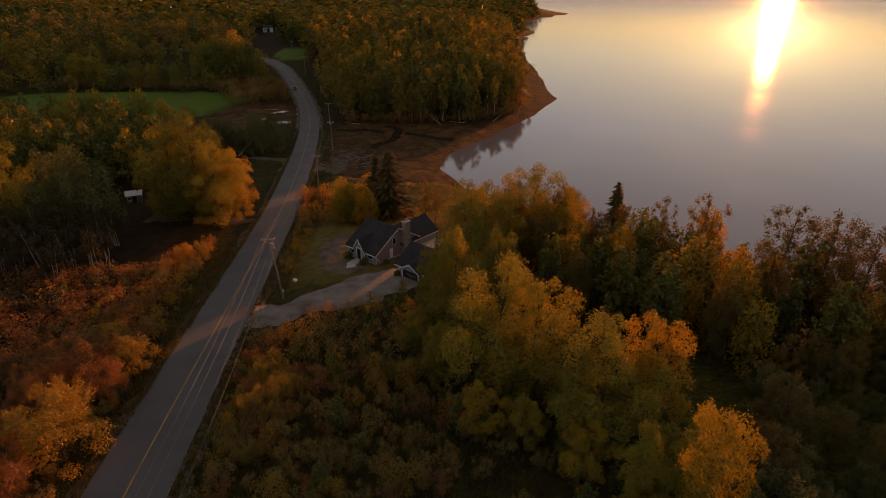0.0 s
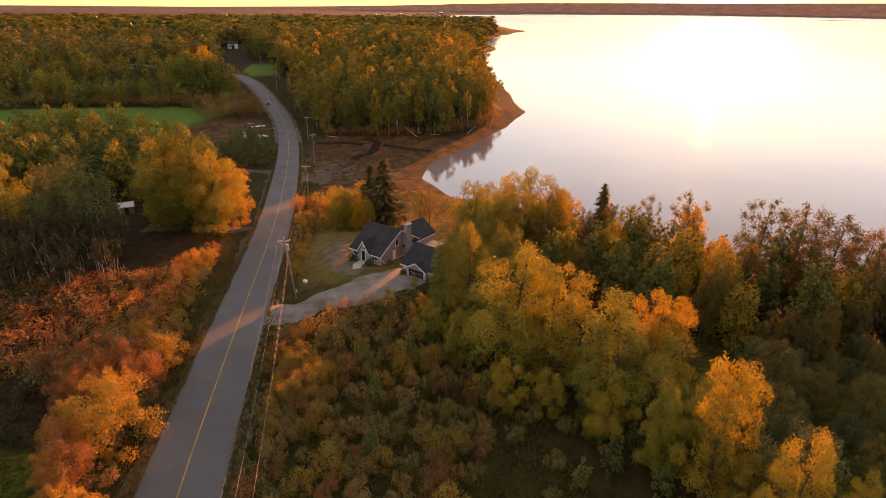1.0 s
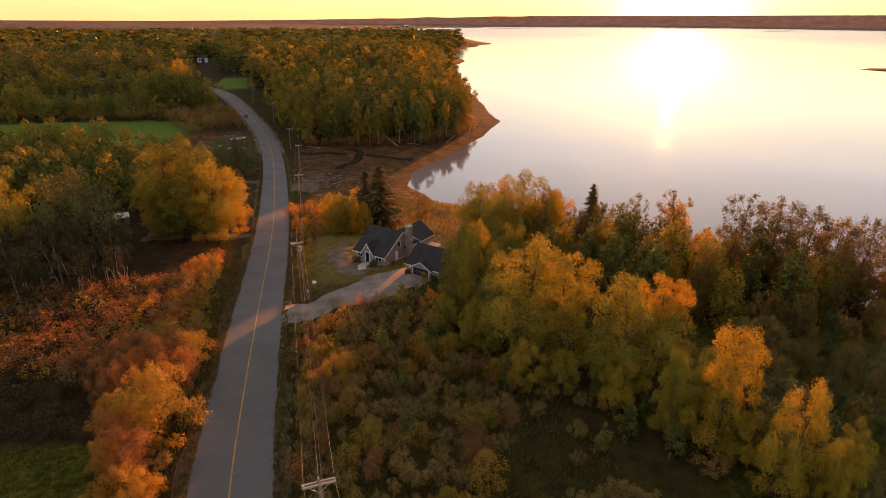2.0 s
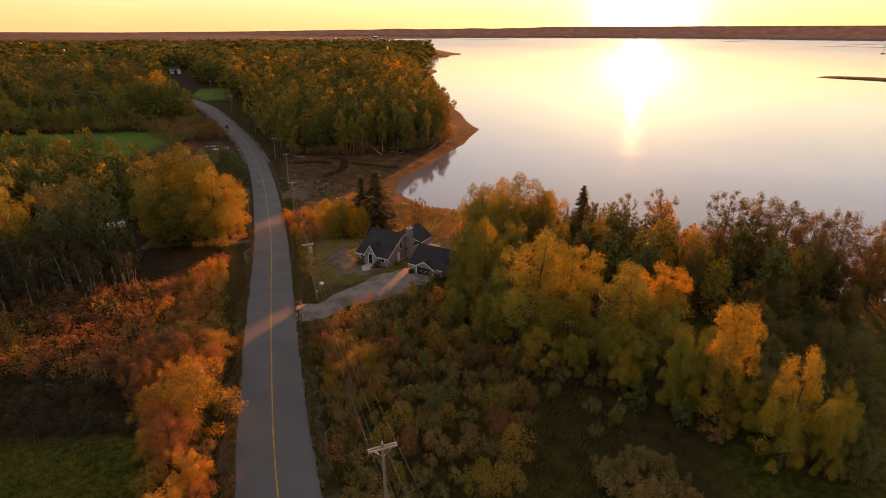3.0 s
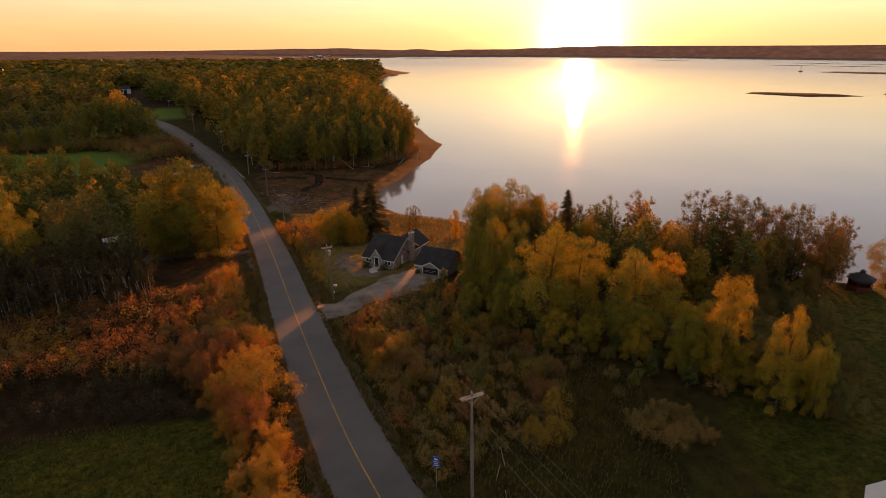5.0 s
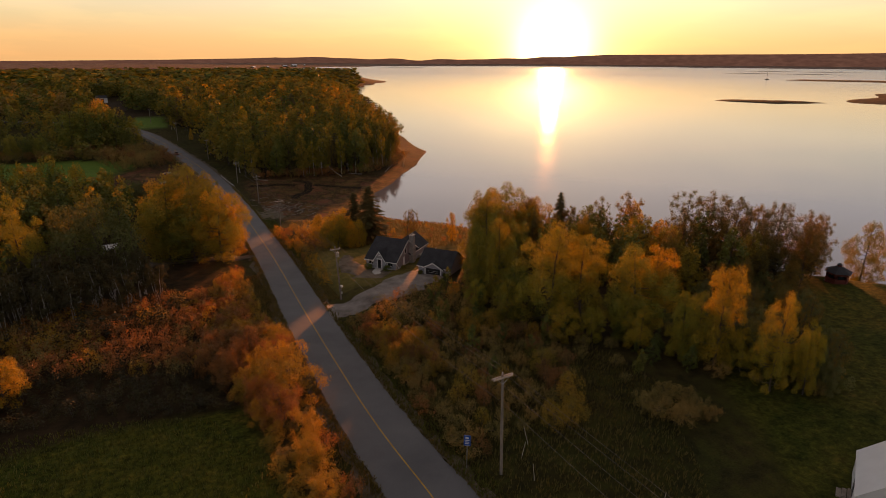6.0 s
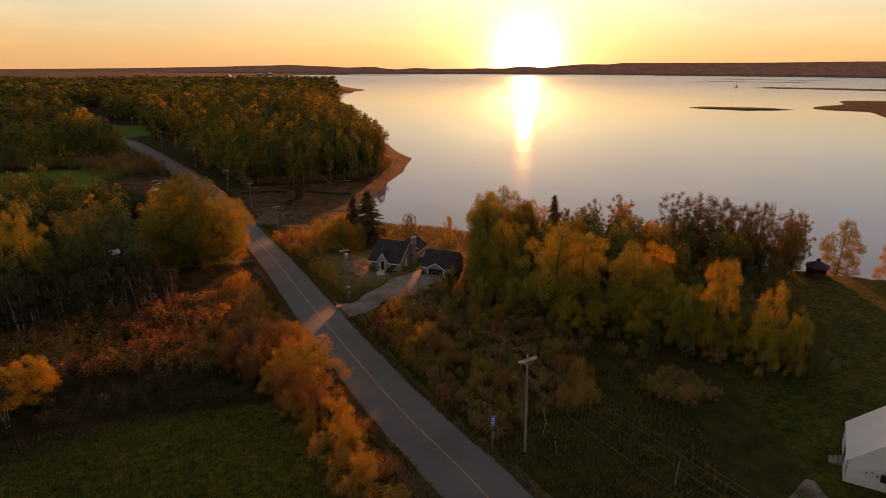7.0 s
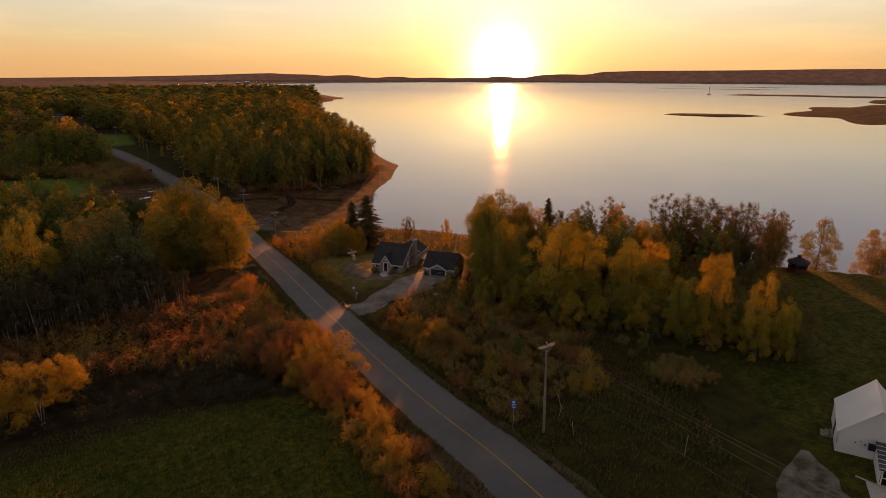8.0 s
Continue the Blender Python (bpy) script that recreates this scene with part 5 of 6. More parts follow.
def roof_slab(x0, x1, y0, y1, ze, zr, over=0.3, thick=0.14, axis="x"):
    """Two slopes of a gable roof as thick slabs; ridge along the axis, in the middle of the other."""
    bm = bmesh.new()
    mid, half = (y0 + y1) / 2, (y1 - y0) / 2
    slope = (zr - ze) / half
    for s in (-1, 1):
        e = mid + s * (half + over)
        pts = [(mid, zr + thick), (e, ze - over * slope + thick), (e, ze - over * slope), (mid, zr)]
        a = []
        for h in (x0 - over, x1 + over):
            a.append([bm.verts.new((h, p[0], p[1]) if axis == "x" else (p[0], h, p[1])) for p in pts])
        for i in range(4):
            bm.faces.new((a[0][i], a[0][(i + 1) % 4], a[1][(i + 1) % 4], a[1][i]))
        bm.faces.new(a[0])
        bm.faces.new(a[1][::-1])
    bmesh.ops.recalc_face_normals(bm, faces=bm.faces)
    return bm


def siding_wall(x0, x1, z0, z1, y, out, step=0.14):
    """A front of lapped boards: a saw-tooth profile pushed along x."""
    n = max(2, int((z1 - z0) / step))
    pts = [(y, z0)]
    for i in range(n):
        za, zb = z0 + (z1 - z0) * i / n, z0 + (z1 - z0) * (i + 1) / n
        pts += [(y + out * 0.022, za), (y + out * 0.004, zb)]
    pts += [(y, z1), (y - out * 0.12, z1), (y - out * 0.12, z0)]
    return prism(pts, "x", x0, x1)


def gable_wall(y0, y1, z0, ze, zr, x, out):
    return prism([(y0, z0), (y1, z0), (y1, ze), ((y0 + y1) / 2, zr), (y0, ze)], "x", min(x, x - out * 0.12), max(x, x - out * 0.12))


def window(parent, x0, x1, z0, z1, y, bars=2, label="white-framed window"):
    """A window in a front that looks along -y: frame, panes, sill."""
    w = part("window", boxes((x0 - 0.08, x1 + 0.08, y - 0.05, y - 0.005, z1, z1 + 0.1), (x0 - 0.08, x0, y - 0.05, y - 0.005, z0, z1),
                             (x1, x1 + 0.08, y - 0.05, y - 0.005, z0, z1)), TRIM, parent, label)
    n = bars
    for i in range(n):
        a, b = x0 + (x1 - x0) * i / n, x0 + (x1 - x0) * (i + 1) / n
        part("pane", boxes((a + 0.025, b - 0.025, y - 0.018, y - 0.006, z0 + 0.03, z1 - 0.02)), GLASS, w)
        if i:
            part("glazing_bar", boxes((a - 0.025, a + 0.025, y - 0.035, y - 0.004, z0, z1)), TRIM, w)
    part("sill", boxes((x0 - 0.12, x1 + 0.12, y - 0.09, y - 0.005, z0 - 0.07, z0)), TRIM, w)
    return w


def side_window(parent, y0, y1, z0, z1, x, out):
    w = part("window", boxes((min(x, x + out * .05), max(x, x + out * .05), y0 - 0.09, y1 + 0.09, z1, z1 + 0.09), (min(x, x + out * .05), max(x, x + out * .05), y0 - 0.09, y0, z0 - 0.09, z1),
                             (min(x, x + out * .05), max(x, x + out * .05), y1, y1 + 0.09, z0 - 0.09, z1), (min(x, x + out * .05), max(x, x + out * .05), y0, y1, z0 - 0.09, z0)), TRIM, parent, "white-framed gable window")
    n = 3
    for i in range(n):
        a, b = z0 + (z1 - z0) * i / n, z0 + (z1 - z0) * (i + 1) / n
        part("pane", boxes((min(x + out * .006, x + out * .02), max(x + out * .006, x + out * .02), y0 + 0.01, y1 - 0.01, a + 0.02, b - 0.02)), GLASS, w)
    return w


def gable_house():
    h = thing("house", pose(-3.57, 99.6, -11.35, 0, 0, -49.6), "grey cottage with dark roof, white trim and stone chimney", "house")
    L, D, ze, zr = 7.43, 11.16, 1.92, 5.35
    part("foundation", boxes((0.05, L - 0.05, 0.05, D - 0.05, -0.9, 0.12)), CONCRETE, h, "concrete foundation")
    part("wall", siding_wall(0, L, 0.1, ze, 0.0, -1), SIDING, h)
    part("wall", boxes((0, L, D - 0.12, D, 0.1, ze)), SIDING, h)
    part("wall", gable_wall(0.0, D, 0.1, ze, zr, L, 1), WARM_SIDING, h, "mauve-grey gable end")
    part("wall", gable_wall(0.0, D, 0.1, ze, zr, 0, -1), WARM_SIDING, h, "mauve-grey gable end")
    roof = part("roof", roof_slab(0, L, 0, D, ze, zr, 0.32), SHINGLE, h, "dark shingle roof")
    s = (zr - ze) / (D / 2)
    for x0 in (-0.34, L + 0.30):
        part("rake_board", prism([(-0.34, ze - 0.30 * s - 0.12), (-0.34, ze - 0.30 * s + 0.10), (D / 2, zr + 0.10), (D / 2, zr - 0.12)], "x", x0, x0 + 0.05), TRIM, roof, "white rake board")
        part("rake_board", prism([(D + 0.34, ze - 0.30 * s - 0.12), (D + 0.34, ze - 0.30 * s + 0.10), (D / 2, zr + 0.10), (D / 2, zr - 0.12)], "x", x0, x0 + 0.05), TRIM, roof, "white rake board")
    part("eave_board", boxes((-0.3, 2.15, -0.36, -0.32, ze - 0.36, ze - 0.16)), TRIM, roof, "white eave board")
    part("eave_board", boxes((4.95, L + 0.3, -0.36, -0.32, ze - 0.36, ze - 0.16)), TRIM, roof, "white eave board")
    # steep entrance gable
    c, w, pk = 3.5, 1.35, 3.95
    part("entrance_gable", prism([(c - w, 0.1), (c + w, 0.1), (c + w, ze - 0.1), (c, pk - 0.15), (c - w, ze - 0.1)], "y", -0.32, -0.10), SIDING, h, "grey steep entrance gable")
    er = bmesh.new()
    for sgn in (-1, 1):
        a = [(c, pk + 0.06), (c + sgn * (w + 0.35), ze - 0.45), (c + sgn * (w + 0.35), ze - 0.58), (c, pk - 0.10)]
        rows = [[er.verts.new((p[0], y, p[1])) for p in a] for y in (-0.52, 4.2)]
        for i in range(4):
            er.faces.new((rows[0][i], rows[0][(i + 1) % 4], rows[1][(i + 1) % 4], rows[1][i]))
        er.faces.new(rows[0])
        er.faces.new(rows[1][::-1])
    bmesh.ops.recalc_face_normals(er, faces=er.faces)
    part("entrance_roof", er, SHINGLE, h)
    for sgn in (-1, 1):
        part("barge_board", prism([(c, pk + 0.08), (c + sgn * (w + 0.37), ze - 0.43), (c + sgn * (w + 0.37), ze - 0.66), (c, pk - 0.17)], "y", -0.57, -0.52), TRIM, h, "white barge board")
    door = part("door", boxes((c - 0.62, c - 0.46, -0.38, -0.325, 0.1, 2.2), (c + 0.46, c + 0.62, -0.38, -0.325, 0.1, 2.2), (c - 0.62, c + 0.62, -0.38, -0.325, 2.1, 2.28)), TRIM, h, "white door frame")
    part("door_leaf", boxes((c - 0.46, c + 0.46, -0.352, -0.325, 0.1, 2.1)), DARK_DOOR, door, "dark glazed door leaf")
    for i in range(4):
        part("pane", boxes((c - 0.3, c + 0.3, -0.365, -0.353, 0.45 + 0.4 * i, 0.78 + 0.4 * i)), GLASS, door)
    part("handle", boxes((c + 0.34, c + 0.39, -0.41, -0.352, 1.0, 1.14)), STEEL, door, "steel door handle")
    part("round_vent", tube_bm([(c, -0.36, 3.0), (c, -0.325, 3.0)], [0.17, 0.17], 12), TRIM, h, "round white gable vent")
    window(h, 0.75, 1.85, 0.75, 1.5, -0.022, 2, "white-framed double window")
    window(h, 5.35, 6.65, 0.75, 1.5, -0.022, 2, "white-framed double window")
    side_window(h, 4.3, 5.0, 2.5, 3.7, L, 1)
    part("side_door", boxes((L + 0.002, L + 0.05, 3.4, 4.2, 0.1, 1.9)), TRIM, h, "white side door")
    part("round_vent", tube_bm([(L + 0.002, D / 2, 4.75), (L + 0.05, D / 2, 4.75)], [0.2, 0.2], 12), TRIM, h, "round white gable vent")
    # raking side post at the front corner
    part("corner_board", boxes((L + 0.002, L + 0.03, 0.0, 0.12, 0.1, ze - 0.2)), TRIM, h, "white corner board")
    part("brace", prism([(-0.34, 1.55), (-0.20, 1.55), (1.0, 0.1), (0.86, 0.1)], "x", L + 0.26, L + 0.32), TRIM, h, "white slanting brace")
    chim = part("chimney", boxes((L + 0.004, L + 0.95, 6.5, 8.1, -0.3, 3.2), (L + 0.06, L + 0.88, 6.65, 7.95, 3.2, 6.1)), STONE, h, "broad grey stone chimney")
    part("cap", boxes((L, L + 0.95, 6.58, 8.02, 6.1, 6.25)), CONCRETE, chim)
    for yy in (6.95, 7.6):
        part("flue", tube_bm([(L + 0.46, yy, 6.25), (L + 0.46, yy, 6.6)], [0.16, 0.15], 10), STONE, chim)
    # rear wing, ridge across
    part("rear_wall", boxes((1.2, 1.32, D, 16.0, -0.9, 1.9), (7.5, 7.62, 9.4, 16.0, -0.9, 1.9), (1.32, 7.5, 15.88, 16.0, -0.9, 1.9)), SIDING, h)
    part("rear_gable", prism([(1.32, 1.9), (7.5, 1.9), (4.41, 4.1)], "y", 15.88, 16.0), SIDING, h)
    part("rear_roof", roof_slab(6.4, 16.0, 1.2, 7.62, 1.9, 4.2, 0.3, axis="y"), SHINGLE, h, "dark shingle roof of the rear wing")
    part("eave_board", boxes((7.92, 7.96, 8.3, 16.3, 1.5, 1.7)), TRIM, h, "white eave board")
    part("deck", boxes((7.63, 10.6, 11.0, 15.5, 0.1, 0.28)), WOOD_PALE, h, "pale timber deck")
    for px, py in ((10.4, 11.2), (10.4, 15.3), (8.0, 11.2)):
        part("deck_post", boxes((px - 0.06, px + 0.06, py - 0.06, py + 0.06, -1.2, 1.15)), WOOD_PALE, h)
    part("deck_rail", boxes((10.36, 10.44, 11.2, 15.3, 1.0, 1.1)), WOOD_PALE, h)
    walk_bm = prism([(2.7, -0.4), (4.3, -0.4), (4.6, -2.2), (6.3, -3.9), (4.9, -4.7), (3.0, -2.8)], "z", -0.35, 0.06)
    tagged(new("front_walk", None), "pale concrete walk from the door to the drive", "path", kind="structure")
    fw = bpy.data.objects["front_walk"]
    fw.matrix_world = h.matrix_world.copy()
    part("slab", walk_bm, CONCRETE, fw)
    return h


def garage():
    g = thing("garage", pose(4.55, 89.35, -11.3, 0, 0, -50), "grey garage with dark roof and black panelled door", "garage")
    L, D, ze, zr = 7.2, 7.8, 2.25, 4.85
    part("foundation", boxes((0.05, L - 0.05, 0.05, D - 0.05, -1.2, 0.12)), CONCRETE, g)
    part("wall", siding_wall(0, 1.7, 0.1, ze, 0.0, -1), SIDING, g)
    part("wall", siding_wall(5.5, L, 0.1, ze, 0.0, -1), SIDING, g)
    part("wall", boxes((0, L, D - 0.12, D, 0.1, ze)), SIDING, g)
    part("wall", gable_wall(0, D, 0.1, ze, zr, L, 1), WARM_SIDING, g)
    part("wall", gable_wall(0, D, 0.1, ze, zr, 0, -1), WARM_SIDING, g)
    roof = part("roof", roof_slab(0, L, 0, D, ze, zr, 0.3), SHINGLE, g, "dark shingle roof")
    part("eave_board", boxes((-0.3, 1.25, -0.34, -0.30, ze - 0.30, ze - 0.12)), TRIM, roof, "white eave board")
    part("eave_board", boxes((5.95, L + 0.3, -0.34, -0.30, ze - 0.30, ze - 0.12)), TRIM, roof, "white eave board")
    c, w, pk = 3.6, 2.1, 3.25
    part("door_gable", prism([(c - w, 0.1), (c - 1.72, 0.1), (c - 1.72, 1.98), (c + 1.72, 1.98), (c + 1.72, 0.1), (c + w, 0.1), (c + w, 2.1), (c, pk - 0.1), (c - w, 2.1)], "y", -0.55, -0.40), SIDING, g, "grey gable over the door")
    er = bmesh.new()
    for sgn in (-1, 1):
        a = [(c, pk + 0.08), (c + sgn * (w + 0.35), 1.98), (c + sgn * (w + 0.35), 1.86), (c, pk - 0.05)]
        rows = [[er.verts.new((p[0], y, p[1])) for p in a] for y in (-0.78, 2.6)]
        for i in range(4):
            er.faces.new((rows[0][i], rows[0][(i + 1) % 4], rows[1][(i + 1) % 4], rows[1][i]))
        er.faces.new(rows[0])
        er.faces.new(rows[1][::-1])
    bmesh.ops.recalc_face_normals(er, faces=er.faces)
    part("porch_roof", er, SHINGLE, g)
    for sgn in (-1, 1):
        part("barge_board", prism([(c, pk + 0.1), (c + sgn * (w + 0.37), 2.0), (c + sgn * (w + 0.37), 1.78), (c, pk - 0.13)], "y", -0.83, -0.78), TRIM, g, "white barge board")
        part("door_post", boxes((c + sgn * 1.8 - 0.1, c + sgn * 1.8 + 0.1, -0.60, -0.552, 0.1, 1.98)), TRIM, g, "white door post")
    d = part("garage_door", boxes(*[(c - 1.72, c + 1.72, -0.50, -0.44, 0.1 + 0.47 * i, 0.1 + 0.47 * i + 0.455) for i in range(4)]), DARK_DOOR, g, "black panelled garage door")
    for i in range(5):
        x = c - 1.2 + i * 0.5
        part("pane", boxes((x, x + 0.4, -0.512, -0.501, 1.12, 1.38)), GLASS, d)
        part("pane_frame", boxes((x - 0.03, x + 0.43, -0.508, -0.502, 1.38, 1.42), (x - 0.03, x + 0.43, -0.508, -0.502, 1.08, 1.12)), TRIM, d)
    tagged(new("door_apron"), "pale concrete apron before the garage door", "apron", kind="structure")
    ap = bpy.data.objects["door_apron"]
    ap.matrix_world = g.matrix_world.copy()
    part("slab", prism([(1.3, -0.5), (5.6, -0.5), (5.9, -1.8), (3.8, -2.4), (1.2, -1.7)], "z", -0.5, 0.07), CONCRETE, ap)
    part("step", boxes((-1.3, 0.0, 0.8, 2.3, -0.6, 0.25)), WOOD_PALE, g, "pale side step")


def white_house():
    z = ground_z(12, 4)
    w = thing("white_house", pose(8.9, 3.4, z, 0, 0, -62), "white sheet-metal house with a steep white roof and lean-to", "house")
    L, D, ze, zr = 7.0, 7.9, 2.5, 6.0
    part("wall", boxes((0, 0.12, 0, D, -0.4, ze)), WHITE_METAL, w)
    part("wall", boxes((L - 0.12, L, 0, D, -0.4, ze)), WHITE_METAL, w)
    part("gable", prism([(0, -0.4), (L, -0.4), (L, ze), (L / 2, zr), (0, ze)], "y", 0, 0.12), WHITE_METAL, w)
    part("gable", prism([(0, -0.4), (L, -0.4), (L, ze), (L / 2, zr), (0, ze)], "y", D - 0.12, D), WHITE_METAL, w)
    roof = part("roof", roof_slab(0, D, 0, L, ze, zr, 0.12, 0.08, axis="y"), WHITE_METAL, w, "white metal roof")
    part("ridge_cap", prism([(L / 2 - 0.25, zr - 0.12), (L / 2, zr + 0.14), (L / 2 + 0.25, zr - 0.12), (L / 2, zr + 0.10)], "y", -0.14, D + 0.14), WHITE_METAL, roof)
    part("side_door", boxes((-0.05, -0.004, 2.9, 3.9, 0.3, 2.2)), DARK_DOOR, w, "dark side door")
    for i in range(3):
        part("step", boxes((-0.35 - 0.45 * i, -0.02 - 0.4 * i, 2.7, 4.1, -0.3, 0.42 - 0.16 * i)), WOOD_GREY, w, "grey-green timber step")
    for x, zz in ((1.7, 1.7), (2.15, 1.95), (2.6, 1.65)):
        part("wall_vent", tube_bm([(x, -0.09, zz), (x, -0.002, zz)], [0.07, 0.07], 8), DARK_DOOR, w, "small dark wall vent")
    part("skirting", boxes((0.0, 3.6, -0.06, -0.004, -0.4, 0.9)), WHITE_METAL, w)
    # lean-to with tinted corrugated roof
    x0, x1, y0, y1 = 3.6, 8.4, -4.8, -0.3
    lt = part("lean_to_roof", prism([(y0 - 0.3, 2.0), (y1 + 0.1, 2.55), (y1 + 0.1, 2.61), (y0 - 0.3, 2.06)], "x", x0 - 0.2, x1), TINTED, w, "dark tinted corrugated roof")
    for i in range(7):
        yy = y0 + i * 0.75
        zz = 2.06 + (yy - y0 + 0.3) * 0.55 / 4.9
        part("batten", boxes((x0 - 0.2, x1, yy - 0.035, yy + 0.035, zz + 0.006, zz + 0.05)), WHITE_METAL, lt, "pale roof batten")
    part("lean_to_wall", boxes((x0, x0 + 0.1, y0 + 0.2, y1, -0.3, 2.05)), WHITE_METAL, w)
    for xx in (x0 + 0.2, 6.0, 8.2):
        part("post", boxes((xx - 0.06, xx + 0.06, y0 + 0.1, y0 + 0.22, -0.3, 2.0)), TRIM, w)
    part("rail", boxes((x0 + 0.2, 8.2, y0 + 0.12, y0 + 0.2, 0.9, 1.0)), TRIM, w)
    part("back_panel", boxes((x0 + 0.1, 8.2, y0 + 1.6, y0 + 1.7, -0.2, 1.7)), DARK_DOOR, w, "dark panel under the lean-to")
    part("hatch", boxes((2.9, 3.55, -0.35, -0.02, 1.3, 2.0)), DARK_DOOR, w, "dark box on the wall")
    pd = thing("pad", w.matrix_world.copy(), "pale concrete pad before the white house", "pad", kind="structure")
    part("slab", prism([(2.9, -8.4), (8.5, -8.8), (8.5, -4.4), (2.6, -4.6)], "z", -0.4, 0.10), CONCRETE, pd)
    pl = thing("plank", w.matrix_world @ pose(1.7, -4.4, 0.12, 0, 0, -18), "long pale plank lying on the ground", "plank")
    part("board", boxes((0, 2.6, 0, 0.22, 0, 0.05)), WOOD_PALE, pl)


def gazebo():
    x, y = 74.5, 43.0
    g = thing("gazebo", pose(x, y, ground_z(x, y) - 0.05, 0, 0, 20), "dark red wooden gazebo with a hipped roof on the lawn", "gazebo")
    six = lambda r: [(r * math.cos(k * math.pi / 3), r * math.sin(k * math.pi / 3)) for k in range(6)]
    part("floor", prism(six(2.2), "z", -0.3, 0.25), WOOD_RED, g)
    for k, (px, py) in enumerate(six(2.0)):
        part("post", boxes((px - 0.08, px + 0.08, py - 0.08, py + 0.08, 0.25, 2.3)), WOOD_RED, g)
        qx, qy = six(2.0)[(k + 1) % 6]
        a = math.atan2(qy - py, qx - px)
        bm = boxes((0.08, 1.92, -0.03, 0.03, 0.25, 1.05), (0.08, 1.92, -0.03, 0.03, 1.75, 2.25))
        bmesh.ops.transform(bm, matrix=Matrix.Translation((px, py, 0)) @ Matrix.Rotation(a, 4, "Z"), verts=bm.verts)
        part("panel", bm, WOOD_RED, g)
        bm = boxes((0.5, 1.5, -0.015, 0.015, 1.05, 1.75))
        bmesh.ops.transform(bm, matrix=Matrix.Translation((px, py, 0)) @ Matrix.Rotation(a, 4, "Z"), verts=bm.verts)
        part("screen", bm, GLASS, g)
    rb = bmesh.new()
    lo, hi = [rb.verts.new((*p, 2.25)) for p in six(2.6)], [rb.verts.new((*p, 3.3)) for p in six(0.55)]
    for k in range(6):
        rb.faces.new((lo[k], lo[(k + 1) % 6], hi[(k + 1) % 6], hi[k]))
    rb.faces.new(lo[::-1])
    rb.faces.new(hi)
    roof = part("roof", rb, SHINGLE, g, "dark shingle hipped roof")
    part("cupola", prism(six(0.42), "z", 3.3, 3.65), WOOD_RED, roof)
    cb = bmesh.new()
    base = [cb.verts.new((*p, 3.65)) for p in six(0.6)]
    tip = cb.verts.new((0, 0, 4.0))
    for k in range(6):
        cb.faces.new((base[k], base[(k + 1) % 6], tip))
    cb.faces.new(base[::-1])
    part("cupola_roof", cb, SHINGLE, roof)


def shed(x, y, turn, w, d, h, wall_mat, roof_mat, label):
    s = thing("shed", pose(x, y, ground_z(x, y) - 0.1, 0, 0, turn), label, "shed")
    part("wall", boxes((0, w, 0, 0.1, 0, h), (0, w, d - 0.1, d, 0, h), (0, 0.1, 0.1, d - 0.1, 0, h), (w - 0.1, w, 0.1, d - 0.1, 0, h)), wall_mat, s)
    part("gable", prism([(0.1, h), (d - 0.1, h), (d / 2, h + d * 0.3)], "x", 0.02, 0.1), wall_mat, s)
    part("gable", prism([(0.1, h), (d - 0.1, h), (d / 2, h + d * 0.3)], "x", w - 0.1, w - 0.02), wall_mat, s)
    part("roof", roof_slab(0, w, 0, d, h, h + d * 0.3, 0.25, 0.08), roof_mat, s)
    part("door", boxes((w * 0.35, w * 0.65, -0.05, -0.004, 0, h * 0.85)), DARK_DOOR, s)
    window(s, w * 0.1, w * 0.28, h * 0.4, h * 0.75, 0.0, 2)


gable_house()
garage()
white_house()
gazebo()
shed(-57, 148, 15, 3.4, 2.6, 2.0, WOOD_GREY, WHITE_METAL, "small grey shed with a pale metal roof among trees")
shed(-76, 620, 10, 9, 7, 4.5, WHITE_METAL, SHINGLE, "white two-storey house far off beside the road")
shed(-95, 612, 15, 12, 7, 2.8, WOOD_GREY, WHITE_METAL, "long low barn with a pale roof far off")
for i, (bx, by, bw, bh) in enumerate(((690, 3300, 40, 10), (760, 3390, 60, 12), (560, 3080, 30, 8), (480, 2990, 50, 7), (350, 2900, 26, 8), (900, 3650, 36, 9), (120, 2700, 30, 8))):
    shed(bx, by, 20 + 13 * i, bw * 0.6, bw * 0.3, bh * 0.6, WOOD_GREY, WHITE_METAL, "pale town building on the far shore")


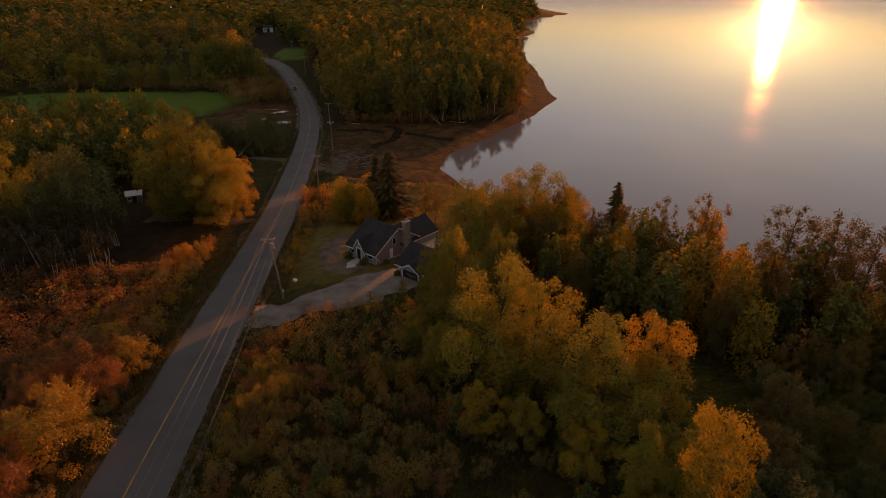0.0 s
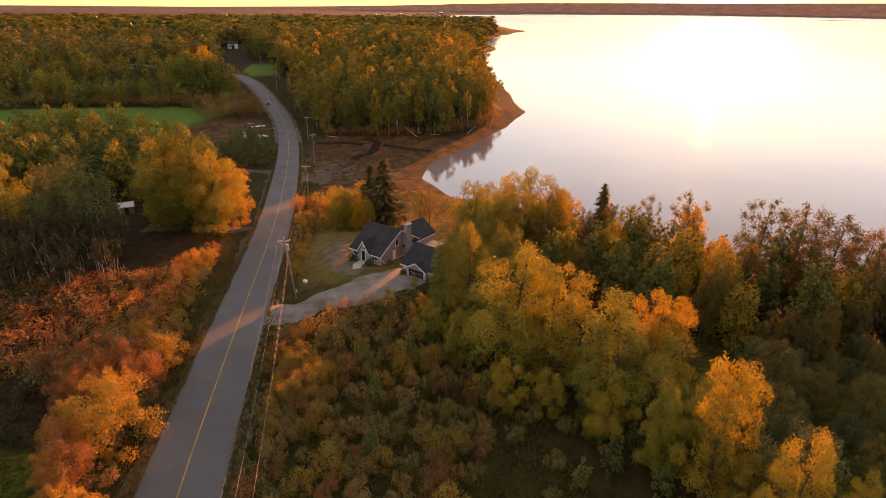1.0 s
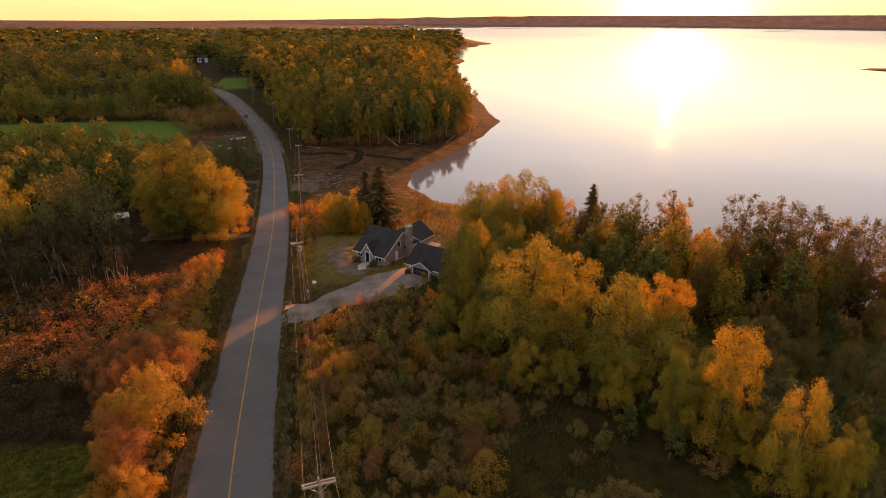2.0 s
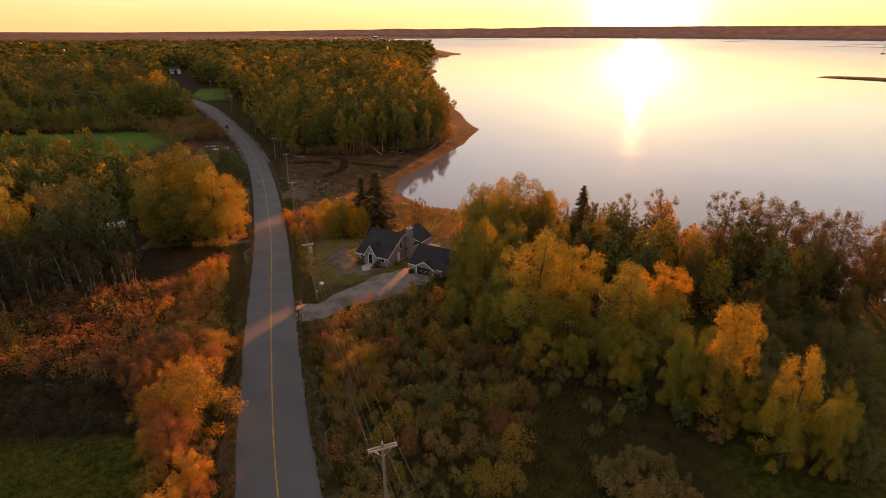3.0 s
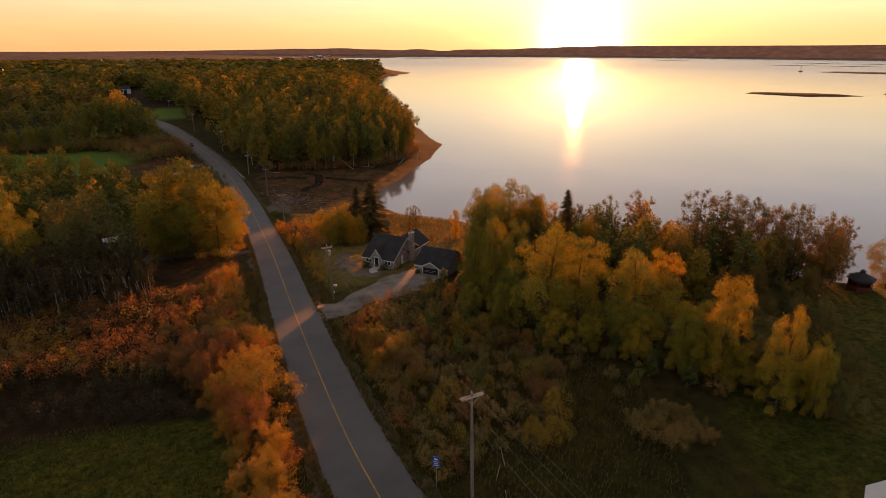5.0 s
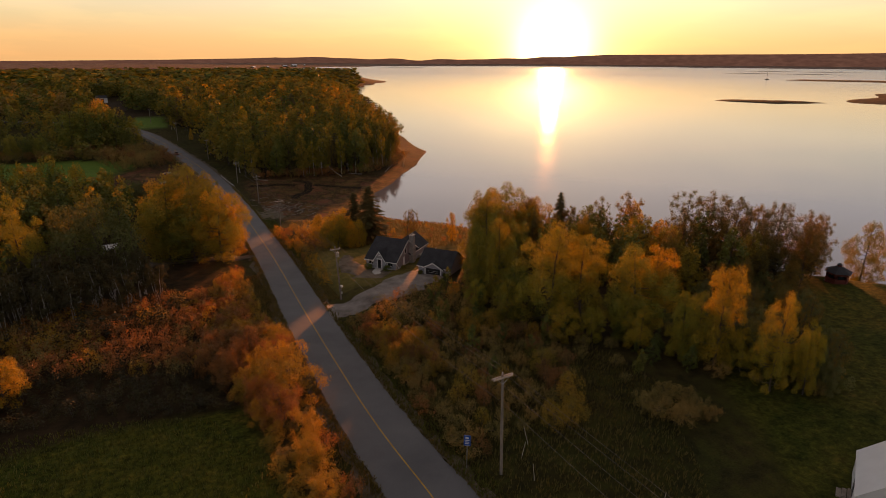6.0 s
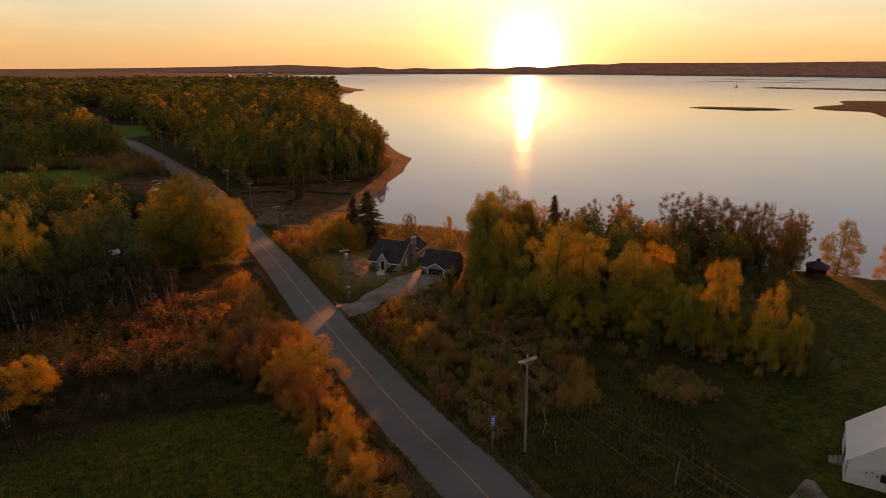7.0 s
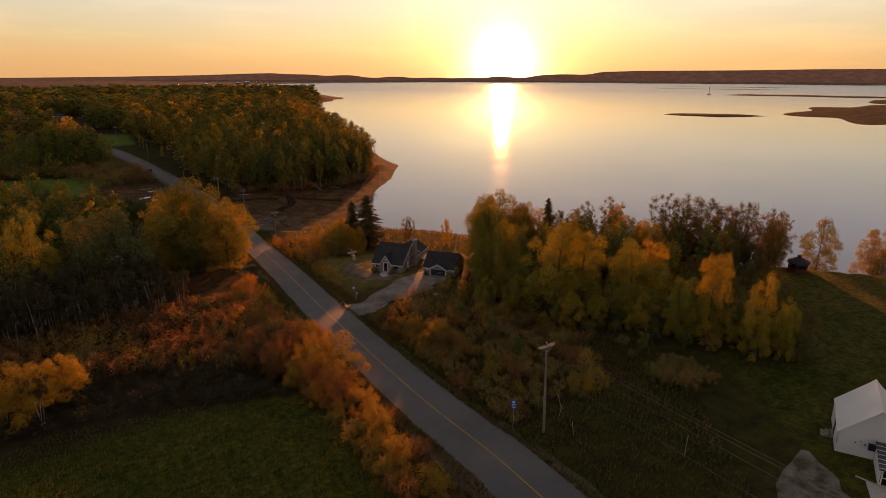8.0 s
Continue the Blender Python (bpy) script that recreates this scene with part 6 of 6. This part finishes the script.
# ---- poles and wires ----
def utility_pole(x, y, top, lean=(0.0, 0.0), arm_turn=0.0, can=False, arm=2.3, label="weathered wooden utility pole with a crossarm and insulators"):
    z = ground_z(x, y)
    H = top - z
    p = thing("utility_pole", pose(x, y, z), label, "utility pole", "utility poles along the road")
    tip = Vector((lean[0], lean[1], H))
    part("pole", tube_bm([(0, 0, -0.6), tuple(tip * 0.5), tuple(tip)], [0.17, 0.15, 0.115], 10), WOOD_GREY, p)
    R = Matrix.Translation(tip) @ Matrix.Rotation(radians(arm_turn), 4, "Z")
    bm = boxes((-arm / 2, arm / 2, -0.20, -0.09, -0.42, -0.29))
    bmesh.ops.transform(bm, matrix=R, verts=bm.verts)
    ca = part("crossarm", bm, WOOD_PALE, p, "pale timber crossarm")
    bm = boxes((-arm / 2, arm / 2, 0.09, 0.20, -0.42, -0.29))
    bmesh.ops.transform(bm, matrix=R, verts=bm.verts)
    part("crossarm", bm, WOOD_PALE, p, "pale timber crossarm")
    ends = []
    for ox, oz in ((-arm / 2 + 0.1, -0.29), (0.0, 0.0), (arm / 2 - 0.1, -0.29)):
        q = R @ Vector((ox, -0.145 if ox else 0, oz))
        part("insulator", tube_bm([tuple(q), tuple(q + Vector((0, 0, 0.1))), tuple(q + Vector((0, 0, 0.2))), tuple(q + Vector((0, 0, 0.24)))], [0.03, 0.07, 0.065, 0.03], 8), PORCELAIN, ca)
        ends.append(p.matrix_world @ (q + Vector((0, 0, 0.23))))
    for s in (-1, 1):
        a, b = R @ Vector((s * 0.7, -0.21, -0.38)), R @ Vector((0, -0.16, -1.05))
        part("brace", tube_bm([tuple(a), tuple(b)], [0.02, 0.02], 6), STEEL, p, "steel arm brace")
    if can:
        q = tip * ((H - 1.5) / H) + Vector((0.33, -0.1, 0))
        t = part("transformer", tube_bm([tuple(q - Vector((0, 0, 0.45))), tuple(q + Vector((0, 0, 0.45))), tuple(q + Vector((0, 0, 0.5)))], [0.26, 0.26, 0.12], 14), STEEL, p, "grey transformer can")
        part("bushing", tube_bm([tuple(q + Vector((0, 0, 0.5))), tuple(q + Vector((0, 0, 0.72)))], [0.05, 0.04], 8), PORCELAIN, t)
        part("meter_box", boxes((-0.16, 0.16, -0.3, -0.16, 1.3, 1.75)), PORCELAIN, p, "pale meter box")
    ends.append(p.matrix_world @ (tip * 0.72 + Vector((0.14, 0, 0))))
    return ends


def wire(a, b, sag, r=0.014, label="overhead wire between two utility poles"):
    a, b = Vector(a), Vector(b)
    pts = [a.lerp(b, t / 16) - Vector((0, 0, 4 * sag * (t / 16) * (1 - t / 16))) for t in range(17)]
    V, F = tube([tuple(p) for p in pts], [r] * 17, 5)
    ob = new("overhead_wire", mesh_of("overhead_wire", V, F, WIRE, True))
    tagged(ob, label, "wire", "overhead wires")


poles = [utility_pole(-13.5, -36, 4.5, arm_turn=-2), utility_pole(-16.3, 23.6, 3.95, (-0.35, 0.0), 4),
         utility_pole(-13.9, 85.5, -1.0, (-1.1, -1.2), 6, True, 2.0, "leaning wooden utility pole with a grey transformer can"),
         utility_pole(-10.9, 155, -7.3, arm_turn=4), utility_pole(-7.9, 208, -9.6, arm_turn=0), utility_pole(-9.4, 249, -10.6, arm_turn=-4),
         utility_pole(-14.5, 312, -8.0, arm_turn=-10), utility_pole(-25, 372, -4.5, arm_turn=-12), utility_pole(-37, 440, -1.5, arm_turn=-10)]
for a, b in zip(poles[:-1], poles[1:]):
    n = (Vector(a[1]) - Vector(b[1])).length
    for k in range(4):
        wire(a[k], b[k], n * (0.014 if k < 3 else 0.02), 0.013 if k < 3 else 0.016)
wire(poles[2][3], (4.55, 89.2, -8.9), 0.5, 0.009, "service wire from the pole to the garage")


# ---- small things ----
def road_sign():
    x, y = -19.0, 26.1
    z = ground_z(x, y)
    s = thing("road_sign", pose(x, y, z, 0, 0, -38), "blue roadside sign with white lines on a steel post", "sign")
    top = -3.85 - z
    part("post", boxes((-0.035, 0.035, 0.012, 0.07, -0.4, top - 0.05)), STEEL, s)
    b = part("board", boxes((-0.36, 0.36, -0.012, 0.012, top - 1.28, top)), BLUE_SIGN, s, "blue sign board")
    part("border", boxes((-0.34, 0.34, -0.018, -0.0125, top - 0.04, top - 0.02), (-0.34, 0.34, -0.018, -0.0125, top - 1.26, top - 1.24)), TRIM, b, "white border")
    part("pictogram", prism([(-0.2, top - 0.42), (0.22, top - 0.42), (0.1, top - 0.2), (-0.05, top - 0.26), (-0.16, top - 0.16)], "y", -0.020, -0.0125), TRIM, b, "white pictogram")
    for i, w in enumerate((0.26, 0.2, 0.24)):
        part("text_bar", boxes((-w, w, -0.020, -0.0125, top - 0.66 - 0.2 * i, top - 0.58 - 0.2 * i)), TRIM, b, "white bar of lettering")


def mailbox(x, y):
    m = thing("mailbox", pose(x, y, ground_z(x, y), 0, 0, 60), "pale mailbox board on a short post by the drive", "mailbox")
    part("post", boxes((-0.05, 0.05, -0.05, 0.05, -0.3, 0.75)), WOOD_GREY, m)
    part("box", prism([(-0.28, 0.75), (0.28, 0.75), (0.28, 1.0), (0.16, 1.12), (-0.16, 1.12), (-0.28, 1.0)], "y", -0.3, 0.3), TRIM, m)
    part("flag", boxes((0.285, 0.30, -0.1, 0.15, 0.95, 1.15)), WOOD_RED, m, "small red flag")


def guardrail(pts, label):
    g = thing("guardrail", Matrix.Identity(4), label, "guardrail", "guardrails at the culvert")
    pts = [Vector(p) for p in pts]
    for a, b in zip(pts[:-1], pts[1:]):
        d = (b - a).normalized()
        n = Vector((d.y, -d.x, 0)) * 0.05
        bm = bmesh.new()
        rows = [[bm.verts.new(q + n * s + Vector((0, 0, h))) for s, h in ((1, 0.45), (0, 0.53), (1, 0.6), (0, 0.67), (1, 0.75))] for q in (a, b)]
        back = [[bm.verts.new(q + n * (s - 0.2) + Vector((0, 0, h))) for s, h in ((1, 0.45), (0, 0.53), (1, 0.6), (0, 0.67), (1, 0.75))] for q in (a, b)]
        for i in range(4):
            bm.faces.new((rows[0][i], rows[0][i + 1], rows[1][i + 1], rows[1][i]))
            bm.faces.new((back[0][i + 1], back[0][i], back[1][i], back[1][i + 1]))
        part("rail", bm, STEEL, g, "pale steel rail")
    for p in pts:
        part("post", boxes((p.x - 0.08, p.x + 0.08, p.y - 0.08, p.y + 0.08, p.z - 0.9, p.z + 0.78)), WOOD_GREY, g)


def rail_points(side, y0, y1, n):
    out = []
    for i in range(n):
        y = y0 + (y1 - y0) * i / (n - 1)
        x = np.interp(y, ROAD[:, 1], ROAD[:, 0]) + side * (4.5 + (0.8 if i in (0, n - 1) else 0))
        out.append((x, y, float(road_height(0, y)) - 0.15))
    return out


road_sign()
mailbox(-12.4, 90.2)
guardrail(rail_points(-1, 244, 272, 8), "pale steel guardrail on the marsh side of the road")
guardrail(rail_points(1, 240, 268, 8), "pale steel guardrail on the cove side of the road")


def marker_post(x, y, h, lean, r=0.035, label="thin pale stake standing in the weeds"):
    p = thing("stake", pose(x, y, ground_z(x, y), lean, lean * 0.6, 0), label, "stake", "stakes in the weeds")
    part("shaft", tube_bm([(0, 0, -0.3), (0, 0, h)], [r, r * 0.8], 6), WOOD_PALE, p)


for x, y, h, ln in ((-13.2, 24.5, 2.2, 8), (-14.0, 21.0, 1.9, -6), (-11.3, 26.0, 2.2, -14), (-6.6, 11.4, 3.0, 2)):
    marker_post(x, y, h, ln)


def car(x, y, turn):
    RED = two_scale("dark_red_car_paint", [(0.3, (0.10, 0.012, 0.012)), (0.7, (0.12, 0.015, 0.015))], 0.5, 20, 0.3, 0.01, 0.001)
    RUB = two_scale("tyre_rubber", [(0.3, (0.012, 0.012, 0.012)), (0.7, (0.02, 0.02, 0.02))], 2, 20, 0.9, 0.2, 0.005)
    LAMP, nt_, b_ = material("headlight", 0.2)
    b_.inputs["Base Color"].default_value = (0.8, 0.8, 0.75, 1)
    c = thing("car", pose(x, y, float(road_height(0, y)) + 0.05, 0, 0, turn), "small dark red car standing on the road", "car")
    part("body", prism([(-2.1, 0.3), (2.1, 0.3), (2.15, 0.7), (1.9, 0.88), (-1.9, 0.95), (-2.15, 0.75)], "y", -0.85, 0.85), RED, c)
    part("cabin", prism([(-1.6, 0.92), (1.0, 0.9), (0.3, 1.42), (-1.1, 1.45)], "y", -0.72, 0.72), GLASS, c, "dark glazed cabin")
    part("roof", boxes((-1.1, 0.3, -0.68, 0.68, 1.43, 1.48)), RED, c)
    for wx in (-1.35, 1.35):
        for wy in (-0.8, 0.8):
            w = part("wheel", tube_bm([(wx, wy - 0.1, 0.32), (wx, wy + 0.1, 0.32)], [0.32, 0.32], 14), RUB, c)
            part("rim", tube_bm([(wx, wy - 0.11, 0.32), (wx, wy + 0.11, 0.32)], [0.19, 0.19], 10), STEEL, w)
    for wy in (-0.6, 0.6):
        part("headlight", boxes((2.08, 2.17, wy - 0.16, wy + 0.16, 0.6, 0.74)), LAMP, c, "pale headlight")


car(-28.6, 330, -82)


def fallen_log(x, y, ln, turn, pitch, r=0.13):
    t = thing("dead_trunk", pose(x, y, ground_z(x, y) + 0.1, 0, -pitch, turn), "bleached dead trunk at the wood's edge", "dead tree", "bleached dead trunks")
    part("trunk", tube_bm([(0, 0, 0), (ln * 0.5, 0.15, 0.1), (ln, 0, 0.3)], [r, r * 0.7, r * 0.25], 7), WOOD_PALE, t)
    for f, a in ((0.5, 0.6), (0.7, -0.7)):
        part("branch", tube_bm([(ln * f, 0, 0.1), (ln * (f + 0.15), a, 0.6)], [r * 0.35, r * 0.1], 5), WOOD_PALE, t)


# the last one, at (-38, 196), stands in for a leaning street lamp arm
for a in ((20, 249, 6, 100, 78), (37, 246, 7, 160, 35), (61, 252, 6, 20, 30), (75, 262, 7, 40, 60), (48, 250, 8, 200, 8), (3, 246, 6, 170, 4), (-38, 196, 8, 30, 38)):
    fallen_log(*a)

# drift timber heaped at the head of the cove
_r = np.random.default_rng(17)
_p = []
_cx, _cy = _r.normal(0, 1, 170) * 5.5, _r.normal(0, 1, 170) * 6.5
_px, _py = -1.0 + _cx * 0.8 + _cy * -0.35, 197 + _cy
_pz = land(_px, _py)
for px, py, pz in zip(_px, _py, _pz):
    a, ln, r0 = _r.uniform(0, 3.14), _r.uniform(0.8, 4.0), _r.uniform(0.04, 0.13)
    d = np.array((math.cos(a), math.sin(a), _r.normal(0, 0.15)))
    c0 = np.array((px, py, pz + _r.uniform(0.05, 0.5)))
    _p.append(tube([c0 - d * ln / 2, c0 + d * ln / 2], [r0, r0 * 0.6], 5))
V, F = joined(_p)
tagged(new("drift_timber", mesh_of("drift_timber", V, F, WOOD_GREY)), "bleached drift timber heaped at the head of the cove", "driftwood", kind="stuff")


def flat_blob(name, x, y, rx, ry, turn, top, base, mat, label, category, seed, kind="structure", n=64, rim=0.75):
    """A low mound or a pool with an uneven outline."""
    r = np.random.default_rng(seed)
    a = np.linspace(0, 2 * math.pi, n, endpoint=False)
    w = 1 + sum(r.normal(0, 0.16 / k ** 0.6) * np.sin(k * a + r.uniform(0, 6.28)) for k in range(2, 11))
    ca, sa = math.cos(radians(turn)), math.sin(radians(turn))
    rings = []
    for f, z in ((1.0, base), (rim, top * 0.7 + base * 0.3), (0.4, top)):
        u, v = rx * w * f * np.cos(a), ry * w * f * np.sin(a)
        rings.append(np.column_stack([x + u * ca - v * sa, y + u * sa + v * ca, np.full(n, z)]))
    V = np.concatenate(rings + [np.array([[x, y, top]])])
    F = []
    for k in range(2):
        for i in range(n):
            j = (i + 1) % n
            F += [(k * n + i, k * n + j, k * n + n + j), (k * n + i, k * n + n + j, k * n + n + i)]
    F += [(2 * n + i, 2 * n + (i + 1) % n, 3 * n) for i in range(n)]
    return tagged(new(name, mesh_of(name, V, F, mat, True)), label, category, kind=kind)


MARSH = two_scale("marsh_grass", [(0.3, (0.045, 0.03, 0.018)), (0.5, (0.085, 0.055, 0.028)), (0.7, (0.12, 0.08, 0.035))], 0.05, 0.8, 0.95, 0.5, 0.3, 0.03)
WETMUD = two_scale("wet_mud", [(0.3, (0.016, 0.011, 0.008)), (0.7, (0.034, 0.022, 0.015))], 0.4, 4.0, 0.9, 0.3, 0.03, 0.05)
for i, (x, y, rx, ry, tn) in enumerate(((721, 512, 62, 40, -34), (1010, 410, 300, 120, 22), (1500, 560, 200, 90, 22), (1710, 880, 260, 90, -62), (2250, 1500, 260, 18, -55), (2700, 1750, 300, 20, -60),
                                        (2500, 2500, 120, 14, -45), (1350, 3250, 160, 14, -20), (860, 2950, 90, 12, -20))):
    flat_blob("mudbank", x, y, rx, ry, tn, WATER + 1.1, WATER - 0.25, MARSH, "low brown grassy mudbank rising from the bay", "mudbank", 30 + i)
for i, (x, y, rx, ry, tn) in enumerate(((-31.7, 277, 4.0, 2.0, 20), (-31, 254, 5.5, 3.0, -10), (-38, 262, 3, 1.5, 40), (-36, 283, 3.0, 1.2, 10))):
    z = ground_z(x, y) + 0.16
    flat_blob("pool", x, y, rx, ry, tn, z, z - 0.005, WATER_MAT, "shallow pool of tide water on the mud", "pool", 50 + i)
for i, pts in enumerate(([(6, 210), (9, 216), (14, 221), (17, 230), (18, 238), (14, 243)], [(-6, 238), (0, 236), (6, 236), (12, 233)], [(20, 232), (30, 226), (38, 222)])):
    me = along(smooth_line(np.array(pts, float), 1.0), (-1.7, -1.0, 1.0, 1.7), (0.02, 0.05, 0.05, 0.02), WETMUD, "creek", land, 0.25, 60 + i)
    tagged(new("creek", me), "dark wet creek bed winding over the mud", "creek", kind="structure")


def channel_marker(x, y):
    s = thing("channel_marker", pose(x, y, WATER), "dark channel marker with a tall mast in the bay", "channel marker")
    part("base", prism([(-6, -0.6), (6, -0.6), (4.5, 2.2), (-4.5, 2.2)], "y", -3, 3), WOOD_GREY, s)
    part("mast", tube_bm([(0, 0, 2.2), (0, 0, 19)], [0.7, 0.4], 8), WOOD_GREY, s)
    part("lantern", tube_bm([(0, 0, 19), (0, 0, 21)], [0.9, 0.7], 8), WOOD_GREY, s)


channel_marker(1560, 1110)


def house_bush(x, y, r, label="dark clipped bush beside the house"):
    b = thing("bush", pose(x, y, ground_z(x, y)), label, "bush", "bushes beside the house")
    g = np.random.default_rng(int(x * 10) % 97 + 5)
    c = g.normal(0, 1, (26, 3))
    c /= np.linalg.norm(c, axis=1, keepdims=True)
    c = c * r * 0.72 * np.array((1, 1, 0.75)) + np.array((0, 0, r * 0.75))
    V, F = leaves(g, c, r * 0.2, 900, 0.09)
    V[:, 2] = np.maximum(V[:, 2], 0.02)
    part("crown", mesh_of("bush_crown", V, F, LEAF_GREEN), LEAF_GREEN, b)
    V, F = joined([tube([(0, 0, -0.2), tuple(q * 0.8)], [0.04, 0.015], 4) for q in c[:8]])
    part("stem", mesh_of("bush_stem", V, F, BARK), BARK, b)


_h = bpy.data.objects["house"].matrix_world
_g = bpy.data.objects["garage"].matrix_world
for m, x, y, r in ((_h, 1.0, -1.0, 1.0), (_h, 5.9, -1.3, 0.95), (_g, 0.8, -0.9, 0.6), (_g, 6.6, -0.8, 0.6), (_h, 8.4, 1.6, 0.55)):
    q = m @ Vector((x, y, 0))
    house_bush(q.x, q.y, r)


# ---- grass and weeds ----
def tufts(name, spots, mat, label, height, blades, width, seed):
    """Tufts of narrow bent blades at the spots, joined."""
    r = np.random.default_rng(seed)
    n = len(spots) * blades
    base = np.repeat(spots, blades, 0) + r.normal(0, 0.10, (n, 2))
    z = np.repeat(land(spots[:, 0], spots[:, 1]), blades)
    a, h = r.uniform(0, 6.28, n), height * r.uniform(0.5, 1.3, n)
    out = h * r.uniform(0.15, 0.6, n)
    d = np.column_stack([np.cos(a), np.sin(a)])
    s = np.column_stack([-d[:, 1], d[:, 0]]) * (width * r.uniform(0.6, 1.2, n))[:, None]
    mid, top = base + d * (out * 0.35)[:, None], base + d * out[:, None]
    V = np.stack([np.column_stack([base - s, z - 0.03]), np.column_stack([base + s, z - 0.03]),
                  np.column_stack([mid + s * 0.8, z + h * 0.6]), np.column_stack([top, z + h])], 1).reshape(-1, 3)
    tagged(new(name, mesh_of(name, V, np.arange(n * 4).reshape(-1, 4), mat)), label, "grass", kind="stuff")


GREEN_BLADE = leaf_material("green_blade", [(0.1, (0.046, 0.066, 0.013)), (0.5, (0.082, 0.100, 0.019)), (0.9, (0.15, 0.13, 0.03))], 0.35)
_r = np.random.default_rng(77)
_field = [(-37, -5), (-37, 36), (-42, 50), (-52, 55), (-66, 57), (-78, 52), (-78, -5)]
tufts("field_grass", scatter(_r, _field, 0.42, 22000), GREEN_BLADE, "rough green grass of the mown field", 0.38, 5, 0.05, 1)
_weeds = [(-18.4, 4), (-6, 4), (2, 14), (12, 30), (14, 74), (-16, 75), (-18, 50)]
tufts("dry_weeds", scatter(_r, _weeds, 0.5, 20000), GRASS_BLADE, "dry brown weeds and grass among low shrubs", 0.55, 6, 0.04, 2)
_vl = [(-31.8, 0), (-28.7, 0), (-28.7, 40), (-26.5, 84), (-24.8, 111), (-28, 111), (-30.5, 84), (-32, 50)]
_vr = [(-20.2, 0), (-17.6, 0), (-17.5, 40), (-15.8, 73), (-18.2, 73), (-20.2, 40)]
for i, poly in enumerate((_vl, _vr, [(-17.3, 86), (-14, 86), (-12.5, 120), (-14.5, 120)], [(-14.2, 120), (-11.5, 120), (-10, 170), (-13.4, 170)])):
    tufts("verge_grass", scatter(_r, poly, 0.33, 12000), GREEN_BLADE if i % 2 else GRASS_BLADE, "rough grass on the road verge", 0.4, 6, 0.035, 3 + i)
_marsh = [(-10, 205), (10, 200), (28, 212), (40, 226), (30, 240), (0, 246), (-8, 240)]
tufts("marsh_tussocks", scatter(_r, _marsh, 1.1, 5000), GRASS_BLADE, "low marsh grass on the tidal mud", 0.35, 5, 0.08, 9)
_bank = [(5, 110), (30, 104), (44, 118), (36, 140), (24, 160), (10, 150), (0, 128)]
tufts("bank_grass", scatter(_r, _bank, 0.6, 9000), GRASS_BLADE, "tall dry grass on the bank behind the house", 0.6, 6, 0.045, 10)
_edge = fine_road[(fine_road[:, 1] > 0) & (fine_road[:, 1] < 240)]
_t = _r.uniform(0, len(_edge) - 1.001, 5200)
_a, _f = _edge[_t.astype(int)], (_t % 1)[:, None]
_on = _a * (1 - _f) + _edge[_t.astype(int) + 1] * _f
_side = np.where(_r.uniform(0, 1, 5200) < 0.5, -1, 1) * (3.95 + np.abs(_r.normal(0, 0.55, 5200)))
tufts("verge_grass", np.column_stack([_on[:, 0] + _side, _on[:, 1]]), GRASS_BLADE, "dry grass creeping over the edge of the asphalt", 0.34, 5, 0.045, 12)
